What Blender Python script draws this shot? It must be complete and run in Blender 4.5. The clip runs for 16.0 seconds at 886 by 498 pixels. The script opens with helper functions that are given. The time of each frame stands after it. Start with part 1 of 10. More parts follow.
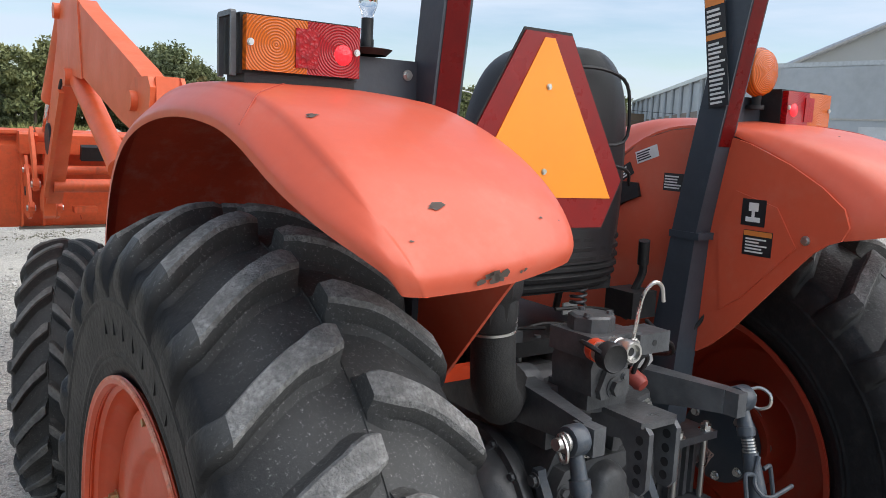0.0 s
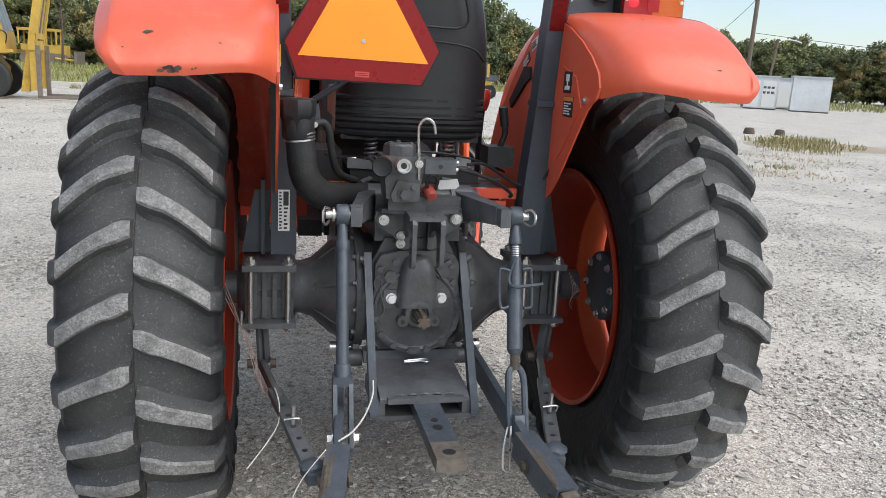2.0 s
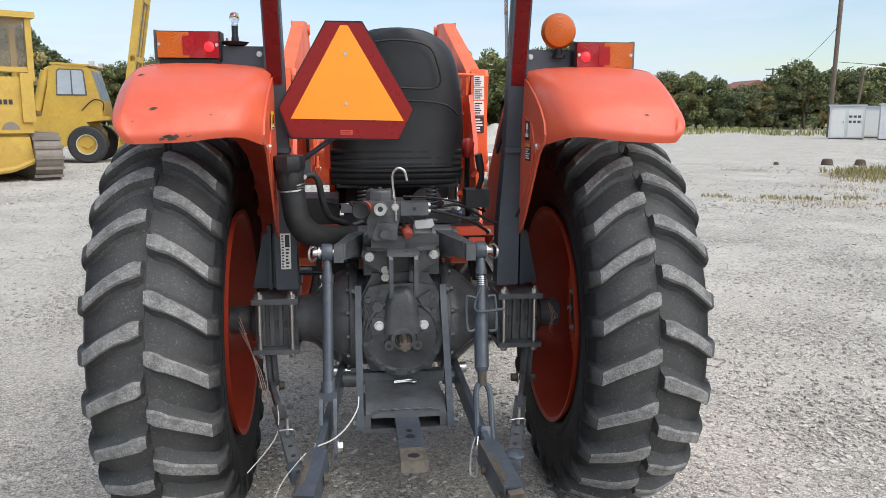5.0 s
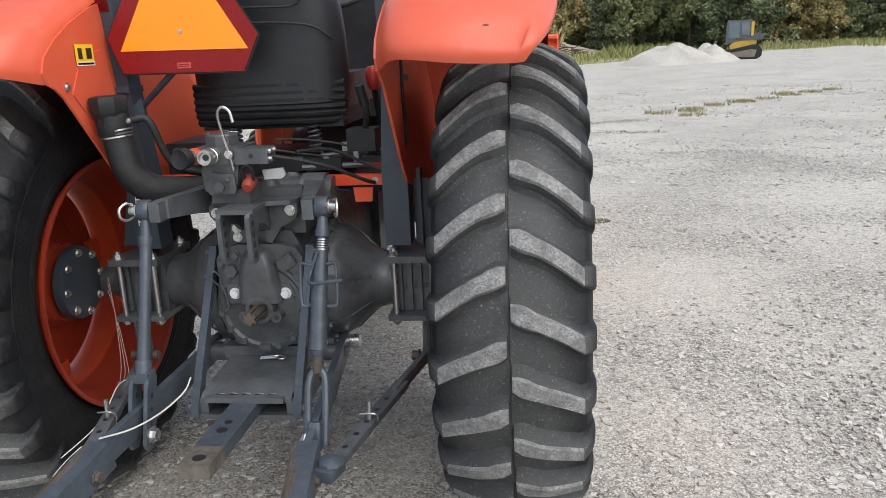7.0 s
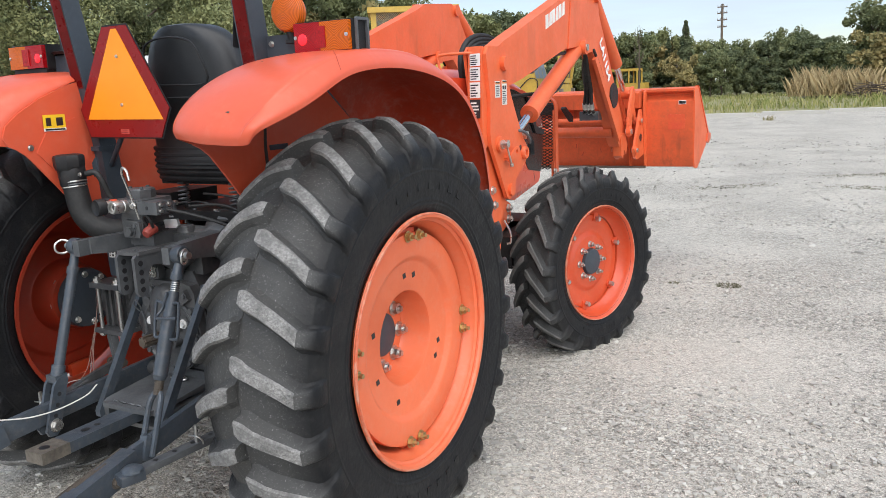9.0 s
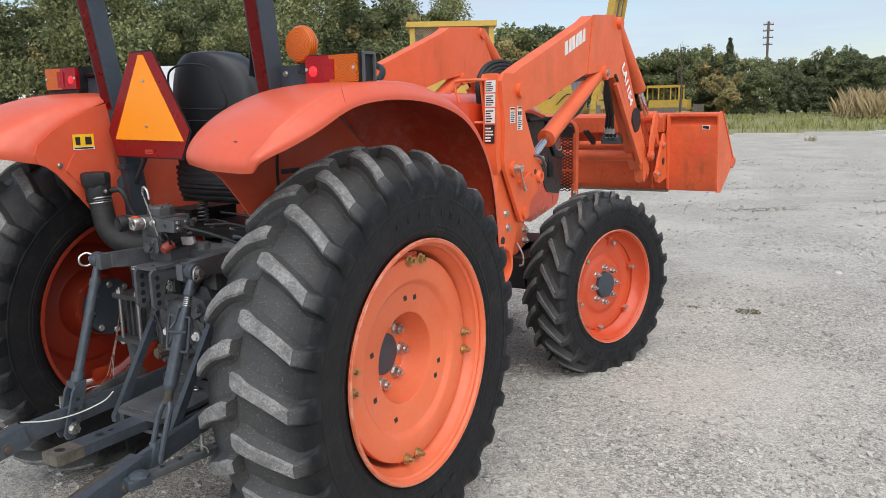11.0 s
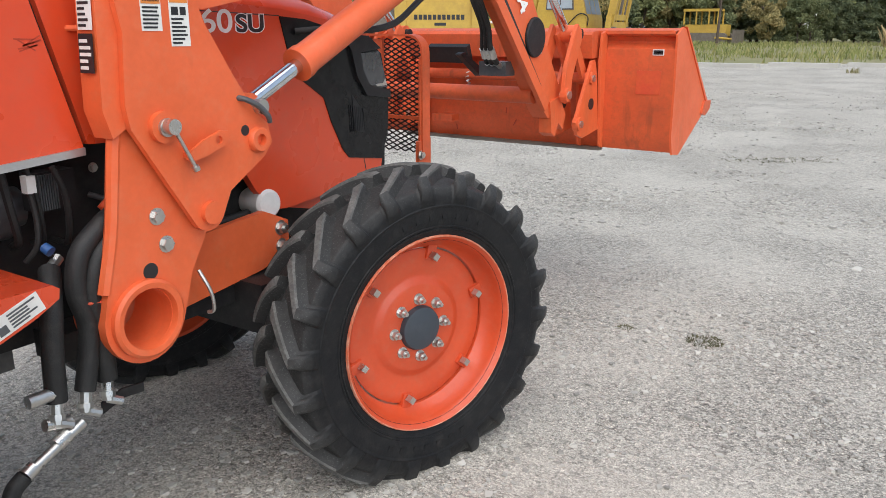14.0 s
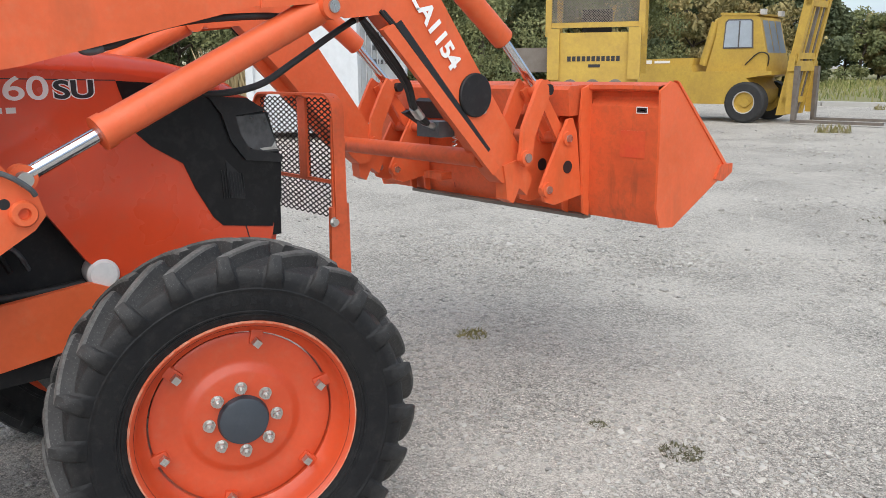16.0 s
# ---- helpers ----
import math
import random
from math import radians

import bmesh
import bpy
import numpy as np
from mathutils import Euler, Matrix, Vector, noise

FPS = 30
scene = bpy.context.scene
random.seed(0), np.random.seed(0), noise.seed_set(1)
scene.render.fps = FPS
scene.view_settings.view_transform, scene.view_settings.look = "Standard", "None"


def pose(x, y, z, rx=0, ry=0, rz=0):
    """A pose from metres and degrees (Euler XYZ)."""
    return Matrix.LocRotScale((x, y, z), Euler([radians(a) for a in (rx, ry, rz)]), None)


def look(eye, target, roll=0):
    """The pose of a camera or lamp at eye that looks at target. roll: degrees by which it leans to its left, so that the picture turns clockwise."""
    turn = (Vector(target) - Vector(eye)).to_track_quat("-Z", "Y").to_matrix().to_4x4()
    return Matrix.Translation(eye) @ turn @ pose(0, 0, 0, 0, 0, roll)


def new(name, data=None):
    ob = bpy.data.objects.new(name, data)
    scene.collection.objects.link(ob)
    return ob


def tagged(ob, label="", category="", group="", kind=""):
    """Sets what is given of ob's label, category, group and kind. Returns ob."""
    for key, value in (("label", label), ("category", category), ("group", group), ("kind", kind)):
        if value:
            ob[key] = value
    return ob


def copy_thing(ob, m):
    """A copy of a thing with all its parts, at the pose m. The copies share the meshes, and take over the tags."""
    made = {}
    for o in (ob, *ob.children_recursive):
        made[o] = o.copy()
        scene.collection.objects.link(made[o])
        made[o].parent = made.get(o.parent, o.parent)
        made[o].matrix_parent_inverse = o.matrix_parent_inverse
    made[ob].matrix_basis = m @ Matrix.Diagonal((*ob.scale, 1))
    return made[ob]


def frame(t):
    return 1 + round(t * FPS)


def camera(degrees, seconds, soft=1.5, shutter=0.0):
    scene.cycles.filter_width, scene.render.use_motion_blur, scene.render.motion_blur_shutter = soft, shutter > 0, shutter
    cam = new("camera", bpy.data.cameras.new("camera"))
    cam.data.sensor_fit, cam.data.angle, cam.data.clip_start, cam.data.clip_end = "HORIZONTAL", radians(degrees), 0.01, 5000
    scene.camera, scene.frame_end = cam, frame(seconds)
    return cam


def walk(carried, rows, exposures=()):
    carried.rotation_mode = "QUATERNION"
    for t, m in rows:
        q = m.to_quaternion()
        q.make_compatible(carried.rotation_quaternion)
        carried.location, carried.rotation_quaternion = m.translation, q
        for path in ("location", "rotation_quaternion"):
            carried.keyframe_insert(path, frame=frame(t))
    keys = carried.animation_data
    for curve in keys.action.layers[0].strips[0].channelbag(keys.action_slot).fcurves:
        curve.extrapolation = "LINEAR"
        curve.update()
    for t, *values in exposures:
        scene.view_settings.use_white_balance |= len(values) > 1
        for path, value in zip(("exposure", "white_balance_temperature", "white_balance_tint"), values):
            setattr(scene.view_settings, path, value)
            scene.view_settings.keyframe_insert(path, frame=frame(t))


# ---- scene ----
cam = camera(58.5, 16.0, soft=0.5)
PATH = [
    (0, (-1.216, -1.3, 1.503), (-0.078, 0.319, 1.212), 2.7),
    (0.5, (-1.113, -1.59, 1.482), (-0.131, 0.118, 1.14), 3.4),
    (1, (-0.845, -1.827, 1.442), (-0.052, -0.028, 1.074), 3.5),
    (1.5, (-0.639, -2.096, 1.437), (-0.028, -0.237, 1.024), 3.1),
    (2, (-0.438, -2.458, 1.367), (-0.005, -0.555, 0.928), 3.0),
    (2.5, (-0.272, -2.656, 1.337), (0.048, -0.757, 0.797), 2.8),
    (3, (-0.204, -2.8, 1.347), (0.068, -0.902, 0.776), 2.9),
    (3.5, (-0.212, -2.837, 1.378), (0.061, -0.91, 0.917), 3.1),
    (3.7, (-0.215, -2.848, 1.408), (0.056, -0.898, 1.057), 2.7),
    (5.8, (0.021, -2.75, 1.38), (0.152, -0.783, 1.045), -2.9),
    (6, (0.164, -2.71, 1.357), (0.238, -0.747, 0.983), -3.1),
    (6.5, (0.488, -2.537, 1.344), (0.431, -0.586, 0.905), -2.4),
    (7, (0.818, -2.314, 1.365), (0.564, -0.394, 0.868), -2.7),
    (7.5, (1.242, -2.179, 1.395), (0.761, -0.314, 0.859), -4.0),
    (8, (1.584, -2.013, 1.391), (0.931, -0.189, 0.896), -3.7),
    (8.5, (1.821, -1.981, 1.415), (1.003, -0.214, 0.959), -2.8),
    (9, (2.117, -2.053, 1.423), (1.168, -0.334, 1.042), -2.4),
    (9.2, (2.206, -2.089, 1.44), (1.217, -0.383, 1.107), -2.2),
    (11.3, (2.259, -2.054, 1.479), (1.226, -0.379, 1.123), -1.2),
    (11.5, (2.227, -1.96, 1.451), (1.214, -0.29, 1.023), -1.1),
    (12, (2.104, -1.586, 1.414), (1.134, 0.069, 0.849), -0.2),
    (12.5, (2.119, -1.164, 1.373), (1.131, 0.461, 0.756), -0.3),
    (13, (2.136, -0.715, 1.365), (1.124, 0.898, 0.756), -0.2),
    (13.5, (2.099, -0.233, 1.387), (1.065, 1.38, 0.815), 0.0),
    (14, (2.14, 0.196, 1.406), (1.068, 1.798, 0.871), -0.0),
    (14.5, (2.167, 0.586, 1.4), (1.065, 2.173, 0.886), -0.4),
    (15, (2.255, 0.906, 1.429), (1.073, 2.44, 0.928), -0.6),
    (15.5, (2.525, 1.081, 1.419), (1.228, 2.535, 0.967), -0.9),
    (16, (2.735, 1.152, 1.471), (1.284, 2.455, 1.028), -0.5),
]
walk(cam, [(t, look(eye, target, roll)) for t, eye, target, roll in PATH], [(0.0, 0.10), (1.5, 0.20), (3.5, 0.12), (6.0, 0.12), (9.0, 0.14), (11.5, -0.11), (13.0, -0.07), (14.5, -0.04), (16.0, -0.07)])

# ---- world, sun, exposure ----
world = bpy.data.worlds.new("sky")
scene.world = world
world.use_nodes = True
wt = world.node_tree
wt.nodes.clear()
w_out = wt.nodes.new("ShaderNodeOutputWorld")
w_bg = wt.nodes.new("ShaderNodeBackground")
w_sky = wt.nodes.new("ShaderNodeTexSky")
w_sky.sky_type = "NISHITA"
w_sky.sun_disc = False
SUN_EL, SUN_AZ = 50.0, 137.0
w_sky.sun_elevation = radians(SUN_EL)
w_sky.sun_rotation = radians(SUN_AZ)
w_sky.air_density, w_sky.dust_density, w_sky.ozone_density = 1.0, 0.8, 1.0
w_bg.inputs["Strength"].default_value = 0.150
w_co = wt.nodes.new("ShaderNodeTexCoord")
w_map = wt.nodes.new("ShaderNodeMapping")
w_map.inputs["Scale"].default_value = (1.2, 1.2, 8.0)
w_noise = wt.nodes.new("ShaderNodeTexNoise")
w_noise.inputs["Scale"].default_value = 2.2
w_noise.inputs["Detail"].default_value = 7
w_noise.inputs["Roughness"].default_value = 0.55
w_ramp = wt.nodes.new("ShaderNodeValToRGB")
w_ramp.color_ramp.elements[0].position, w_ramp.color_ramp.elements[1].position = 0.36, 0.60
w_ramp.color_ramp.elements[0].color = (0.0, 0.0, 0.0, 1)
w_ramp.color_ramp.elements[1].color = (0.9, 0.9, 0.9, 1)
w_mix = wt.nodes.new("ShaderNodeMixRGB")
w_mix.inputs["Color2"].default_value = (4.5, 5.25, 6.3, 1)
wt.links.new(w_co.outputs["Generated"], w_map.inputs["Vector"])
wt.links.new(w_map.outputs["Vector"], w_noise.inputs["Vector"])
wt.links.new(w_noise.outputs["Fac"], w_ramp.inputs["Fac"])
wt.links.new(w_ramp.outputs["Color"], w_mix.inputs["Fac"])
wt.links.new(w_sky.outputs["Color"], w_mix.inputs["Color1"])
wt.links.new(w_mix.outputs["Color"], w_bg.inputs["Color"])
wt.links.new(w_bg.outputs["Background"], w_out.inputs["Surface"])

sun = new("sun", bpy.data.lights.new("sun", "SUN"))
sun.data.energy = 3.55
sun.data.angle = radians(85)
sun.data.color = (1.0, 0.965, 0.92)
_az = radians(SUN_AZ)
_s = Vector((math.sin(_az) * math.cos(radians(SUN_EL)), math.cos(_az) * math.cos(radians(SUN_EL)), math.sin(radians(SUN_EL))))
sun.matrix_world = look(_s * 50, (0, 0, 0))


# ---- materials ----
def mat(name, base, rough=0.5, metal=0.0, second=None, amount=0.5, scale=6.0, fine=60.0, fine_amount=0.15, bump=0.05, bump_scale=80.0,
        spec=0.5, coat=0.0, rvar=0.15, piece=0.0, dust=0.0, dust_col=(0.42, 0.39, 0.34), apart=False):
    """A procedural surface: base colour, large stains towards second, fine grain, relief, dust on upward faces of the relief."""
    m = bpy.data.materials.new(name)
    m.use_nodes = True
    nt = m.node_tree
    b = nt.nodes["Principled BSDF"]
    co = nt.nodes.new("ShaderNodeTexCoord")
    place = co.outputs["Object"]
    if apart:
        oi_ = nt.nodes.new("ShaderNodeObjectInfo")
        sc_ = nt.nodes.new("ShaderNodeVectorMath")
        sc_.operation = "SCALE"
        sc_.inputs[0].default_value = (31.0, 17.0, 23.0)
        nt.links.new(oi_.outputs["Random"], sc_.inputs["Scale"])
        ad_ = nt.nodes.new("ShaderNodeVectorMath")
        nt.links.new(place, ad_.inputs[0])
        nt.links.new(sc_.outputs[0], ad_.inputs[1])
        place = ad_.outputs[0]
    def tex(sc, det=4.0, ro=0.6):
        n = nt.nodes.new("ShaderNodeTexNoise")
        n.inputs["Scale"].default_value, n.inputs["Detail"].default_value, n.inputs["Roughness"].default_value = sc, det, ro
        nt.links.new(place, n.inputs["Vector"])
        return n
    def ramp(n, lo, hi):
        r = nt.nodes.new("ShaderNodeMapRange")
        r.inputs["From Min"].default_value, r.inputs["From Max"].default_value = lo, hi
        nt.links.new(n, r.inputs["Value"])
        return r.outputs["Result"]
    def mul(v, k):
        n = nt.nodes.new("ShaderNodeMath")
        n.operation = "MULTIPLY"
        n.inputs[1].default_value = k
        nt.links.new(v, n.inputs[0])
        return n.outputs[0]
    def mix(fac, a, c2):
        n = nt.nodes.new("ShaderNodeMixRGB")
        if isinstance(fac, float):
            n.inputs["Fac"].default_value = fac
        else:
            nt.links.new(fac, n.inputs["Fac"])
        for sock, v in ((n.inputs["Color1"], a), (n.inputs["Color2"], c2)):
            if isinstance(v, tuple):
                sock.default_value = (*v, 1)
            else:
                nt.links.new(v, sock)
        return n.outputs["Color"]
    big = tex(scale)
    small = tex(fine, 3.0)
    second = second or tuple(c * 0.6 for c in base)
    col = mix(mul(ramp(big.outputs["Fac"], 0.4, 0.75), amount), tuple(base), tuple(second))
    col = mix(mul(ramp(small.outputs["Fac"], 0.35, 0.7), fine_amount), col, tuple(c * 0.45 for c in base))
    if piece:
        oi = nt.nodes.new("ShaderNodeObjectInfo")
        col = mix(mul(oi.outputs["Random"], piece), col, tuple(min(1.0, c * 1.7) for c in base))
    if dust:
        d = tex(scale * 5, 6.0, 0.7)
        col = mix(mul(ramp(d.outputs["Fac"], 0.5, 0.72), dust), col, tuple(dust_col))
    nt.links.new(col, b.inputs["Base Color"])
    b.inputs["Metallic"].default_value = metal
    b.inputs["Specular IOR Level"].default_value = spec
    if coat:
        b.inputs["Coat Weight"].default_value, b.inputs["Coat Roughness"].default_value = coat, 0.12
    r = nt.nodes.new("ShaderNodeMapRange")
    r.inputs["To Min"].default_value, r.inputs["To Max"].default_value = max(0.02, rough - rvar), min(1.0, rough + rvar)
    nt.links.new(big.outputs["Fac"], r.inputs["Value"])
    nt.links.new(r.outputs["Result"], b.inputs["Roughness"])
    if bump:
        bn = tex(bump_scale, 4.0)
        bp = nt.nodes.new("ShaderNodeBump")
        bp.inputs["Strength"].default_value, bp.inputs["Distance"].default_value = bump, 0.01
        nt.links.new(bn.outputs["Fac"], bp.inputs["Height"])
        nt.links.new(bp.outputs["Normal"], b.inputs["Normal"])
    return m


ORANGE = mat("orange_paint", (0.71, 0.073, 0.023), 0.3, second=(0.56, 0.058, 0.019), amount=0.45, scale=3, fine_amount=0.06, bump=0.015, coat=0.25, dust=0.12, dust_col=(0.46, 0.22, 0.14))
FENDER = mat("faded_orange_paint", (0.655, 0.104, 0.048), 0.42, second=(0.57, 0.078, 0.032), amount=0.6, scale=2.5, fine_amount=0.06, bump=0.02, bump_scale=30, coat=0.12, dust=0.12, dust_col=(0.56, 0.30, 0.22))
LOADER = mat("loader_orange_paint", (0.80, 0.140, 0.046), 0.46, second=(0.62, 0.10, 0.02), amount=0.6, scale=4, fine_amount=0.1, bump=0.05, bump_scale=60, dust=0.12, dust_col=(0.55, 0.33, 0.2))
WORN = mat("worn_orange_paint", (0.70, 0.115, 0.036), 0.5, second=(0.46, 0.078, 0.026), amount=0.7, scale=6, fine_amount=0.16, bump=0.12, bump_scale=40, dust=0.25, dust_col=(0.24, 0.10, 0.05))
def streaked(m, col, amount, scale=9.0, stretch=0.12, lo=0.56, hi=0.70):
    """Adds upright brown run-off streaks to a painted surface."""
    nt = m.node_tree
    b = nt.nodes["Principled BSDF"]
    old = b.inputs["Base Color"].links[0].from_socket
    co = [n for n in nt.nodes if n.type == "TEX_COORD"][0]
    mp = nt.nodes.new("ShaderNodeMapping")
    mp.inputs["Scale"].default_value = (1.0, 1.0, stretch)
    nt.links.new(co.outputs["Object"], mp.inputs["Vector"])
    nz = nt.nodes.new("ShaderNodeTexNoise")
    nz.inputs["Scale"].default_value, nz.inputs["Detail"].default_value, nz.inputs["Roughness"].default_value = scale, 5, 0.62
    nt.links.new(mp.outputs["Vector"], nz.inputs["Vector"])
    r = nt.nodes.new("ShaderNodeMapRange")
    r.inputs["From Min"].default_value, r.inputs["From Max"].default_value, r.inputs["To Max"].default_value = lo, hi, amount
    nt.links.new(nz.outputs["Fac"], r.inputs["Value"])
    mx = nt.nodes.new("ShaderNodeMixRGB")
    nt.links.new(r.outputs["Result"], mx.inputs["Fac"])
    nt.links.new(old, mx.inputs["Color1"])
    mx.inputs["Color2"].default_value = (*col, 1)
    nt.links.new(mx.outputs["Color"], b.inputs["Base Color"])


streaked(WORN, (0.20, 0.058, 0.024), 0.60, 10.0, 0.16, 0.60, 0.72)
streaked(LOADER, (0.42, 0.10, 0.035), 0.45, 5.0, 0.3, 0.58, 0.74)
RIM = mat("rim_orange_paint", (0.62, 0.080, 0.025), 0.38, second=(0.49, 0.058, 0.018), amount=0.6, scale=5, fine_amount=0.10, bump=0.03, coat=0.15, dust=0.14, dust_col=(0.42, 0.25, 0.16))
CHIPPED = mat("rim_edge_worn_paint", (0.66, 0.13, 0.055), 0.5, second=(0.70, 0.42, 0.30), amount=1.0, scale=22, fine=90, fine_amount=0.25, dust=0.5, dust_col=(0.16, 0.07, 0.045))
RIMREAR = mat("faded_rim_orange_paint", (0.79, 0.166, 0.064), 0.42, second=(0.66, 0.115, 0.04), amount=0.5, scale=4, fine_amount=0.06, bump=0.03, coat=0.1, dust=0.12, dust_col=(0.6, 0.42, 0.3))
# less faded inboard paint, darkened further for the shade on the axle side
RIMIN = mat("shaded_rim_red_paint", (0.36, 0.036, 0.014), 0.48, second=(0.26, 0.03, 0.012), amount=0.6, scale=6, dust=0.2, dust_col=(0.25, 0.12, 0.07))
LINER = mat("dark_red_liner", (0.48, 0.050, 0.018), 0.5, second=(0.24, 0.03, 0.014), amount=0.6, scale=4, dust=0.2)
GREY = mat("chassis_grey_paint", (0.100, 0.105, 0.111), 0.34, second=(0.022, 0.024, 0.027), amount=0.8, scale=9, fine_amount=0.25, bump=0.10, bump_scale=70, dust=0.24, dust_col=(0.15, 0.145, 0.135))
CAST = mat("cast_grey_paint", (0.092, 0.094, 0.097), 0.33, second=(0.020, 0.021, 0.023), amount=0.85, scale=11, fine_amount=0.3, bump=0.12, bump_scale=80, dust=0.28, dust_col=(0.14, 0.136, 0.128))
ROPS = mat("slate_post_paint", (0.045, 0.056, 0.070), 0.45, second=(0.03, 0.036, 0.045), amount=0.5, scale=5, fine_amount=0.1, bump=0.06, dust=0.1, dust_col=(0.15, 0.16, 0.17))
LINK = mat("blue_grey_link_paint", (0.062, 0.076, 0.094), 0.34, second=(0.030, 0.036, 0.044), amount=0.8, scale=10, fine_amount=0.25, bump=0.12, dust=0.22, dust_col=(0.22, 0.18, 0.14))
RUST = mat("rusty_steel", (0.085, 0.066, 0.05), 0.75, metal=0.2, second=(0.15, 0.135, 0.115), amount=0.8, scale=14, fine_amount=0.4, bump=0.3)
ZINC = mat("zinc_steel", (0.62, 0.61, 0.585), 0.30, metal=0.9, second=(0.35, 0.34, 0.31), amount=0.5, scale=20, bump=0.03)
BRASS = mat("yellow_zinc", (0.55, 0.42, 0.20), 0.38, metal=0.85, second=(0.35, 0.28, 0.16), amount=0.6, scale=25, bump=0.03)
CHROME = mat("chrome_rod", (0.75, 0.76, 0.78), 0.12, metal=1.0, second=(0.6, 0.6, 0.62), amount=0.2, scale=9, bump=0.0, rvar=0.05)
BLACK = mat("black_plastic", (0.015, 0.015, 0.016), 0.5, spec=0.3, second=(0.03, 0.03, 0.03), amount=0.5, scale=6, fine_amount=0.1, bump=0.08, bump_scale=200, dust=0.15, dust_col=(0.12, 0.11, 0.1))
VINYL = mat("black_vinyl", (0.016, 0.017, 0.019), 0.42, second=(0.03, 0.031, 0.033), amount=0.5, scale=4, fine_amount=0.2, bump=0.1, bump_scale=260, dust=0.08, dust_col=(0.09, 0.09, 0.09))
HOSE = mat("black_rubber_hose", (0.014, 0.014, 0.014), 0.6, bump=0.2, bump_scale=200, dust=0.2, dust_col=(0.1, 0.09, 0.08))
GLOSSBLACK = mat("gloss_black_panel", (0.010, 0.010, 0.011), 0.22, spec=0.25, second=(0.02, 0.02, 0.021), amount=0.5, scale=5, dust=0.14, dust_col=(0.09, 0.085, 0.08), bump=0.02)
RED_REFLECT = mat("dark_red_reflector", (0.24, 0.009, 0.009), 0.3, spec=0.3, second=(0.17, 0.007, 0.007), amount=0.4, scale=20, fine=300, fine_amount=0.25, bump=0.05, bump_scale=300)
SMV_ORANGE = mat("fluorescent_orange", (0.95, 0.30, 0.012), 0.42, second=(0.90, 0.26, 0.01), amount=0.4, scale=8, fine_amount=0.0, bump=0.01)
WHITE = mat("white_decal", (0.78, 0.77, 0.73), 0.45, second=(0.6, 0.58, 0.53), amount=0.4, scale=12, fine_amount=0.05, bump=0)
BLACKINK = mat("black_decal", (0.02, 0.02, 0.022), 0.4, amount=0.3, bump=0)
YELLOWDECAL = mat("yellow_decal", (0.85, 0.58, 0.03), 0.4, amount=0.2, bump=0)
ORANGEDECAL = mat("orange_decal", (0.75, 0.25, 0.05), 0.45, amount=0.2, bump=0)
FILTERWHITE = mat("white_filter_can", (0.72, 0.72, 0.70), 0.38, second=(0.55, 0.53, 0.5), amount=0.4, bump=0.01)
LETTER = mat("white_letter_film", (0.93, 0.92, 0.90), 0.35, second=(0.85, 0.84, 0.81), amount=0.4, scale=12, fine_amount=0.02, bump=0)
ALU = mat("aluminium_trim", (0.6, 0.6, 0.6), 0.35, metal=0.8, bump=0.02)
WIRE = mat("white_wire", (0.6, 0.58, 0.54), 0.5, bump=0.05)
YELLOWMACHINE = mat("faded_yellow_paint", (0.54, 0.35, 0.055), 0.55, second=(0.38, 0.23, 0.05), amount=0.6, scale=1.6, fine=14, fine_amount=0.2, bump=0.1, bump_scale=20, dust=0.3, dust_col=(0.25, 0.15, 0.06))
STEELTRACK = mat("worn_track_steel", (0.22, 0.19, 0.16), 0.55, metal=0.4, second=(0.12, 0.09, 0.07), amount=0.6, scale=4, bump=0.2)
TYREFAR = mat("far_tyre_rubber", (0.03, 0.03, 0.03), 0.8, bump=0.2, bump_scale=20)
CONTAINER = mat("white_container_paint", (0.66, 0.68, 0.69), 0.5, second=(0.48, 0.47, 0.44), amount=0.6, scale=0.8, fine=8, fine_amount=0.15, bump=0.1)
SIDING = mat("grey_sheet_siding", (0.47, 0.50, 0.52), 0.5, second=(0.36, 0.37, 0.37), amount=0.6, scale=0.15, fine=2, fine_amount=0.2, bump=0.1, bump_scale=3)
TAN = mat("tan_wall", (0.50, 0.40, 0.27), 0.8, second=(0.4, 0.32, 0.22), amount=0.4, scale=0.2, bump=0.1)
DARKROOF = mat("dark_roof", (0.10, 0.09, 0.085), 0.8, scale=0.4, bump=0.1)
POLE = mat("weathered_pole_wood", (0.16, 0.12, 0.09), 0.85, second=(0.1, 0.08, 0.06), scale=2, bump=0.3, bump_scale=30)
BARK = mat("bark", (0.10, 0.075, 0.055), 0.9, second=(0.06, 0.045, 0.035), scale=3, bump=0.5, bump_scale=25)
KERB = mat("pale_concrete", (0.52, 0.50, 0.46), 0.85, second=(0.40, 0.38, 0.34), scale=0.6, fine=12, fine_amount=0.2, bump=0.3, bump_scale=25)


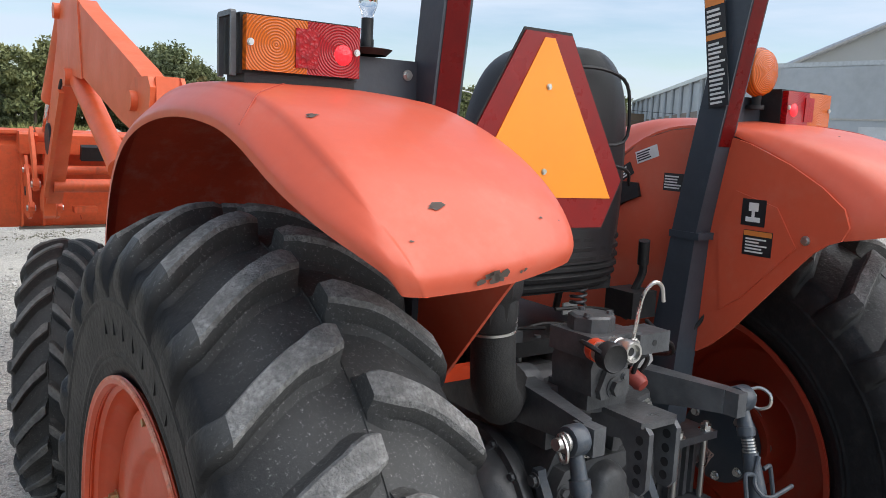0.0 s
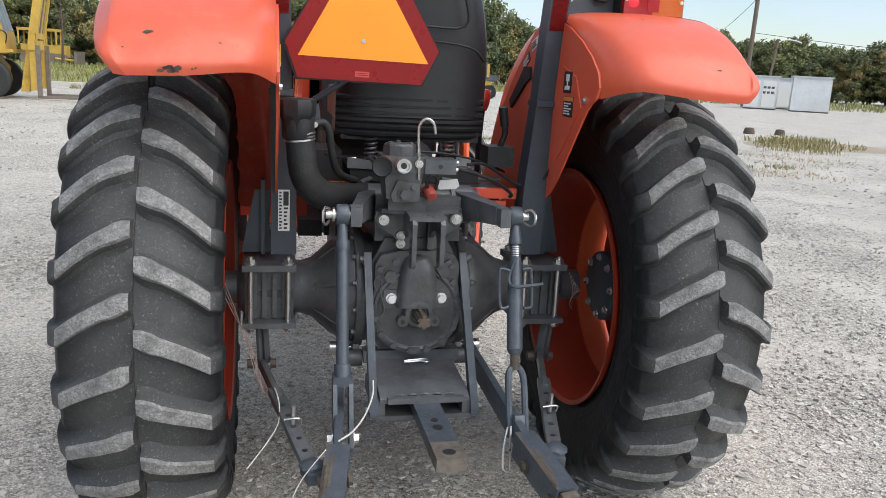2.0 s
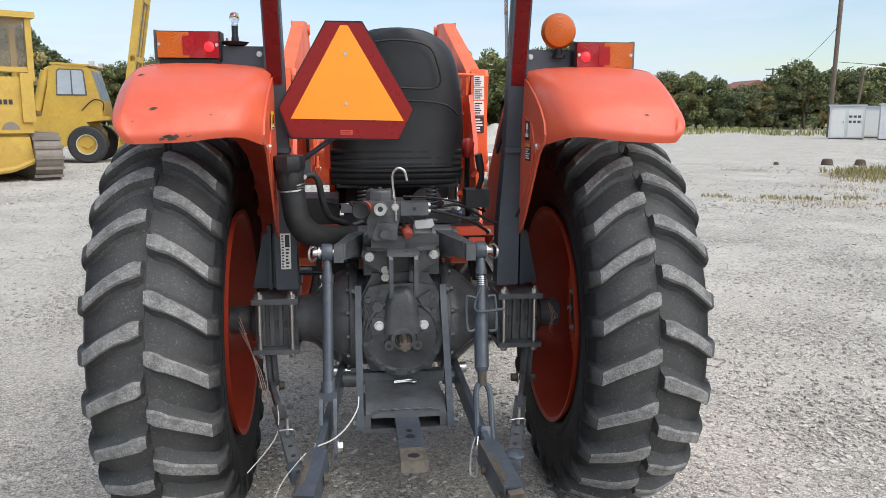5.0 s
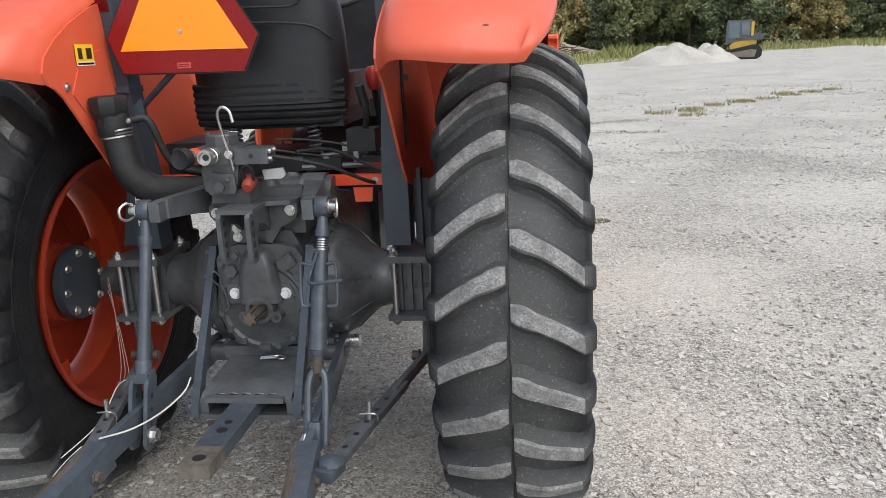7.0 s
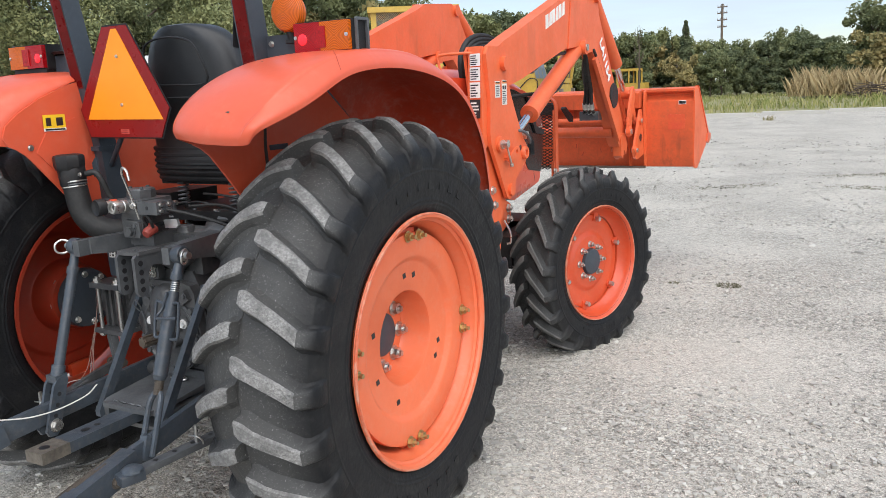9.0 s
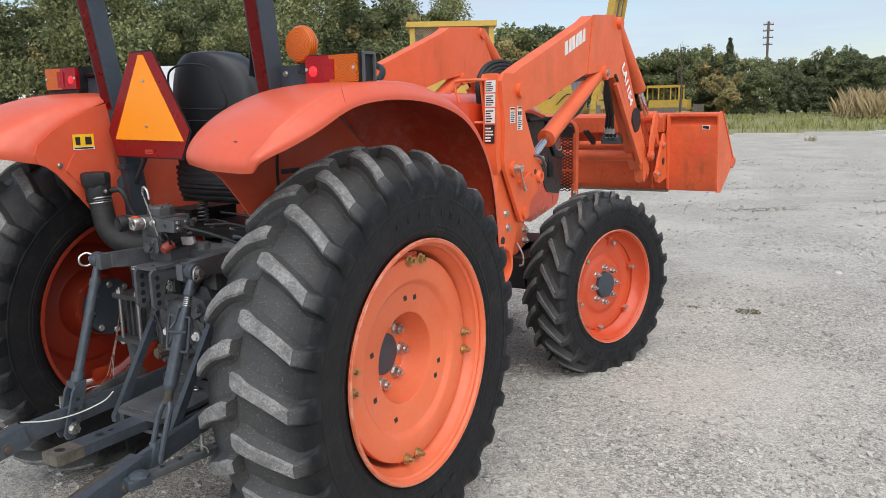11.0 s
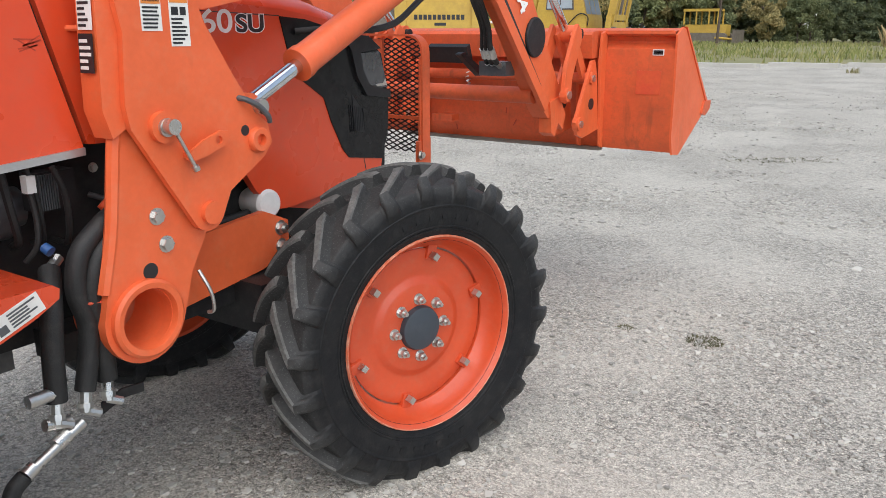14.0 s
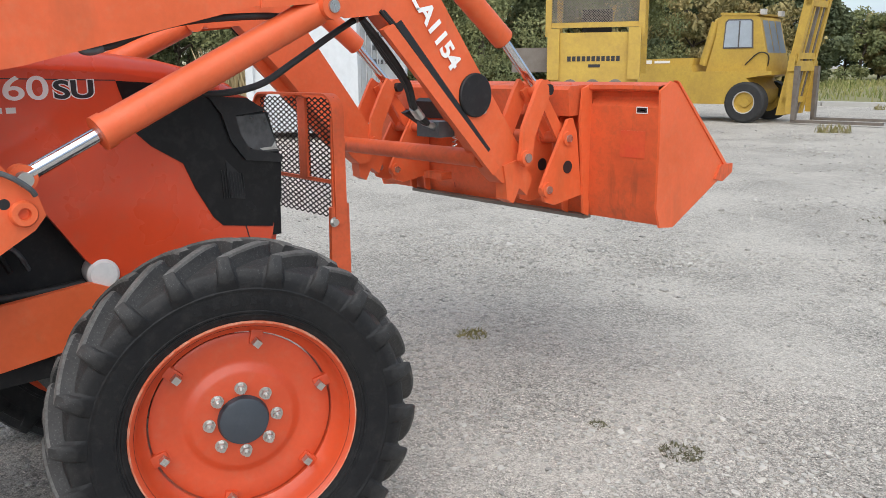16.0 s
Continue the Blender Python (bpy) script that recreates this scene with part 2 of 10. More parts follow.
def rubber(name, radius, speck=0.8):
    """Black rubber, with pale specks of dust caught in the tread (radius from the wheel's axle, local x)."""
    m = mat(name, (0.0105, 0.011, 0.0125), 0.52, second=(0.019, 0.0185, 0.018), amount=0.7, scale=5, fine=40, fine_amount=0.2, bump=0.3, bump_scale=60, spec=0.22, dust=0.26, dust_col=(0.066, 0.063, 0.058))
    nt = m.node_tree
    b = nt.nodes["Principled BSDF"]
    old = b.inputs["Base Color"].links[0].from_socket
    co = [n for n in nt.nodes if n.type == "TEX_COORD"][0]
    sep = nt.nodes.new("ShaderNodeSeparateXYZ")
    nt.links.new(co.outputs["Object"], sep.inputs[0])
    comb = nt.nodes.new("ShaderNodeCombineXYZ")
    nt.links.new(sep.outputs["Y"], comb.inputs["X"])
    nt.links.new(sep.outputs["Z"], comb.inputs["Y"])
    ln = nt.nodes.new("ShaderNodeVectorMath")
    ln.operation = "LENGTH"
    nt.links.new(comb.outputs[0], ln.inputs[0])
    nz = nt.nodes.new("ShaderNodeTexNoise")
    nz.inputs["Scale"].default_value, nz.inputs["Detail"].default_value, nz.inputs["Roughness"].default_value = 170, 6, 0.82
    nt.links.new(co.outputs["Object"], nz.inputs["Vector"])
    def mrange(v, lo, hi, a=0.0, z=1.0):
        r = nt.nodes.new("ShaderNodeMapRange")
        r.inputs["From Min"].default_value, r.inputs["From Max"].default_value = lo, hi
        r.inputs["To Min"].default_value, r.inputs["To Max"].default_value = a, z
        nt.links.new(v, r.inputs["Value"])
        return r.outputs["Result"]
    mu = nt.nodes.new("ShaderNodeMath")
    mu.operation = "MULTIPLY"
    nt.links.new(mrange(ln.outputs["Value"], radius - 0.06, radius - 0.015), mu.inputs[0])
    nt.links.new(mrange(nz.outputs["Fac"], 0.575, 0.66, 0.20 * speck, speck), mu.inputs[1])
    mx = nt.nodes.new("ShaderNodeMixRGB")
    nt.links.new(mu.outputs[0], mx.inputs["Fac"])
    nt.links.new(old, mx.inputs["Color1"])
    mx.inputs["Color2"].default_value = (0.33, 0.325, 0.31, 1)
    nt.links.new(mx.outputs["Color"], b.inputs["Base Color"])
    return m


LUGTOP = mat("dusty_worn_lug_rubber", (0.34, 0.332, 0.318), 0.92, second=(0.06, 0.059, 0.058), amount=1.0, scale=26, fine=150, fine_amount=1.0, bump=0.8, bump_scale=170, dust=0.35, dust_col=(0.45, 0.44, 0.42), apart=True)
MUDLUG = mat("muddy_worn_lug_rubber", (0.15, 0.146, 0.138), 0.85, second=(0.045, 0.045, 0.044), amount=0.9, scale=14, fine=120, fine_amount=0.7, bump=0.5, bump_scale=110, apart=True)


def lens(name, col, emit=0.0, centre=None):
    """Coloured lamp plastic, ridged in rings about its centre or in small prisms."""
    m = bpy.data.materials.new(name)
    m.use_nodes = True
    nt = m.node_tree
    b = nt.nodes["Principled BSDF"]
    b.inputs["Roughness"].default_value = 0.14
    b.inputs["Specular IOR Level"].default_value = 0.35
    co = nt.nodes.new("ShaderNodeTexCoord")
    bp = nt.nodes.new("ShaderNodeBump")
    bp.inputs["Strength"].default_value, bp.inputs["Distance"].default_value = 0.35, 0.0015
    if centre:
        sub = nt.nodes.new("ShaderNodeVectorMath")
        sub.operation = "DISTANCE"
        sub.inputs[1].default_value = centre
        nt.links.new(co.outputs["Object"], sub.inputs[0])
        ring = nt.nodes.new("ShaderNodeMath")
        ring.operation = "PINGPONG"
        ring.inputs[1].default_value = 0.0022
        nt.links.new(sub.outputs["Value"], ring.inputs[0])
        up = nt.nodes.new("ShaderNodeMath")
        up.operation = "MULTIPLY"
        up.inputs[1].default_value = 450.0
        nt.links.new(ring.outputs[0], up.inputs[0])
        height = up.outputs[0]
    else:
        vo = nt.nodes.new("ShaderNodeTexVoronoi")
        vo.inputs["Scale"].default_value = 160
        nt.links.new(co.outputs["Object"], vo.inputs["Vector"])
        height = vo.outputs["Distance"]
    nt.links.new(height, bp.inputs["Height"])
    nt.links.new(bp.outputs["Normal"], b.inputs["Normal"])
    mx = nt.nodes.new("ShaderNodeMixRGB")
    mx.inputs["Color1"].default_value = (*col, 1)
    mx.inputs["Color2"].default_value = (*[c * 0.45 for c in col], 1)
    nt.links.new(height, mx.inputs["Fac"])
    nt.links.new(mx.outputs["Color"], b.inputs["Base Color"])
    if emit:
        b.inputs["Emission Color"].default_value = (*col, 1)
        b.inputs["Emission Strength"].default_value = emit
    return m


LIT = lens("lit_red_lens", (1.0, 0.02, 0.03), 1.3)
GLASS = bpy.data.materials.new("clear_glass")
GLASS.use_nodes = True
_g = GLASS.node_tree.nodes["Principled BSDF"]
_g.inputs["Transmission Weight"].default_value, _g.inputs["Roughness"].default_value, _g.inputs["IOR"].default_value = 1.0, 0.03, 1.45
WINDOW = mat("dusty_window_glass", (0.10, 0.13, 0.15), 0.15, second=(0.2, 0.22, 0.22), amount=0.4, scale=2, bump=0, spec=0.8)


# ---- mesh helpers ----
def thing(name, label, category, at=(0, 0, 0), group=""):
    ob = new(name)
    ob.location = at
    return tagged(ob, label, category, group)


def part(name, bm, material, parent=None, label="", sharp=38.0):
    """Links a bmesh as one mesh object under a thing or a part; smooth but for edges sharper than the angle."""
    bmesh.ops.recalc_face_normals(bm, faces=bm.faces)
    for f in bm.faces:
        f.smooth = True
    lim = radians(sharp)
    for e in bm.edges:
        e.smooth = len(e.link_faces) == 2 and e.calc_face_angle(0.0) < lim
    me = bpy.data.meshes.new(name)
    bm.to_mesh(me)
    bm.free()
    for m in material if isinstance(material, (list, tuple)) else (material,):
        me.materials.append(m)
    ob = new(name, me)
    if parent is not None:
        ob.parent = parent
    if label:
        ob["label"] = label
    return ob


def bevel(bm, w=0.004, seg=2, angle=35.0):
    es = [e for e in bm.edges if len(e.link_faces) == 2 and e.calc_face_angle(0.0) > radians(angle)]
    if es and w:
        bmesh.ops.bevel(bm, geom=es, offset=w, segments=seg, affect="EDGES", profile=0.6, clamp_overlap=True)


def box(bm, lo, hi, bev=0.0, m=None):
    v = [bm.verts.new((x, y, z)) for x in (lo[0], hi[0]) for y in (lo[1], hi[1]) for z in (lo[2], hi[2])]
    for q in ((0, 1, 3, 2), (4, 6, 7, 5), (0, 4, 5, 1), (2, 3, 7, 6), (0, 2, 6, 4), (1, 5, 7, 3)):
        bm.faces.new([v[i] for i in q])
    if m is not None:
        bmesh.ops.transform(bm, matrix=m, verts=v)
    return v


def bbox(lo, hi, bev=0.004):
    bm = bmesh.new()
    box(bm, lo, hi)
    bevel(bm, bev)
    return bm


AX = {"x": lambda a, u, v: (a, u, v), "y": lambda a, u, v: (u, a, v), "z": lambda a, u, v: (u, v, a)}


def prism(bm, pts, a, b, axis="x"):
    """A polygon of (u, v) in the plane across the axis, drawn out from a to b along it."""
    f = AX[axis]
    lo = [bm.verts.new(f(a, u, v)) for u, v in pts]
    hi = [bm.verts.new(f(b, u, v)) for u, v in pts]
    n = len(pts)
    bm.faces.new(lo)
    bm.faces.new(hi[::-1])
    for i in range(n):
        bm.faces.new((lo[i], hi[i], hi[(i + 1) % n], lo[(i + 1) % n]))
    return lo + hi


def plate(pts, a, b, axis="x", bev=0.003):
    bm = bmesh.new()
    prism(bm, pts, a, b, axis)
    bevel(bm, bev, 2, 25)
    return bm


def arc(cx, cy, r, a0, a1, n=10):
    return [(cx + r * math.cos(radians(a0 + (a1 - a0) * i / n)), cy + r * math.sin(radians(a0 + (a1 - a0) * i / n))) for i in range(n + 1)]


def ring_plate(bm, outer, centre, r, a, b, axis="x", n=28):
    """A plate with one round hole: the outline (star-shaped about the centre) joined to a circle."""
    f = AX[axis]
    cu, cv = centre
    angs = [2 * math.pi * i / n for i in range(n)]
    def edge(t):
        du, dv = math.cos(t), math.sin(t)
        best = None
        for i in range(len(outer)):
            (x1, y1), (x2, y2) = outer[i], outer[(i + 1) % len(outer)]
            den = du * (y2 - y1) - dv * (x2 - x1)
            if abs(den) < 1e-12:
                continue
            k = ((x1 - cu) * (y2 - y1) - (y1 - cv) * (x2 - x1)) / den
            s = ((x1 - cu) * dv - (y1 - cv) * du) / den
            if k > 0 and -1e-6 <= s <= 1 + 1e-6 and (best is None or k > best):
                best = k
        return (cu + du * best, cv + dv * best) if best else (cu + du * r * 1.5, cv + dv * r * 1.5)
    angs = sorted(set(angs + [math.atan2(y - cv, x - cu) % (2 * math.pi) for x, y in outer]))
    rows = []
    for d in (a, b):
        rows.append([[bm.verts.new(f(d, *edge(t))) for t in angs], [bm.verts.new(f(d, cu + r * math.cos(t), cv + r * math.sin(t))) for t in angs]])
    k = len(angs)
    for i in range(k):
        j = (i + 1) % k
        (o0, i0), (o1, i1) = rows
        bm.faces.new((o0[i], o0[j], i0[j], i0[i]))
        bm.faces.new((o1[j], o1[i], i1[i], i1[j]))
        bm.faces.new((o0[j], o0[i], o1[i], o1[j]))
        bm.faces.new((i0[i], i0[j], i1[j], i1[i]))


def frame_axes(d):
    d = Vector(d).normalized()
    u = d.cross(Vector((0, 0, 1)) if abs(d.z) < 0.9 else Vector((1, 0, 0))).normalized()
    return d, u, d.cross(u).normalized()


def rod(bm, p, q, r, n=14, r2=None):
    p, q = Vector(p), Vector(q)
    d, u, v = frame_axes(q - p)
    r2 = r if r2 is None else r2
    a = [bm.verts.new(p + (u * math.cos(t) + v * math.sin(t)) * r) for t in [2 * math.pi * i / n for i in range(n)]]
    b = [bm.verts.new(q + (u * math.cos(t) + v * math.sin(t)) * r2) for t in [2 * math.pi * i / n for i in range(n)]]
    for i in range(n):
        bm.faces.new((a[i], a[(i + 1) % n], b[(i + 1) % n], b[i]))
    bm.faces.new(a[::-1])
    bm.faces.new(b)


def lathe(bm, prof, p, d, n=40, closed=False):
    """A profile of (radius, height along d) turned about the axis through p."""
    p = Vector(p)
    d, u, v = frame_axes(d)
    rings = []
    for r, h in prof:
        if r < 1e-5:
            rings.append([bm.verts.new(p + d * h)])
        else:
            rings.append([bm.verts.new(p + d * h + (u * math.cos(t) + v * math.sin(t)) * r) for t in [2 * math.pi * i / n for i in range(n)]])
    pairs = list(zip(rings, rings[1:])) + ([(rings[-1], rings[0])] if closed else [])
    for a, b in pairs:
        for i in range(n):
            j = (i + 1) % n
            if len(a) == 1 and len(b) > 1:
                bm.faces.new((a[0], b[i], b[j]))
            elif len(b) == 1 and len(a) > 1:
                bm.faces.new((a[i], a[j], b[0]))
            elif len(a) > 1:
                bm.faces.new((a[i], a[j], b[j], b[i]))


def smooth_path(pts, k=6):
    """Catmull-Rom through the points."""
    P = [Vector(p) for p in pts]
    P = [P[0] * 2 - P[1]] + P + [P[-1] * 2 - P[-2]]
    out = []
    for i in range(1, len(P) - 2):
        for s in range(k):
            t = s / k
            a, b, c, d = P[i - 1:i + 3]
            out.append(0.5 * ((2 * b) + (c - a) * t + (2 * a - 5 * b + 4 * c - d) * t * t + (3 * b - a - 3 * c + d) * t ** 3))
    return out + [P[-2]]


def sweep(bm, pts, r, n=10, k=6, rs=None):
    """A round tube along a smooth path."""
    path = smooth_path(pts, k) if k else [Vector(p) for p in pts]
    rings, u = [], None
    for i, p in enumerate(path):
        d = (path[min(i + 1, len(path) - 1)] - path[max(i - 1, 0)]).normalized()
        if u is None:
            _, u, _ = frame_axes(d)
        u = (u - d * u.dot(d)).normalized()
        v = d.cross(u)
        rr = r if rs is None else rs[0] + (rs[1] - rs[0]) * i / (len(path) - 1)
        rings.append([bm.verts.new(p + (u * math.cos(t) + v * math.sin(t)) * rr) for t in [2 * math.pi * j / n for j in range(n)]])
    for a, b in zip(rings, rings[1:]):
        for i in range(n):
            bm.faces.new((a[i], a[(i + 1) % n], b[(i + 1) % n], b[i]))
    bm.faces.new(rings[0][::-1])
    bm.faces.new(rings[-1])


def tube(pts, r, n=10, k=6, rs=None):
    bm = bmesh.new()
    sweep(bm, pts, r, n, k, rs)
    return bm


def rods(*ends, n=14):
    bm = bmesh.new()
    for p, q, r in ends:
        rod(bm, p, q, r, n)
    return bm


def hexbolt(bm, p, d, r=0.012, h=0.009, stud=0.0, washer=True):
    p = Vector(p)
    dd = Vector(d).normalized()
    if washer:
        rod(bm, p, p + dd * 0.0025, r * 1.36, 14)
    rod(bm, p + dd * 0.002, p + dd * (0.002 + h), r, 6)
    if stud:
        rod(bm, p + dd * h, p + dd * (h + stud), r * 0.5, 10)


def bolt(parent, p, d, r=0.012, h=0.009, stud=0.0, material=None, name="bolt"):
    bm = bmesh.new()
    hexbolt(bm, p, d, r, h, stud)
    return part(name, bm, material or ZINC, parent)


def text_mesh(name, body, size, m, material, parent, depth=0.0008, label="", bold=0.0, shear=0.0, wide=1.0):
    cu = bpy.data.curves.new(name, "FONT")
    cu.body, cu.size, cu.extrude, cu.align_x, cu.align_y, cu.offset, cu.shear = body, size, depth, "CENTER", "CENTER", bold, shear
    tmp = bpy.data.objects.new(name, cu)
    scene.collection.objects.link(tmp)
    me = bpy.data.meshes.new_from_object(tmp.evaluated_get(bpy.context.evaluated_depsgraph_get()))
    bpy.data.objects.remove(tmp)
    me.transform(m @ Matrix.Diagonal((wide, 1, 1, 1)))
    me.materials.clear()
    me.materials.append(material)
    ob = new(name, me)
    ob.parent = parent
    if label:
        ob["label"] = label
    return ob


def facing(p, right, up):
    """A pose at p whose local x runs along right and local y along up."""
    r, u = Vector(right).normalized(), Vector(up).normalized()
    n = r.cross(u).normalized()
    u = n.cross(r)
    return Matrix((( r.x, u.x, n.x, p[0]), (r.y, u.y, n.y, p[1]), (r.z, u.z, n.z, p[2]), (0, 0, 0, 1)))


def decal(parent, p, right, up, w, h, ground, lines=(), label="", ink=None, name="decal", thick=0.0012):
    """A sticker w by h at p with bars (x, y, w, h, material) on it in parts of its size, from its lower left."""
    m = facing(p, right, up)
    bm = bmesh.new()
    box(bm, (-w / 2, -h / 2, 0), (w / 2, h / 2, thick), m=m)
    ob = part(name, bm, ground, parent, label)
    by = {}
    for x, y, bw, bh, mt in lines:
        by.setdefault(mt.name, (mt, []))[1].append((x, y, bw, bh))
    for mt, bars in by.values():
        bm = bmesh.new()
        for x, y, bw, bh in bars:
            box(bm, ((x - 0.5) * w, (y - 0.5) * h, thick), ((x + bw - 0.5) * w, (y + bh - 0.5) * h, thick * 1.8), m=m)
        part("print", bm, mt, ob)
    return ob


def text_lines(x, y0, y1, w, n, mt, rng):
    """n bars of uneven length, for small print."""
    out, st = [], (y1 - y0) / n
    for i in range(n):
        out.append((x, y0 + st * (i + 0.25), w * rng.uniform(0.6, 1.0), st * 0.5, mt))
    return out


# ---- ground ----
def ground_material():
    """Packed pale limestone dust with drifts of grey chips: two zones, three sizes of stone."""
    m = mat("crushed_limestone_gravel", (0.58, 0.541, 0.476), 0.92, second=(0.50, 0.464, 0.404), amount=0.4, scale=0.5, fine=22, fine_amount=0.18, bump=0.0, spec=0.25)
    nt = m.node_tree
    b = nt.nodes["Principled BSDF"]
    old = b.inputs["Base Color"].links[0].from_socket
    co = [n for n in nt.nodes if n.type == "TEX_COORD"][0]
    def rng_(v, lo, hi, a=0.0, z=1.0):
        r = nt.nodes.new("ShaderNodeMapRange")
        for k, x in (("From Min", lo), ("From Max", hi), ("To Min", a), ("To Max", z)):
            r.inputs[k].default_value = x
        nt.links.new(v, r.inputs["Value"])
        return r.outputs["Result"]
    def op(kind, p, q):
        n = nt.nodes.new("ShaderNodeMath")
        n.operation = kind
        for s, x in zip(n.inputs, (p, q)):
            if isinstance(x, float):
                s.default_value = x
            else:
                nt.links.new(x, s)
        return n.outputs[0]
    zone = nt.nodes.new("ShaderNodeTexNoise")
    zone.inputs["Scale"].default_value, zone.inputs["Detail"].default_value, zone.inputs["Roughness"].default_value = 0.75, 6, 0.62
    nt.links.new(co.outputs["Object"], zone.inputs["Vector"])
    z = rng_(zone.outputs["Fac"], 0.40, 0.58, 0.52, 1.0)
    h = None
    col = old
    for sc, w, lo, hi, gap_shade, mask in ((46.0, 1.0, 0.84, 1.14, 0.74, 0.62), (88.0, 0.95, 0.66, 1.32, 0.64, 0.30), (180.0, 0.45, 0.58, 1.42, 0.72, 0.22)):
        warp = nt.nodes.new("ShaderNodeTexNoise")
        warp.inputs["Scale"].default_value, warp.inputs["Detail"].default_value = sc * 0.8, 2
        nt.links.new(co.outputs["Object"], warp.inputs["Vector"])
        wv = nt.nodes.new("ShaderNodeVectorMath")
        wv.operation = "MULTIPLY_ADD"
        nt.links.new(warp.outputs["Color"], wv.inputs[0])
        wv.inputs[1].default_value = (0.9 / sc,) * 3
        nt.links.new(co.outputs["Object"], wv.inputs[2])
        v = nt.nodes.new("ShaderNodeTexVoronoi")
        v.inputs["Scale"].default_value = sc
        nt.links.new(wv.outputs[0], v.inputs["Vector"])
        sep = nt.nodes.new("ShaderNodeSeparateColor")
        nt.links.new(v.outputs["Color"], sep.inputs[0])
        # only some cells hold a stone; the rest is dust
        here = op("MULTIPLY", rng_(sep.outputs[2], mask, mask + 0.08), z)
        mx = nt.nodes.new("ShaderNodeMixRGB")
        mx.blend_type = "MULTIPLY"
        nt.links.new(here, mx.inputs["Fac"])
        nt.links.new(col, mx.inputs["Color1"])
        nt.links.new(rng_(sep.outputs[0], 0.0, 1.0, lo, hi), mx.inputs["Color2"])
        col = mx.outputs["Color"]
        # outer part of each chip darkened in the colour, as shade between stones
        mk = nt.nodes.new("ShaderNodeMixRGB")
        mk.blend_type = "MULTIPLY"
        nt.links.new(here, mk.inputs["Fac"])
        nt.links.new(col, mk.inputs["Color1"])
        nt.links.new(rng_(v.outputs["Distance"], 0.30, 0.70, 1.05, gap_shade), mk.inputs["Color2"])
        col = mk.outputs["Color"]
        part_h = op("MULTIPLY", op("MULTIPLY", rng_(v.outputs["Distance"], 0.10, 0.70, 1.0, 0.0), here), w * 52.0 / sc)
        h = part_h if h is None else op("ADD", h, part_h)
    grit = nt.nodes.new("ShaderNodeTexNoise")
    grit.inputs["Scale"].default_value, grit.inputs["Detail"].default_value, grit.inputs["Roughness"].default_value = 260, 4, 0.75
    nt.links.new(co.outputs["Object"], grit.inputs["Vector"])
    mg = nt.nodes.new("ShaderNodeMixRGB")
    mg.blend_type = "MULTIPLY"
    mg.inputs["Fac"].default_value = 1.0
    nt.links.new(col, mg.inputs["Color1"])
    nt.links.new(rng_(grit.outputs["Fac"], 0.32, 0.68, 0.60, 1.36), mg.inputs["Color2"])
    col = mg.outputs["Color"]
    h = op("ADD", h, op("MULTIPLY", grit.outputs["Fac"], 0.35))
    nt.links.new(col, b.inputs["Base Color"])
    bp = nt.nodes.new("ShaderNodeBump")
    bp.inputs["Distance"].default_value = 0.009
    nt.links.new(rng_(z, 0.0, 1.0, 0.35, 1.0), bp.inputs["Strength"])
    nt.links.new(h, bp.inputs["Height"])
    nt.links.new(bp.outputs["Normal"], b.inputs["Normal"])
    return m


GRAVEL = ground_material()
bm = bmesh.new()
# one sheet to the horizon; finer near the machine, with faint wheel ruts
ticks = [-2500, -600, -200, -80, -40, -20] + [-12 + 0.4 * i for i in range(71)] + [20, 30, 45, 70, 120, 300, 800, 2500]
grid = []
for y in ticks:
    row = []
    for x in ticks:
        z = 0.0
        if abs(x) < 15 and -12 < y < 18:
            z = 0.012 * noise.noise(Vector((x * 0.5, y * 0.5, 0))) + 0.006 * noise.noise(Vector((x * 1.7, y * 1.7, 3)))
            if abs(x) < 2 and -1.5 < y < 4:
                z *= 0.3
        row.append(bm.verts.new((x, y, z)))
    grid.append(row)
for a, b in zip(grid, grid[1:]):
    for i in range(len(a) - 1):
        bm.faces.new((a[i], a[i + 1], b[i + 1], b[i]))
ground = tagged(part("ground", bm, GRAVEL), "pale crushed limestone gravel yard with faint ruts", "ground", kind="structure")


# ---- tractor ----
tractor = thing("tractor", "orange compact farm tractor with front loader, standing on gravel", "tractor")


def carcass(hw, rc, re, rs, rb):
    """Half profile of a tyre from its centre line to the bead: (x, r) points."""
    return [(0, rc), (hw * 0.45, rc - (rc - re) * 0.20), (hw * 0.90, re), (hw * 1.0, re - (re - rs) * 0.30), (hw * 1.06, rs), (hw * 1.04, (rs + rb) / 2 + 0.01), (hw * 0.98, rb + 0.03), (hw * 0.9, rb), (hw * 0.86, rb - 0.012)]


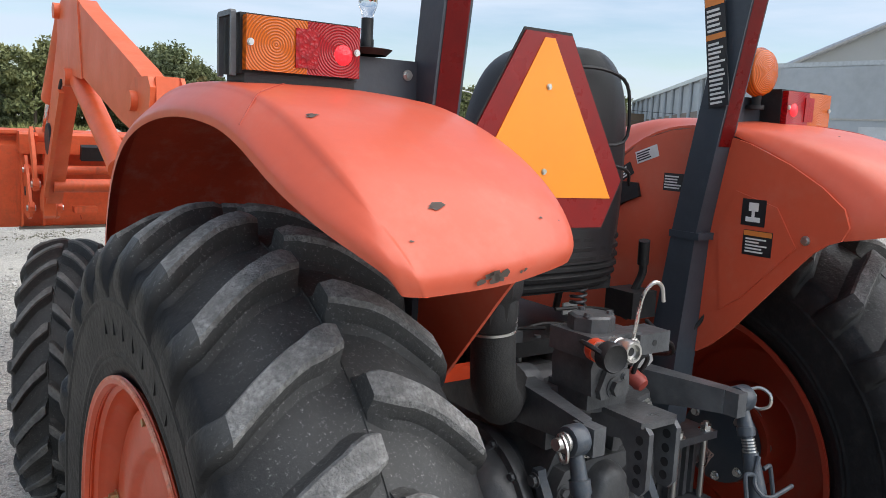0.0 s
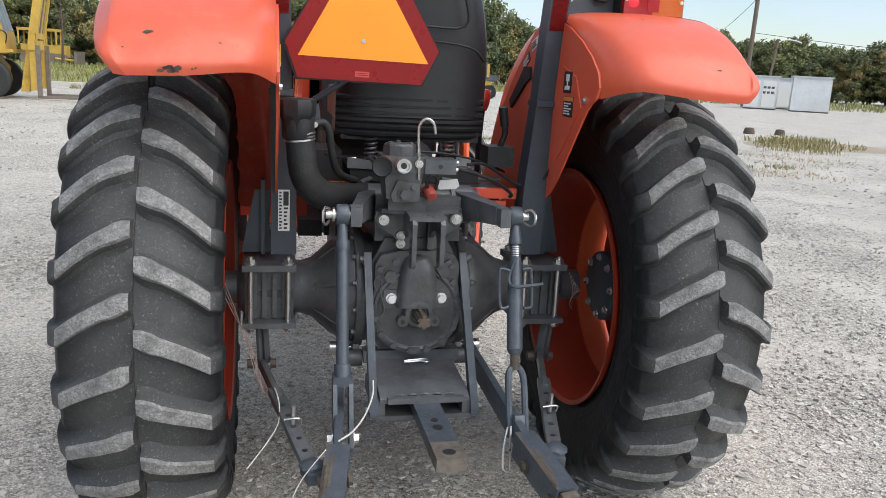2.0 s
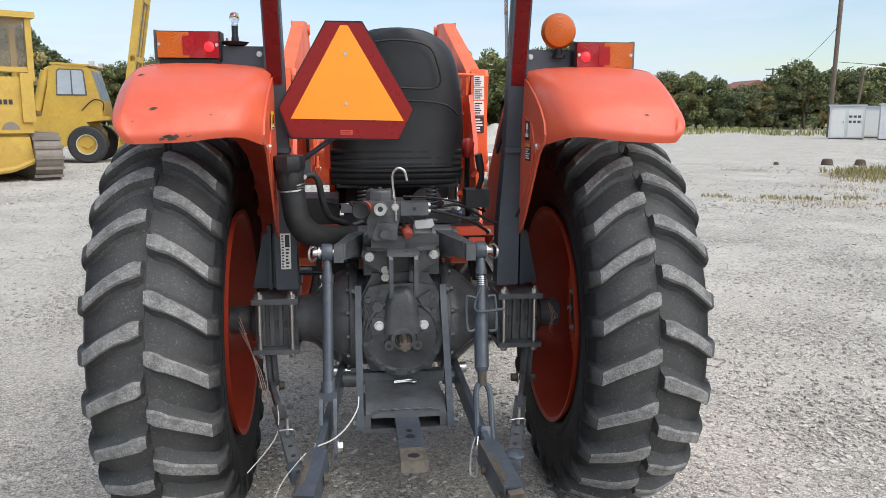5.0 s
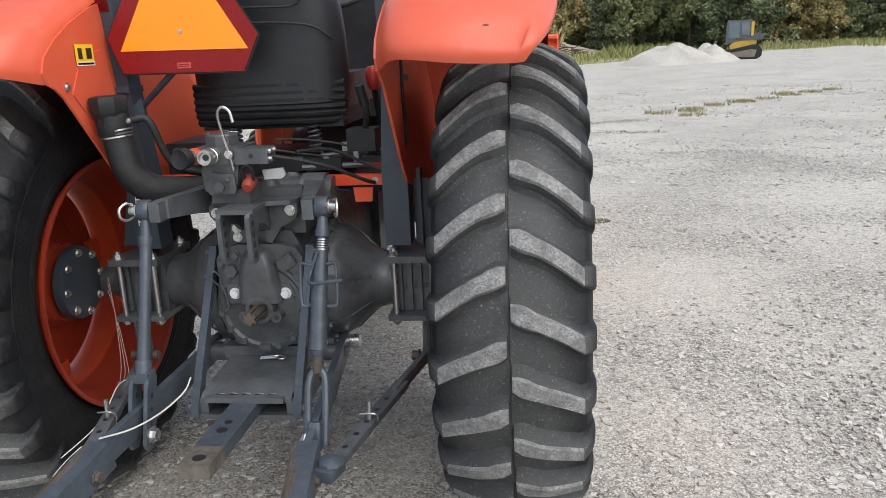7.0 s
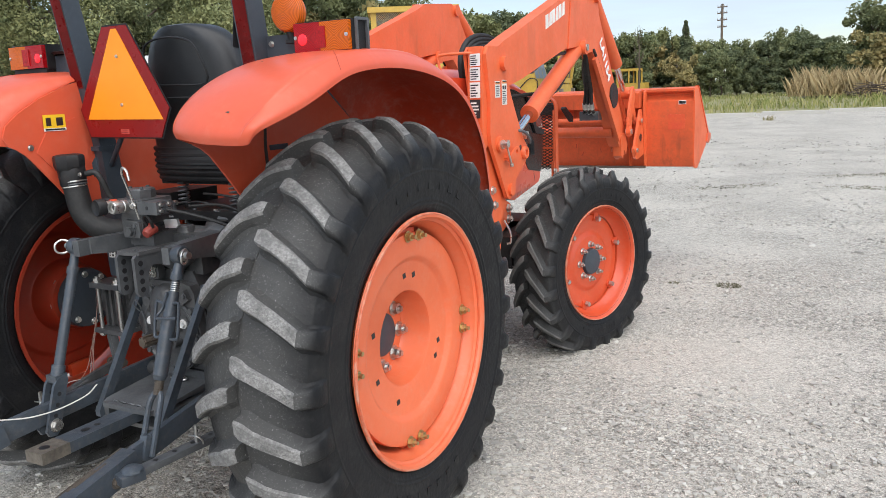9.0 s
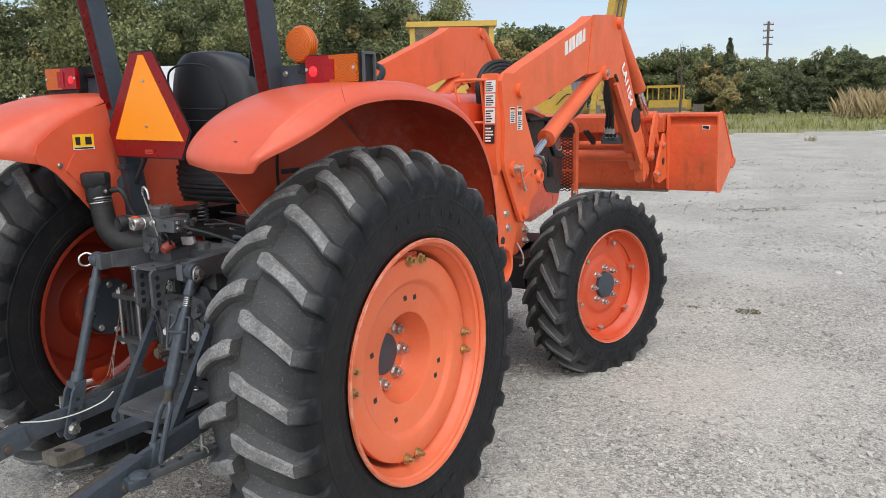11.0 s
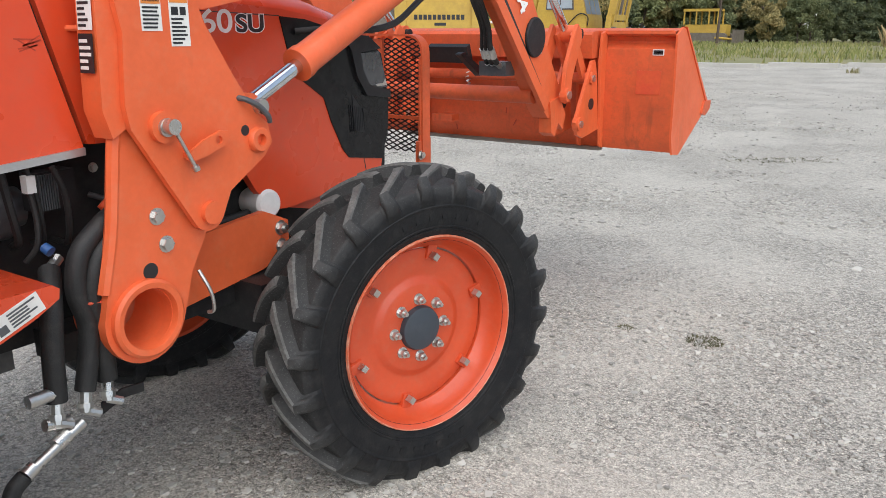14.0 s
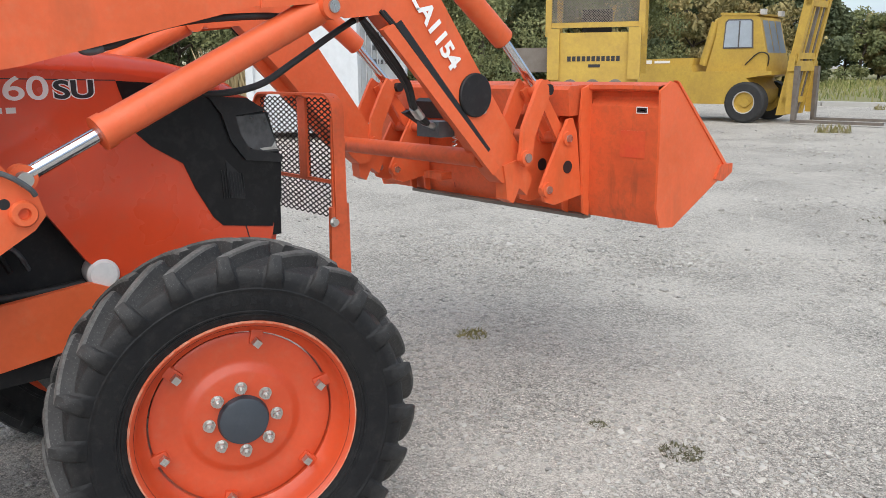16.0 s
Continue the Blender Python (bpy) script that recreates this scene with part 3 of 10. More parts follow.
def tyre(hub, hw, rc, re, rs, rb, lugs, lug_h, lug_w, rise, materials, label, flip=1, phase=0.0, foot=0.55, seg=96):
    """A ribbed farm tyre about the hub's x axis: the carcass, then each curved chevron lug, staggered side to side."""
    half = carcass(hw, rc, re, rs, rb)
    fine = smooth_path([(x, r, 0) for x, r in half], 4)
    wall = [p for p in fine if p.y < rs + 0.001 and p.y > rb]
    def wall_x(r):
        return float(np.interp(r, [p.y for p in wall[::-1]], [p.x for p in wall[::-1]]))
    # raised rings are part of the sidewall's profile
    side = [(p.y, p.x) for p in fine]
    for k in (0.22, 0.30, 0.86):
        r = rb + (rs - rb) * k
        side += [(r + dr, wall_x(r + dr) + dx) for dr, dx in ((-0.006, 0.0), (-0.002, 0.0026), (0.002, 0.0026), (0.006, 0.0))]
    crown = [q for q in side if q[0] > rs]
    flank = sorted([q for q in side if rb + 0.004 < q[0] <= rs], reverse=True)
    bead = [q for q in side if q[0] <= rb + 0.004]
    side = crown + flank + bead
    bm = bmesh.new()
    lathe(bm, [(r, -x) for r, x in side[::-1]] + side[1:], (0, 0, 0), (1, 0, 0), seg)
    part("tyre", bm, materials[0], hub, label)
    bm = bmesh.new()
    lathe(bm, [(rc - 0.003, -0.0022), (rc + 0.0022, 0.0), (rc - 0.003, 0.0022)], (0, 0, 0), (1, 0, 0), seg)
    part("mould_seam", bm, materials[0], hub)
    dist = [0.0]
    for p, q in zip(fine, fine[1:]):
        dist.append(dist[-1] + (q - p).length)
    def at(s):
        for i in range(1, len(fine)):
            if s <= dist[i]:
                k = (s - dist[i - 1]) / (dist[i] - dist[i - 1])
                p = fine[i - 1].lerp(fine[i], k)
                t = (fine[min(i + 1, len(fine) - 1)] - fine[max(i - 2, 0)]).normalized()
                return p.x, p.y, -t.y, t.x
        return fine[-1].x, fine[-1].y, 1, 0
    s_edge = dist[min(range(len(fine)), key=lambda i: abs(fine[i].x - hw * 0.89) + (0 if fine[i].y > re - 0.02 else 9))]
    s_end = s_edge + (re - rs) * (1.0 + foot)
    K = 14
    top_rows = max(1, round(K * (s_edge / s_end)))
    for sd in (-1, 1):
        bm = bmesh.new()
        rows = []
        for i in range(K + 1):
            u = i / K
            # even steps up to the shoulder, then down the wall
            s = 0.004 + (s_edge - 0.004) * (i / top_rows) if i <= top_rows else s_edge + (s_end - s_edge) * ((i - top_rows) / (K - top_rows))
            x, r, nx, nr = at(max(s, 0.0))
            k = min(1.0, s / s_edge)
            ang = -flip * rise * (0.35 * k + 0.65 * k ** 1.6)
            over = max(0.0, (s - s_edge) / (s_end - s_edge))
            h = lug_h * (1.0 if over == 0 else 0.62 * (1.0 - over) ** 1.3 + 0.10 * (1.0 - over ** 4))
            wt = lug_w * (1.0 + 0.45 * over) * (1.16 if i in (1, 2) else 1.0)
            if i == 0:
                h, wt = h * 0.84, wt * 0.90
            wb = wt * 1.45 + 0.014
            ring = []
            for off, hh in ((-wb, -0.006), (-wt * 1.26, h * 0.22), (-wt * 1.10, h * 0.82), (-wt * 0.86, h), (wt * 0.86, h), (wt * 1.10, h * 0.82), (wt * 1.26, h * 0.22), (wb, -0.006)):
                xx, rr_ = x + nx * hh * (0.35 if over == 0 else 0.8), r + nr * hh
                aa = ang + off / rr_
                ring.append(bm.verts.new((sd * xx, rr_ * math.sin(aa), rr_ * math.cos(aa))))
            rows.append(ring)
        for m_, (a, b) in enumerate(zip(rows, rows[1:])):
            for j in range(7):
                f = bm.faces.new((a[j], a[j + 1], b[j + 1], b[j]))
                if j in (2, 3, 4) and m_ < top_rows:
                    f.material_index = 1
        bm.faces.new(rows[0])
        bm.faces.new(rows[-1])
        first_lug = part("lug", bm, materials, hub)
        for n in range(lugs):
            ob = first_lug if n == 0 else new("lug", first_lug.data)
            ob.parent = hub
            ob.matrix_local = Matrix.Rotation(-radians(phase) - 2 * math.pi * (n + (0.5 if sd > 0 else 0.0)) / lugs, 4, "X")
    # moulded lettering on the outer wall, as plain bars
    size = (rs - rb) * 0.10
    for start in (-28, 152):
        for k, wide in enumerate((0.8, 0.8, 0.45, 0.8, 0.8, 0.8, 0.8)):
            r = rb + (rs - rb) * 0.60
            x = wall_x(r)
            bm = bmesh.new()
            box(bm, (x - 0.006, -size * wide, -size), (x + 0.0012, size * wide, size), m=Matrix.Rotation(radians(start + k * 7.5), 4, "X") @ Matrix.Translation((0, 0, r)))
            part("moulded_mark", bm, materials[0], hub)


AXZ = 0.672
RUBBER_REAR = rubber("rear_tyre_rubber", 0.655)
RUBBER_FRONT = rubber("front_tyre_rubber", 0.50, 0.40)


def sheet_lathe(bm, prof, t, n=64):
    """A turned sheet of thickness t about local x."""
    back = [(r, h - t) for r, h in prof[::-1]]
    lathe(bm, prof + back, (0, 0, 0), (1, 0, 0), n, closed=True)


def rear_wheel(x, side):
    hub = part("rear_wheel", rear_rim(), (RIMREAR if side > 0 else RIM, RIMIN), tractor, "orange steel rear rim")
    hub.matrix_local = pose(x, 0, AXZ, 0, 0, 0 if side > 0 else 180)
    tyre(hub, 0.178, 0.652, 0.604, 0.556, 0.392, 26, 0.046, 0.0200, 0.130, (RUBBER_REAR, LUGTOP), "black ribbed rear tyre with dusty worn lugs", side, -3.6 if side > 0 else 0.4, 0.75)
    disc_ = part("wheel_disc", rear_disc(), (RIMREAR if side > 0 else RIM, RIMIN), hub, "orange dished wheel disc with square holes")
    bm = bmesh.new()
    lathe(bm, [(0.0, 0.028), (0.062, 0.030), (0.070, 0.026), (0.074, 0.0), (0.074, -0.03)], (-0.012, 0, 0), (1, 0, 0), 32)
    part("hub_cap", bm, ROPS, hub, "dark slate hub centre")
    bm = bmesh.new()
    lathe(bm, [(0.0, -0.03), (0.095, -0.03), (0.118, -0.025), (0.122, 0.0), (0.0, 0.0)], (-0.03, 0, 0), (1, 0, 0), 36)
    part("hub_flange", bm, ROPS, hub, "dark cast axle flange")
    for i in range(8):
        a = radians(45 * i - 5)
        bolt(hub, (0.004, 0.106 * math.cos(a), 0.106 * math.sin(a)), (1, 0, 0), 0.0185, 0.019, 0.014, ZINC, "wheel_nut")
        bolt(hub, (-0.06, 0.100 * math.cos(a), 0.100 * math.sin(a)), (-1, 0, 0), 0.010, 0.009, 0.0, ZINC)
    bm = bmesh.new()
    lathe(bm, [(0.4025, 0.1780), (0.4018, 0.1812), (0.3985, 0.1838), (0.3955, 0.1830)], (0, 0, 0), (1, 0, 0), 72)
    part("worn_edge", bm, CHIPPED, hub, "rim edge worn pale")
    for i in range(4):
        bm = bmesh.new()
        box(bm, (0.085, -0.045, 0.30), (0.108, 0.045, 0.352), m=Matrix.Rotation(radians(90 * i - 94), 4, "X"))
        bevel(bm, 0.004)
        part("rim_lug", bm, RIM, hub)
    for i in range(4):
        for da in (-5.6, 5.6):
            a = radians(90 * i + da - 4)
            bolt(hub, (0.128, 0.330 * math.cos(a), 0.330 * math.sin(a)), (1, 0, 0), 0.014, 0.013, 0.016, BRASS, "rim_bolt")
    return hub


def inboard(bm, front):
    """Marks the faces on the axle's side of a rim or disc for the second, shade-darkened material."""
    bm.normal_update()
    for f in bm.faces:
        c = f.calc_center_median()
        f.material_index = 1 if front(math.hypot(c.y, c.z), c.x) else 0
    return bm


def rear_rim():
    bm = bmesh.new()
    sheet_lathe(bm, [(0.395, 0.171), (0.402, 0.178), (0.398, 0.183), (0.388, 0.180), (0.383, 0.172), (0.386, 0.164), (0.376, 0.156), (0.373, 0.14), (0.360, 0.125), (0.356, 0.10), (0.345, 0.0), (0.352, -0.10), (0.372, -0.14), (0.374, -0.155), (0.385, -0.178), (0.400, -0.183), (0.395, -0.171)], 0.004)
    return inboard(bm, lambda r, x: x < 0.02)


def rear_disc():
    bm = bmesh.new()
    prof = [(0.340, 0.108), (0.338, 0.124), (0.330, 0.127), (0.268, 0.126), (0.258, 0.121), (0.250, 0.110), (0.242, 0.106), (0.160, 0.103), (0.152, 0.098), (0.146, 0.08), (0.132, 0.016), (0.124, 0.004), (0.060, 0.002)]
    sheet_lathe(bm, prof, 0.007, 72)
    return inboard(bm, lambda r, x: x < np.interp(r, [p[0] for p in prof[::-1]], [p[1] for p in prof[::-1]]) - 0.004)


for _x, _side in ((0.738, 1), (-0.735, -1)):
    rear_wheel(_x, _side)
for w in [o for o in tractor.children if o.name.startswith("rear_wheel")]:
    for a in (91, 75, 162, 205, 248, -18, -33):
        t = radians(a)
        bm = bmesh.new()
        box(bm, (0.1035, -0.008, -0.008), (0.1062, 0.008, 0.008), m=pose(0, 0.203 * math.cos(t), 0.203 * math.sin(t)) @ Matrix.Rotation(0.2, 4, "X"))
        part("square_hole", bm, BLACKINK, w)


def front_wheel(c, turn, side):
    bm = bmesh.new()
    sheet_lathe(bm, [(0.312, 0.105), (0.322, 0.112), (0.319, 0.120), (0.308, 0.112), (0.299, 0.09), (0.294, 0.06), (0.268, 0.035), (0.262, -0.02), (0.29, -0.07), (0.308, -0.112), (0.319, -0.118), (0.312, -0.105)], 0.004)
    hub = part("front_wheel", bm, RIM, tractor, "orange steel front rim")
    hub.matrix_local = pose(*c, 0, 0, turn + (0 if side > 0 else 180))
    tyre(hub, 0.122, 0.492, 0.474, 0.432, 0.316, 22, 0.040, 0.0165, 0.27, (RUBBER_FRONT, MUDLUG), "black ribbed front tyre with mud between lugs", side, 3.1 if side > 0 else 0.0, 0.5)
    bm = bmesh.new()
    sheet_lathe(bm, [(0.262, 0.028), (0.250, 0.032), (0.205, 0.030), (0.178, 0.020), (0.165, 0.024), (0.152, 0.034), (0.140, 0.038), (0.06, 0.038)], 0.007, 64)
    part("wheel_disc", bm, RIM, hub, "orange wheel disc")
    for i in range(6):
        a = radians(60 * i + 48)
        q = Matrix.Rotation(a, 4, "X")
        bm = bmesh.new()
        box(bm, (0.012, -0.018, -0.016), (0.042, 0.018, 0.032), m=q @ Matrix.Translation((0, 0, 0.243)))
        bevel(bm, 0.004)
        lug = part("rim_lug", bm, RIM, hub)
        bm = bmesh.new()
        v0 = q @ Vector((0.046, 0, 0.240))
        rod(bm, v0, v0 + Vector((0.024, 0, 0)), 0.0145, 4)
        part("square_nut", bm, ZINC, lug, "square zinc clamp nut")
    for i in range(8):
        a = radians(45 * i + 1)
        bolt(hub, (0.038, 0.098 * math.cos(a), 0.098 * math.sin(a)), (1, 0, 0), 0.0138, 0.019, 0.016, ZINC, "wheel_nut")
    bm = bmesh.new()
    lathe(bm, [(0, 0.058), (0.060, 0.060), (0.070, 0.056), (0.075, 0.042), (0.075, 0.0)], (0, 0, 0), (1, 0, 0), 36)
    part("hub_cap", bm, ROPS, hub, "dark slate flat hub cap")
    bm = bmesh.new()
    lathe(bm, [(0.3225, 0.1125), (0.3222, 0.1165), (0.3195, 0.1208), (0.3165, 0.1195)], (0, 0, 0), (1, 0, 0), 64)
    part("worn_edge", bm, CHIPPED, hub, "rim edge worn pale")
    return hub


front_wheel((0.700, 2.165, 0.474), -18, 1)
front_wheel((-0.640, 2.165, 0.474), -18, -1)


# rear fenders
def fender(mirror):
    """Pressed fender skin: five lengthwise curves from the tail edge over the crown to the front, joined crosswise."""
    sx = -1 if mirror else 1
    inner = [(0.428, -0.425, 1.314), (0.425, -0.440, 1.345), (0.425, -0.425, 1.385), (0.425, -0.370, 1.428), (0.425, -0.290, 1.472), (0.425, -0.185, 1.516), (0.425, -0.050, 1.552), (0.425, 0.140, 1.520), (0.425, 0.360, 1.350), (0.425, 0.530, 1.190), (0.425, 0.630, 1.050), (0.425, 0.700, 0.920), (0.425, 0.740, 0.800)]
    shoulder = [(0.490, -0.545, 1.340), (0.488, -0.553, 1.362), (0.483, -0.535, 1.392), (0.478, -0.490, 1.432), (0.475, -0.410, 1.478), (0.475, -0.300, 1.520), (0.475, -0.160, 1.553), (0.475, 0.050, 1.565), (0.475, 0.220, 1.545), (0.475, 0.430, 1.470), (0.475, 0.585, 1.345), (0.475, 0.690, 1.150), (0.475, 0.755, 0.800)]
    middle = [(0.62, -0.586, 1.328), (0.62, -0.594, 1.352), (0.62, -0.578, 1.385), (0.62, -0.535, 1.430), (0.62, -0.450, 1.483), (0.62, -0.330, 1.529), (0.62, -0.170, 1.563), (0.62, 0.050, 1.574), (0.62, 0.220, 1.558), (0.62, 0.440, 1.485), (0.62, 0.600, 1.360), (0.62, 0.700, 1.160), (0.62, 0.765, 0.800)]
    brow = [(0.735, -0.594, 1.323), (0.748, -0.600, 1.348), (0.758, -0.576, 1.378), (0.772, -0.530, 1.424), (0.780, -0.445, 1.479), (0.785, -0.330, 1.527), (0.790, -0.170, 1.560), (0.790, 0.050, 1.568), (0.788, 0.220, 1.547), (0.785, 0.430, 1.475), (0.780, 0.590, 1.352), (0.775, 0.695, 1.155), (0.760, 0.760, 0.800)]
    lip = [(0.775, -0.586, 1.326), (0.794, -0.584, 1.350), (0.808, -0.566, 1.366), (0.828, -0.500, 1.392), (0.844, -0.400, 1.432), (0.852, -0.290, 1.482), (0.853, -0.180, 1.506), (0.853, 0.000, 1.515), (0.846, 0.220, 1.494), (0.838, 0.410, 1.440), (0.830, 0.555, 1.330), (0.818, 0.665, 1.150), (0.800, 0.745, 0.800)]
    K = 5
    I, S, M, B, L = (smooth_path(c, K) for c in (inner, shoulder, middle, brow, lip))
    n = len(M)
    bm = bmesh.new()
    def surf(off):
        rows = []
        for i in range(n):
            t = (M[min(i + 1, n - 1)] - M[max(i - 1, 0)]).normalized()
            nor = Vector((0, -t.z, t.y))
            turn = min(1.0, 0.25 + i / 16.0)
            edge = L[i] + nor * 0.020 * turn + Vector((-0.008, 0, 0))
            mid = B[i].lerp(edge, 0.55) + nor * 0.006 * turn
            cross = smooth_path([I[i], S[i], M[i], B[i], mid, edge], 4)[:-1] + smooth_path([edge, edge.lerp(L[i], 0.5) + Vector((0.003, 0, 0)), L[i]], 2)
            rows.append([Vector((sx * p.x + 0.008, p.y + nor.y * off, p.z + nor.z * off)) for p in cross])
        for _ in range(3):
            rows = [rows[0]] + [[b_ * 0.5 + (a_ + c_) * 0.25 for a_, b_, c_ in zip(rows[i - 1], rows[i], rows[i + 1])] for i in range(1, n - 1)] + [rows[-1]]
        return [[bm.verts.new(v) for v in r] for r in rows]
    top, low = surf(0.0), surf(-0.006)
    w = len(top[0]) - 1
    for a, b in zip(top, top[1:]):
        for j in range(w):
            bm.faces.new((a[j], a[j + 1], b[j + 1], b[j]))
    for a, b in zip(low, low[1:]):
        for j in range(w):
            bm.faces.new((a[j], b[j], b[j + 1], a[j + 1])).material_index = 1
    for k in (0, -1):
        for j in range(w):
            bm.faces.new((top[k][j], low[k][j], low[k][j + 1], top[k][j + 1]))
        for i in range(n - 1):
            bm.faces.new((top[i][k], top[i + 1][k], low[i + 1][k], low[i][k]))
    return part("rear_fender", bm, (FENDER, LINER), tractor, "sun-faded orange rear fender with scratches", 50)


fender_r, fender_l = fender(False), fender(True)
# the upright inner fender panels beside the seat
side_panel = [(-0.423, 1.314), (-0.437, 1.344), (-0.422, 1.382), (-0.368, 1.424), (-0.288, 1.468), (-0.184, 1.510), (-0.05, 1.546), (0.05, 1.535), (0.14, 1.508), (0.36, 1.342), (0.53, 1.18), (0.63, 1.04), (0.70, 0.91), (0.735, 0.80), (0.68, 0.78), (0.35, 0.93), (0.05, 0.95), (-0.09, 0.99), (-0.127, 1.014), (-0.181, 1.066), (-0.238, 1.133), (-0.320, 1.230), (-0.362, 1.278), (-0.395, 1.302)]
for sx, fd in ((1, fender_r), (-1, fender_l)):
    part("inner_panel", plate(side_panel, sx * 0.4185 + 0.008, sx * 0.4255 + 0.008, "x", 0.001), FENDER, fd, "orange inner fender panel")
    # raised pressing behind the post
    part("pressing", plate([(-0.325, 1.285), (-0.27, 1.37), (-0.16, 1.40), (-0.12, 1.30), (-0.145, 1.11), (-0.20, 1.15)], sx * 0.4150 + 0.008, sx * 0.4185 + 0.008, "x", 0.001), FENDER, fd)
    bolt(fd, (sx * 0.418 + 0.008, -0.345, 1.305), (-sx, 0, 0), 0.008, 0.006)

# roll-over posts
for sx in (1, -1):
    xc = 0.402 * sx
    bm = bmesh.new()
    w = 0.030
    sec = [(-w, -0.036), (w, -0.036), (w, 0.036), (-w, 0.036)]
    path = [(xc - sx * 0.012, -0.035, 0.80), (xc - sx * 0.010, -0.045, 1.02), (xc, -0.060, 1.285), (xc, -0.068, 1.34), (xc + sx * 0.012, -0.165, 1.95)]
    rings = [[bm.verts.new((x + a * (1.25 if k < 2 else 1.0), y + b * (1.15 if k < 2 else 1.0), z)) for a, b in sec] for k, (x, y, z) in enumerate(path)]
    for a, b in zip(rings, rings[1:]):
        for i in range(4):
            bm.faces.new((a[i], a[(i + 1) % 4], b[(i + 1) % 4], b[i]))
    bm.faces.new(rings[0][::-1])
    bm.faces.new(rings[-1])
    bevel(bm, 0.008, 3)
    post = part("roll_bar_post", bm, ROPS, tractor, "slate grey steel roll bar post")
    bm = bbox((xc - 0.034, -0.108, 1.275), (xc + 0.034, -0.020, 1.292), 0.004)
    part("weld_collar", bm, ROPS, post)
    # red reflective strip on the rear face
    bm = bmesh.new()
    z0, z1 = 1.50, 1.93
    def back(z):
        k = (z - 1.34) / 0.61
        return xc + sx * 0.012 * k, -0.068 - 0.097 * k - 0.0375
    (xa, ya), (xb, yb) = back(z0), back(z1)
    vs = [bm.verts.new(p) for p in ((xa - 0.024, ya, z0), (xa + 0.024, ya, z0), (xb + 0.024, yb, z1), (xb - 0.024, yb, z1))]
    f = bm.faces.new(vs)
    bmesh.ops.solidify(bm, geom=[f], thickness=0.002)
    part("reflective_strip", bm, RED_REFLECT, post, "dark red reflective tape")
    # hinge bracket on top of the lower post
    bm = bbox((xc - 0.042, -0.215, 1.93), (xc + 0.042, -0.115, 2.02), 0.006)
    hb = part("hinge_bracket", bm, ROPS, post)
    bolt(hb, (xc + 0.042, -0.165, 1.975), (1, 0, 0), 0.014, 0.012, 0.01)
    bolt(hb, (xc - 0.042, -0.165, 1.975), (-1, 0, 0), 0.014, 0.012)
    # lower gusset and foot on the axle
    part("post_gusset", plate([(-0.03, 0.79), (0.10, 0.79), (0.02, 1.02), (-0.03, 1.02)], xc + sx * 0.044, xc + sx * 0.056, "x"), ROPS, post)
    part("post_gusset", plate([(xc + 0.030 * sx, 0.79), (xc + 0.115 * sx, 0.79), (xc + 0.075 * sx, 0.985), (xc + 0.030 * sx, 0.985)], 0.0, 0.01, "y"), ROPS, post)
    part("lamp_arm", plate([(xc + sx * 0.032, 1.505), (xc + sx * 0.032, 1.625), (xc + sx * 0.24, 1.625), (xc + sx * 0.24, 1.585), (xc + sx * 0.17, 1.555), (xc + sx * 0.10, 1.505)], -0.085, -0.045, "y", 0.005), ROPS, post, "slate grey lamp bracket")
    bolt(post, (xc + sx * 0.055, -0.085, 1.60), (0, -1, 0), 0.007, 0.006)


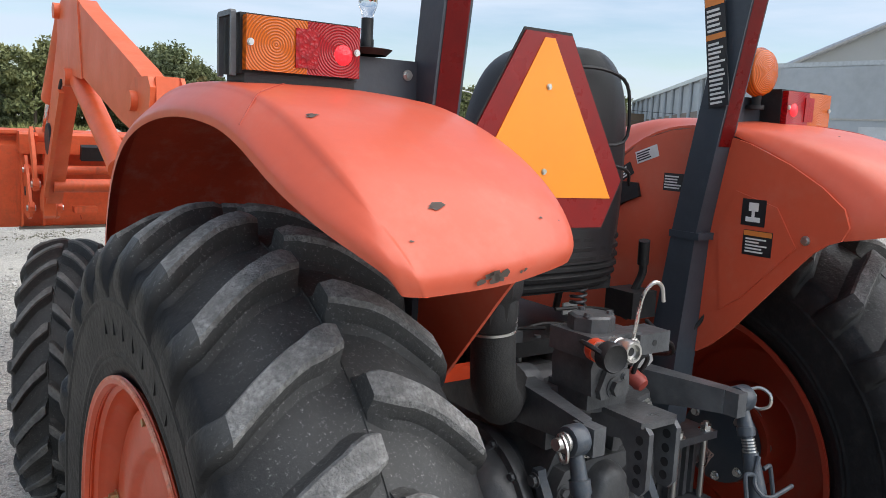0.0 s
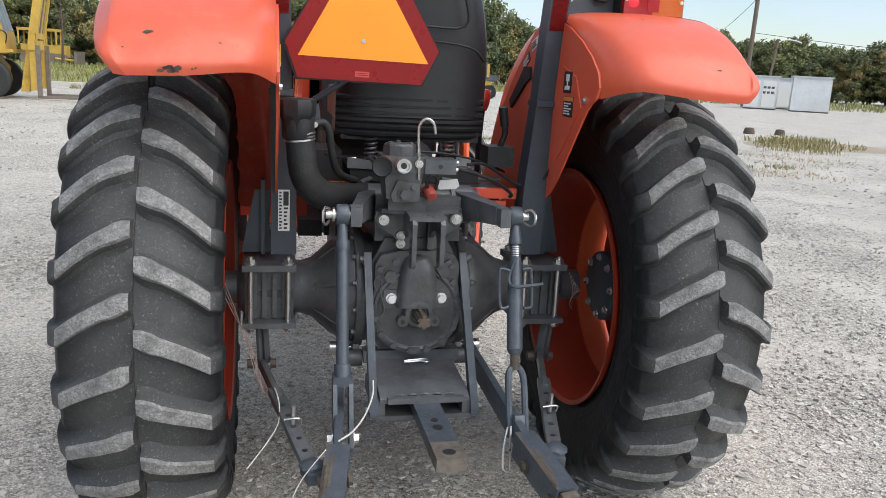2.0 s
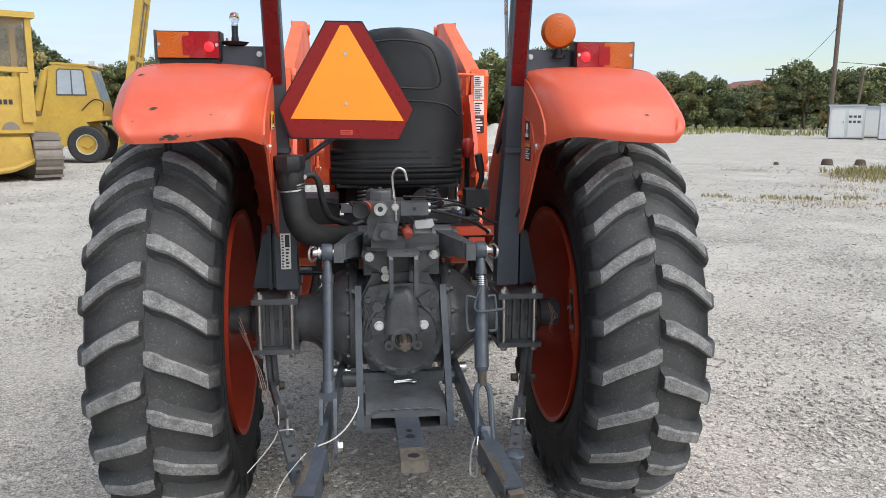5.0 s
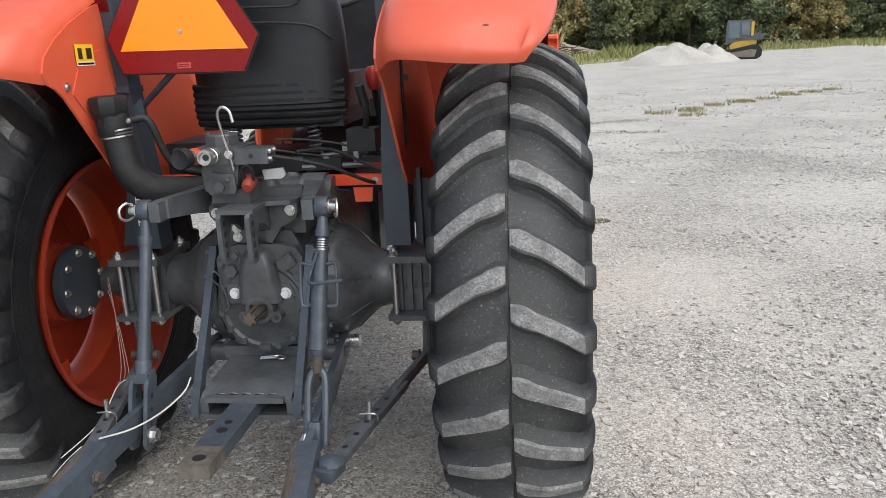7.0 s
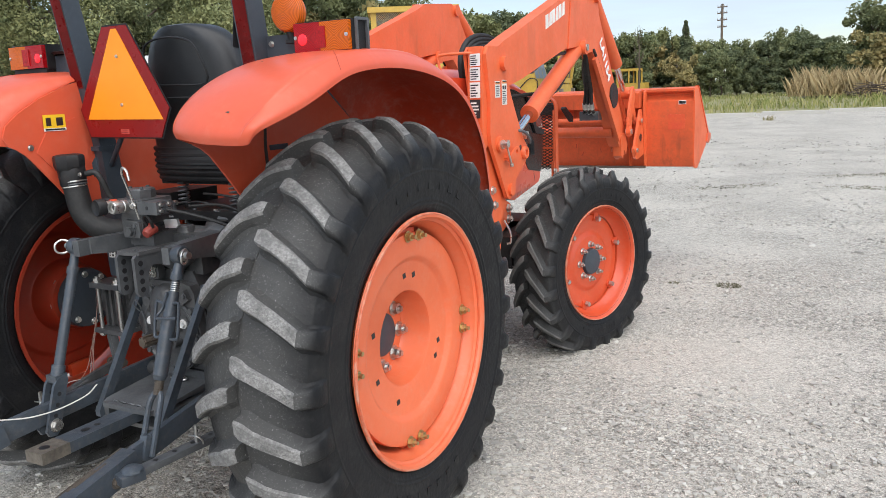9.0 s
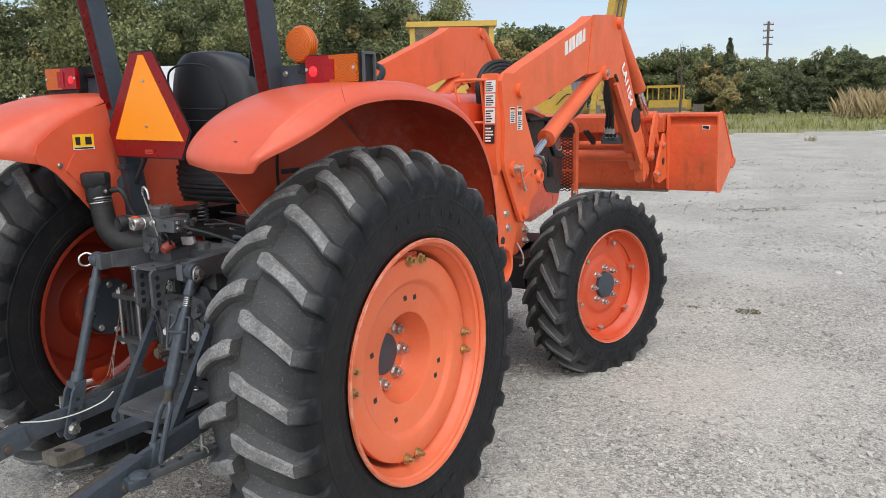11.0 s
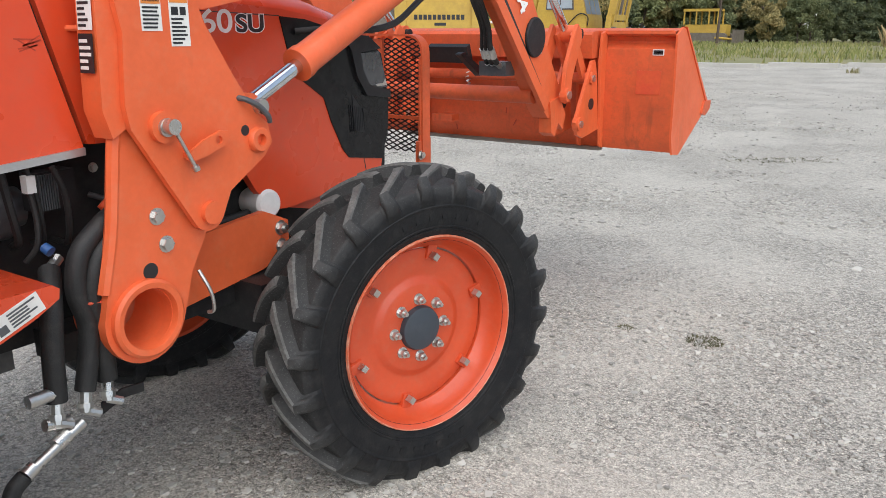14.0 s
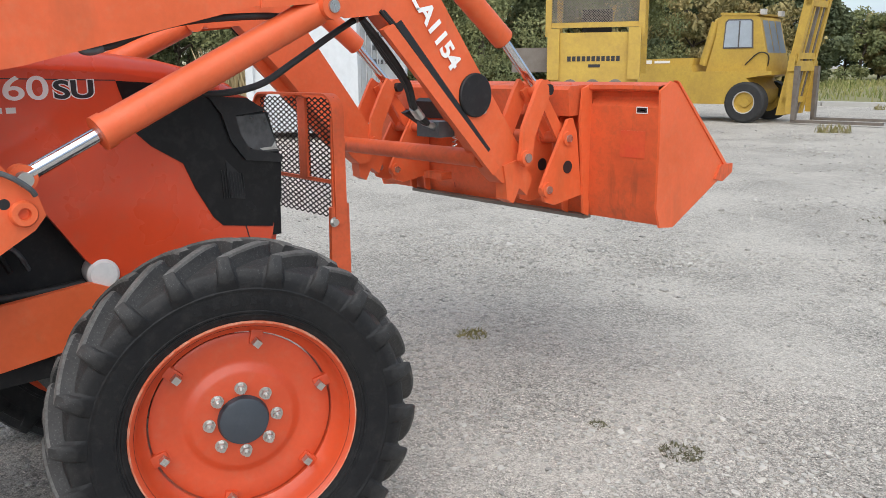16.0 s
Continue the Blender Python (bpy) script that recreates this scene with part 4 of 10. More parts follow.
# tail lamps and the beacon
def tail_lamp(sx):
    k0 = -0.002 if sx > 0 else -0.024
    dy, dz = (-0.022, -0.020) if sx > 0 else (0.0, 0.0)
    x0, x1 = sorted((sx * (0.600 + k0), sx * (0.800 + k0)))
    body = part("tail_lamp", bbox((x0, dy - 0.118, dz + 1.578), (x1, dy - 0.046, dz + 1.668), 0.006), BLACK, tractor, "rectangular tail lamp, red half lit, amber half unlit")
    xm = sx * (0.697 + k0)
    a, b = sorted((xm, sx * (0.796 + k0)))
    part("amber_lens", bbox((a, dy - 0.134, dz + 1.583), (b, dy - 0.110, dz + 1.664), 0.006), lens("amber_ring_lens", (0.66, 0.14, 0.008), 0.0, (sx * (0.748 + k0), dy - 0.134, dz + 1.624)), body)
    a, b = sorted((xm, sx * (0.604 + k0)))
    part("red_lens", bbox((a, dy - 0.134, dz + 1.583), (b, dy - 0.110, dz + 1.664), 0.006), lens("red_ring_lens", (0.40, 0.004, 0.008), 0.0, (sx * (0.640 + k0), dy - 0.134, dz + 1.624)), body)
    a, b = sorted((xm - sx * 0.018, xm + sx * 0.020))
    part("reflector", bbox((a, dy - 0.1365, dz + 1.592), (b, dy - 0.130, dz + 1.652), 0.002), lens_red, body, "bright red reflector square")
    bm = bmesh.new()
    lathe(bm, [(0, 0.004), (0.012, 0.003), (0.017, 0.0)], (sx * (0.634 + k0), dy - 0.1335, dz + 1.618), (0, -1, 0), 14)
    part("lit_bulb", bm, LIT, body, "lit red bulb glow")
    for k in (0.610, 0.790):
        bolt(body, (sx * (k + k0), dy - 0.134, dz + 1.624), (0, -1, 0), 0.004, 0.002)
    # upright strap on the outer end
    part("guard_loop", plate([(dy + a, dz + b) for a, b in ((-0.110, 1.574), (-0.104, 1.574), (-0.104, 1.664), (-0.056, 1.664), (-0.056, 1.574), (-0.048, 1.574), (-0.048, 1.668), (-0.052, 1.672), (-0.106, 1.672), (-0.110, 1.668))], sx * (0.803 + k0), sx * (0.811 + k0), "x", 0.002), GREY, body, "dark grey lamp guard strap")
    bm = bbox((x0 + 0.006, dy - 0.122, dz + 1.560), (x1 - 0.006, dy - 0.046, dz + 1.580), 0.004)
    part("lamp_base", bm, BLACK, body)


lens_red = lens("bright_red_reflector", (0.44, 0.006, 0.010))
tail_lamp(1)
tail_lamp(-1)
bm = bmesh.new()
lathe(bm, [(0.0, 0.026), (0.03, 0.025), (0.052, 0.018), (0.060, 0.004), (0.060, -0.004), (0.052, -0.018), (0.03, -0.025), (0.0, -0.026)], (0.548, -0.105, 1.685), (0, 1, 0), 36)
bcn = part("turn_beacon", bm, lens("beacon_lens", (0.66, 0.13, 0.01), 0.0, (0.548, -0.131, 1.685)), tractor, "round amber warning lamp")
part("stalk", rods(((0.552, -0.10, 1.60), (0.549, -0.105, 1.632), 0.012), ((0.552, -0.10, 1.596), (0.552, -0.10, 1.606), 0.022)), BLACK, bcn)
bm = bmesh.new()
lathe(bm, [(0.034, 0.0), (0.045, 0.010), (0.012, 0.014), (0.012, 0.026), (0.0105, 0.028), (0.0105, 0.062)], (-0.535, -0.075, 1.628), (0, 0, 1), 20)
bs = part("bulb_socket", bm, BLACK, tractor, "black lamp socket with a bare bulb")
bm = bmesh.new()
lathe(bm, [(0.010, 0.028), (0.010, 0.05), (0.0095, 0.062)], (-0.535, -0.075, 1.628), (0, 0, 1), 18)
part("bulb_cap", bm, ZINC, bs)
bm = bmesh.new()
lathe(bm, [(0.0095, 0.06), (0.011, 0.07), (0.016, 0.082), (0.0165, 0.092), (0.012, 0.103), (0.0, 0.108)], (-0.535, -0.075, 1.628), (0, 0, 1), 20)
part("bulb_glass", bm, GLASS, bs, "clear glass bulb")

# slow-moving-vehicle triangle
smv_out = [(-0.238, 1.705), (-0.118, 1.705), (0.052, 1.418), (0.002, 1.318), (-0.362, 1.324), (-0.398, 1.424)]
smv = part("warning_triangle", plate(smv_out, -0.139, -0.136, "y", 0.0), BLACK, tractor, "slow vehicle triangle, fluorescent orange with dark red border")
cxs, czs = -0.175, 1.49
part("border", plate([(cxs + (x - cxs) * 0.975, czs + (z - czs) * 0.972) for x, z in smv_out], -0.1425, -0.139, "y", 0.0), RED_REFLECT, smv, "dark red reflective border")
part("centre", plate([(-0.190, 1.690), (-0.165, 1.690), (0.016, 1.383), (-0.357, 1.390)], -0.1445, -0.1425, "y", 0.0), SMV_ORANGE, smv, "fluorescent orange triangle")
for z in (1.599, 1.437):
    bolt(smv, (-0.174, -0.1445, z), (0, -1, 0), 0.0045, 0.003)
decal(smv, (-0.175, -0.1425, 1.345), (1, 0, 0), (0, 0, 1), 0.04, 0.016, mat("pale_red_print", (0.55, 0.08, 0.06), 0.4, bump=0), [(0.08, 0.6, 0.8, 0.12, RED_REFLECT), (0.08, 0.3, 0.8, 0.12, RED_REFLECT)])
part("bracket", rods(((-0.33, -0.133, 1.36), (-0.385, -0.06, 1.33), 0.009), ((-0.20, -0.132, 1.34), (-0.372, -0.06, 1.22), 0.009)), ROPS, smv)


# seat
def seat():
    st = part("seat", seat_back(), VINYL, tractor, "black vinyl suspension seat")
    bm = bmesh.new()
    box(bm, (-0.225, 0.06, 1.20), (0.235, 0.52, 1.30))
    bevel(bm, 0.04, 4)
    part("cushion", bm, VINYL, st)
    bm = bmesh.new()
    prof = []
    for i in range(6):
        z = 1.285 - i * 0.022
        prof += [(0.0, z), (-0.008, z - 0.006), (-0.008, z - 0.014), (0.0, z - 0.020)]
    pts_b = [(0.03 + d, z) for d, z in prof]
    vs0 = [[bm.verts.new((x, y - 0.045 + 0.05 * (abs(x) / 0.24) ** 3 + (z < 1.2) * (1.2 - z) * 0.4, z)) for y, z in pts_b] for x in [-0.235 + 0.047 * i for i in range(11)]]
    for a, b in zip(vs0, vs0[1:]):
        for j in range(len(pts_b) - 1):
            bm.faces.new((a[j], a[j + 1], b[j + 1], b[j]))
    part("ribbed_skirt", bm, BLACK, st, "ribbed black rubber skirt", 20)
    bm = bmesh.new()
    box(bm, (-0.215, 0.03, 1.145), (0.225, 0.42, 1.29))
    bevel(bm, 0.05, 4)
    part("seat_pan", bm, BLACK, st)
    for sx in (-0.12, 0.13):
        pts = [(sx + 0.019 * math.cos(i * 0.7), 0.04 + 0.019 * math.sin(i * 0.7), 1.065 + i * 0.0016) for i in range(56)]
        part("spring", tube(pts, 0.0036, 6, 0), GREY, st, "coil spring")
    bm = bbox((-0.19, -0.02, 1.02), (0.22, 0.40, 1.055), 0.006)
    part("seat_base", bm, BLACK, st)
    return st


def seat_back():
    bm = bmesh.new()
    prof = [(1.22, 0.228, 0.235), (1.32, 0.238, 0.240), (1.45, 0.232, 0.236), (1.55, 0.215, 0.222), (1.62, 0.190, 0.198), (1.665, 0.150, 0.160), (1.692, 0.09, 0.10), (1.70, 0.02, 0.03)]
    fr = smooth_path([(a, b, z) for z, a, b in prof], 3)
    rings = []
    for i, p in enumerate(fr):
        z = p.z
        lean = 0.02 - 0.10 * max(0.0, (z - 1.25)) ** 1.4
        w = (p.x + p.y) / 2
        ring = []
        for k in range(24):
            t = 2 * math.pi * k / 24
            cx, cy = math.cos(t), math.sin(t)
            q = (abs(cx) ** 3 + abs(cy) ** 3) ** (1 / 3)
            th = 0.062 * min(1, w / 0.12 + 0.2)
            ring.append(bm.verts.new((0.005 + w * cx / q, 0.02 + lean + th * cy / q + 0.03 * (abs(cx) ** 3), z)))
        rings.append(ring)
    for a, b in zip(rings, rings[1:]):
        for i in range(24):
            bm.faces.new((a[i], a[(i + 1) % 24], b[(i + 1) % 24], b[i]))
    bm.faces.new(rings[-1])
    bm.faces.new(rings[0][::-1])
    return bm


seat_ob = seat()
# moulded seams of the backrest's rear
part("seam", tube([(-0.13, -0.055, 1.50), (-0.128, -0.070, 1.58), (-0.10, -0.080, 1.635), (0.0, -0.086, 1.652), (0.10, -0.080, 1.635), (0.135, -0.070, 1.58), (0.14, -0.055, 1.50), (0.0, -0.064, 1.495), (-0.13, -0.055, 1.50)], 0.004, 6, 4), BLACK, seat_ob)
part("seam", tube([(-0.21, -0.01, 1.40), (-0.15, -0.046, 1.44), (0.0, -0.058, 1.452), (0.16, -0.046, 1.44), (0.22, -0.01, 1.40)], 0.004, 6, 4), BLACK, seat_ob)


# rear axle, transmission and hitch
def hull(rings):
    """A closed skin over rings of points of equal count."""
    bm_ = bmesh.new()
    rows = [[bm_.verts.new(p) for p in r] for r in rings]
    n_ = len(rows[0])
    for a_, b_ in zip(rows, rows[1:]):
        for i in range(n_):
            bm_.faces.new((a_[i], a_[(i + 1) % n_], b_[(i + 1) % n_], b_[i]))
    bm_.faces.new(rows[0][::-1])
    bm_.faces.new(rows[-1])
    return bm_


def slab(p, q, w, h, b=0.004):
    """A flat bar from p to q, w across and h high."""
    p, q = Vector(p), Vector(q)
    m_ = facing((p + q) / 2, (q - p), (0, 0, 1))
    L = (q - p).length / 2
    bm_ = bmesh.new()
    box(bm_, (-L, -h / 2, -w / 2), (L, h / 2, w / 2), m=m_)
    bevel(bm_, b)
    return bm_


def axle():
    half = [(0.0, 0.60), (0.050, 0.60), (0.052, 0.53), (0.070, 0.525), (0.082, 0.51), (0.084, 0.335), (0.094, 0.305), (0.116, 0.272), (0.146, 0.242), (0.167, 0.216), (0.176, 0.194), (0.178, 0.178), (0.194, 0.176), (0.196, 0.172), (0.196, 0.152), (0.194, 0.148), (0.176, 0.146), (0.172, 0.09)]
    bm = bmesh.new()
    lathe(bm, [(r, -h) for r, h in half] + [(r, h) for r, h in half[::-1]], (0, 0.02, AXZ), (1, 0, 0), 48)
    ax = part("rear_axle", bm, CAST, tractor, "dark grey cast rear axle housing")
    for sx in (-1, 1):
        for i in range(14):
            a = radians(360 / 14 * i + 8)
            bolt(ax, (sx * 0.176, 0.02 + 0.186 * math.cos(a), AXZ + 0.186 * math.sin(a)), (sx, 0, 0), 0.0088, 0.009, 0, GREY)
        for i in range(7):
            a = radians(360 / 7 * i + 21)
            bm = bmesh.new()
            prism(bm, [(0.148, 0.165), (0.176, 0.190), (0.245, 0.150), (0.30, 0.098), (0.30, 0.085), (0.19, 0.150)], -0.006, 0.006, "y")
            bevel(bm, 0.003)
            bmesh.ops.transform(bm, matrix=pose(0, 0.02, AXZ) @ Matrix.Rotation(a, 4, "X") @ Matrix.Diagonal((sx, 1, 1, 1)), verts=bm.verts)
            part("rib", bm, CAST, ax)
        # clamp block of the post, with its four long bolts and ribs
        x0, x1 = sorted((sx * 0.353, sx * 0.512))
        part("axle_block", bbox((x0 + 0.006, -0.062, 0.592), (x1 - 0.006, 0.10, 0.756), 0.014), CAST, ax)
        for k in range(4):
            xx = x0 + 0.035 + k * 0.030
            part("rib", bbox((xx - 0.0065, -0.078, 0.598), (xx + 0.0065, -0.058, 0.750), 0.004), CAST, ax)
        part("clamp_plate", bbox((x0, -0.115, 0.754), (x1, 0.12, 0.774), 0.003), GREY, ax)
        part("clamp_plate", bbox((x0, -0.115, 0.576), (x1, 0.12, 0.592), 0.003), GREY, ax)
        for xx in (x0 + 0.024, x1 - 0.024):
            part("clamp_bolt", rods(((xx, -0.096, 0.560), (xx, -0.096, 0.792), 0.0082)), ZINC, ax, "long zinc clamp bolt")
            bolt(ax, (xx, -0.096, 0.774), (0, 0, 1), 0.0145, 0.013, 0.010)
            bolt(ax, (xx, -0.096, 0.576), (0, 0, -1), 0.013, 0.010)
            bolt(ax, (xx, 0.100, 0.774), (0, 0, 1), 0.0145, 0.013, 0.010)
    return ax


ax = axle()
bm = bmesh.new()
prism(bm, [(-0.105, 0.52), (0.105, 0.52), (0.135, 0.60), (0.140, 0.70), (0.130, 0.80), (0.095, 0.87), (-0.095, 0.87), (-0.130, 0.80), (-0.140, 0.70), (-0.135, 0.60)], -0.16, 0.75, "y")
bevel(bm, 0.015, 3)
case = part("gear_case", bm, CAST, tractor, "dark grey cast transmission case")
# the round rear cover with its shouldered top, a raised gear housing and the shaft's bearing
outline = arc(0.003, 0.655, 0.140, 168, 372, 26) + [(0.128, 0.735), (0.130, 0.800), (0.112, 0.828), (0.060, 0.838), (-0.055, 0.838), (-0.108, 0.826), (-0.126, 0.796), (-0.125, 0.735)]
bm = bmesh.new()
prism(bm, outline, -0.196, -0.155, "y")
bevel(bm, 0.007, 2)
cover = part("rear_cover", bm, CAST, case)
bm = bmesh.new()
lathe(bm, [(0.133, 0.0), (0.132, 0.008), (0.124, 0.010), (0.116, 0.004), (0.075, 0.006), (0.060, 0.014), (0.0, 0.016)], (0.003, -0.195, 0.655), (0, -1, 0), 48)
part("cover_disc", bm, CAST, cover)
dome = [(-0.064, 0.672), (0.070, 0.672), (0.060, 0.74), (0.052, 0.79), (0.034, 0.822), (0.002, 0.832), (-0.032, 0.822), (-0.050, 0.79), (-0.057, 0.74)]
smooth_dome = [(p.x, p.y) for p in smooth_path([(x, z, 0) for x, z in dome[1:]] + [(dome[0][0], dome[0][1], 0)], 3)]
rings = []
for y, k in ((-0.185, 1.0), (-0.214, 0.98), (-0.228, 0.92), (-0.237, 0.80), (-0.241, 0.60), (-0.242, 0.30)):
    rings.append([(0.003 + (x - 0.003) * k, y, 0.715 + (z - 0.715) * (k if z > 0.715 else 1.0)) for x, z in smooth_dome])
bm = hull(rings)
part("gear_housing", bm, CAST, cover)
bm = bmesh.new()
lathe(bm, [(0.046, 0.0), (0.045, 0.030), (0.041, 0.036), (0.029, 0.038), (0.027, 0.022), (0.0, 0.020)], (0.004, -0.206, 0.655), (0, -1, 0), 36)
bearing = part("bearing_housing", bm, CAST, cover)
for a in (90, 205, 335):
    ca, sa = math.cos(radians(a)), math.sin(radians(a))
    bm = bmesh.new()
    rod(bm, (0.004 + 0.052 * ca, -0.205, 0.655 + 0.052 * sa), (0.004 + 0.052 * ca, -0.241, 0.655 + 0.052 * sa), 0.017, 18)
    bevel(bm, 0.003)
    ear = part("bearing_ear", bm, CAST, cover)
    part("bore", rods(((0.004 + 0.054 * ca, -0.2405, 0.655 + 0.054 * sa), (0.004 + 0.054 * ca, -0.2418, 0.655 + 0.054 * sa), 0.007), n=12), BLACKINK, cover)
bm = bmesh.new()
for k in range(6):
    a = radians(60 * k)
    box(bm, (-0.0055, -0.322, 0.010), (0.0055, -0.205, 0.0195), m=pose(0.004, 0, 0.655) @ Matrix.Rotation(a, 4, "Y"))
rod(bm, (0.004, -0.19, 0.655), (0.004, -0.325, 0.655), 0.0145, 18)
part("pto_shaft", bm, mat("bare_shaft_steel", (0.17, 0.145, 0.12), 0.45, metal=0.6, second=(0.11, 0.065, 0.04), amount=0.7, scale=20), case, "bare rusty splined power take-off shaft")
for x in (-0.076, 0.076):
    part("bolt_boss", plate([(x - 0.024, 0.664), (x + 0.020, 0.664), (x + 0.024, 0.700), (x + 0.012, 0.722), (x - 0.024, 0.722)], -0.206, -0.19, "y", 0.004), CAST, cover)
    bolt(cover, (x, -0.206, 0.695), (0, -1, 0), 0.0125, 0.011, 0, FILTERWHITE)
for a in range(190, 360, 24):
    q = (0.003 + 0.128 * math.cos(radians(a)), 0.655 + 0.128 * math.sin(radians(a)))
    bolt(cover, (q[0], -0.199, q[1]), (0, -1, 0), 0.0095, 0.010, 0, GREY)
part("drain_lug", bbox((-0.013, -0.214, 0.520), (0.017, -0.19, 0.538), 0.004), CAST, cover)
bolt(cover, (-0.081, -0.196, 0.763), (0, -1, 0), 0.020, 0.018, 0, CAST, "fill_plug")
bolt(cover, (-0.066, -0.196, 0.806), (0, -1, 0), 0.011, 0.010, 0, GREY)
bolt(cover, (0.112, -0.196, 0.742), (0, -1, 0), 0.011, 0.010, 0, GREY)
bolt(cover, (-0.112, -0.196, 0.785), (0, -1, 0), 0.010, 0.010, 0, GREY)
bm = bmesh.new()
box(bm, (-0.026, -0.214, -0.020), (0.026, -0.19, 0.020), m=pose(0.086, 0, 0.786) @ Matrix.Rotation(radians(-32), 4, "Y"))
bevel(bm, 0.004)
inspection = part("inspection_block", bm, CAST, cover)
bolt(inspection, (0.102, -0.214, 0.796), (0, -1, 0), 0.008, 0.007, 0, GREY)
part("lock_wire", tube([(-0.121, -0.206, 0.716), (-0.132, -0.225, 0.745), (-0.124, -0.228, 0.768), (-0.110, -0.224, 0.752), (-0.112, -0.214, 0.722), (-0.103, -0.212, 0.690), (-0.098, -0.212, 0.655), (-0.110, -0.214, 0.640)], 0.0024, 6, 5), GREY, cover)
part("lock_wire", tube([(0.100, -0.21, 0.690), (0.118, -0.224, 0.688), (0.126, -0.22, 0.660), (0.112, -0.214, 0.642)], 0.0024, 6, 5), GREY, cover)
part("mud_bracket", plate([(-0.150, 0.515), (0.150, 0.515), (0.148, 0.476), (-0.148, 0.476)], -0.165, -0.12, "y", 0.004), GREY, case)

# hydraulic lift housing, rock shaft, lift arms
lift = part("lift_housing", bbox((-0.125, -0.15, 0.86), (0.135, 0.45, 0.995), 0.05), CAST, tractor, "cast hydraulic lift housing")
for x, y, w in ((0.055, 0.02, 0.05), (0.02, -0.10, 0.035)):
    bm = bmesh.new()
    lathe(bm, [(0.0, 0.03), (w * 0.8, 0.028), (w, 0.0), (w * 1.05, -0.02)], (x, y, 0.99), (0, 0, 1), 20)
    part("casting_boss", bm, CAST, lift)
for k in range(5):
    bolt(lift, (0.125 - 0.012 * (k % 2), -0.09 + 0.06 * k, 0.985), (0.3, 0, 1), 0.009, 0.008, 0, GREY)
part("rock_shaft", rods(((-0.185, -0.06, 0.960), (0.205, -0.06, 0.960), 0.050), n=28), CAST, tractor)
for sx, xin, xout in ((-1, -0.135, -0.200), (1, 0.150, 0.208)):
    prof = [((xin, -0.060, 0.960), 0.050, 0.030), ((xin + (xout - xin) * 0.25, -0.13, 0.962), 0.040, 0.026), ((xin + (xout - xin) * 0.65, -0.24, 0.970), 0.031, 0.020), ((xout, -0.335, 0.974), 0.026, 0.016)]
    bm = hull([[(x - w, y - 0.35 * w * sx * sx, z - h), (x + w, y + 0.35 * w, z - h), (x + w, y + 0.35 * w, z + h), (x - w, y - 0.35 * w, z + h)] for (x, y, z), h, w in prof])
    bevel(bm, 0.009, 3)
    arm = part("lift_arm", bm, GREY, tractor, "dark grey cast hydraulic lift arm")
    part("shaft_hub", rods(((xin - 0.034, -0.06, 0.960), (xin + 0.034, -0.06, 0.960), 0.060), n=28), GREY, arm)
    a_, b_ = sorted((xout - sx * 0.010, xout + sx * 0.020))
    part("arm_end", bbox((a_, -0.372, 0.946), (b_, -0.318, 0.998), 0.006), GREY, arm)
    part("pin", rods(((xout, -0.345, 0.974), (sx * 0.286, -0.345, 0.974), 0.0115)), ZINC, arm)
    part("lynch_pin", tube([(sx * 0.276, -0.345, 0.990), (sx * 0.288, -0.362, 0.996), (sx * 0.295, -0.382, 0.985), (sx * 0.294, -0.384, 0.962), (sx * 0.286, -0.366, 0.951), (sx * 0.276, -0.345, 0.957)], 0.0038, 6, 5), ZINC, arm)
    part("retainer", rods(((sx * 0.262, -0.345, 0.974), (sx * 0.268, -0.345, 0.974), 0.019), n=18), ZINC, arm)


def rod_eye(bm, p, r=0.029, w=0.017):
    lathe(bm, [(r * 0.55, -w), (r * 0.92, -w), (r, -w * 0.7), (r, w * 0.7), (r * 0.92, w), (r * 0.55, w)], p, (1, 0, 0), 26, closed=True)


# lift rods
bm = bmesh.new()
rod_eye(bm, (-0.241, -0.345, 0.974))
rod(bm, (-0.241, -0.352, 0.950), (-0.241, -0.366, 0.905), 0.0135, 16, 0.0155)
rod(bm, (-0.241, -0.365, 0.908), (-0.241, -0.372, 0.884), 0.0195, 18)
rod(bm, (-0.241, -0.370, 0.890), (-0.243, -0.474, 0.562), 0.0168, 18)
rod(bm, (-0.243, -0.465, 0.592), (-0.243, -0.480, 0.545), 0.022, 18)
lr = part("lift_rod", bm, LINK, tractor, "blue-grey lift rod")
for d in (-0.021, 0.021):
    fork_pts = [(-0.462, 0.566), (-0.492, 0.558), (-0.510, 0.536), (-0.556, 0.392), (-0.548, 0.374), (-0.522, 0.370), (-0.506, 0.384), (-0.456, 0.546)]
    bm = bmesh.new()
    prism(bm, fork_pts, -0.243 + d - 0.0055, -0.243 + d + 0.0055, "x")
    bevel(bm, 0.003)
    fk = part("fork", bm, LINK, lr)
    for k in range(4):
        c_ = Vector((-0.243 + d, -0.495 - 0.0115 * k, 0.505 - 0.034 * k))
        part("slot", rods((c_ - Vector((0.0059, 0, 0)), c_ + Vector((0.0059, 0, 0)), 0.0075), n=12), BLACKINK, lr)
part("fork_bridge", bbox((-0.268, -0.500, 0.540), (-0.218, -0.456, 0.566), 0.006), LINK, lr)
bolt(lr, (-0.216, -0.521, 0.405), (1, 0, 0), 0.017, 0.013)
bolt(lr, (-0.270, -0.521, 0.405), (-1, 0, 0), 0.017, 0.013)
bm = bmesh.new()
rod_eye(bm, (0.247, -0.345, 0.974))
rod(bm, (0.247, -0.352, 0.950), (0.2465, -0.364, 0.916), 0.0135, 16, 0.017)
rod(bm, (0.2465, -0.363, 0.918), (0.246, -0.368, 0.900), 0.019, 18)
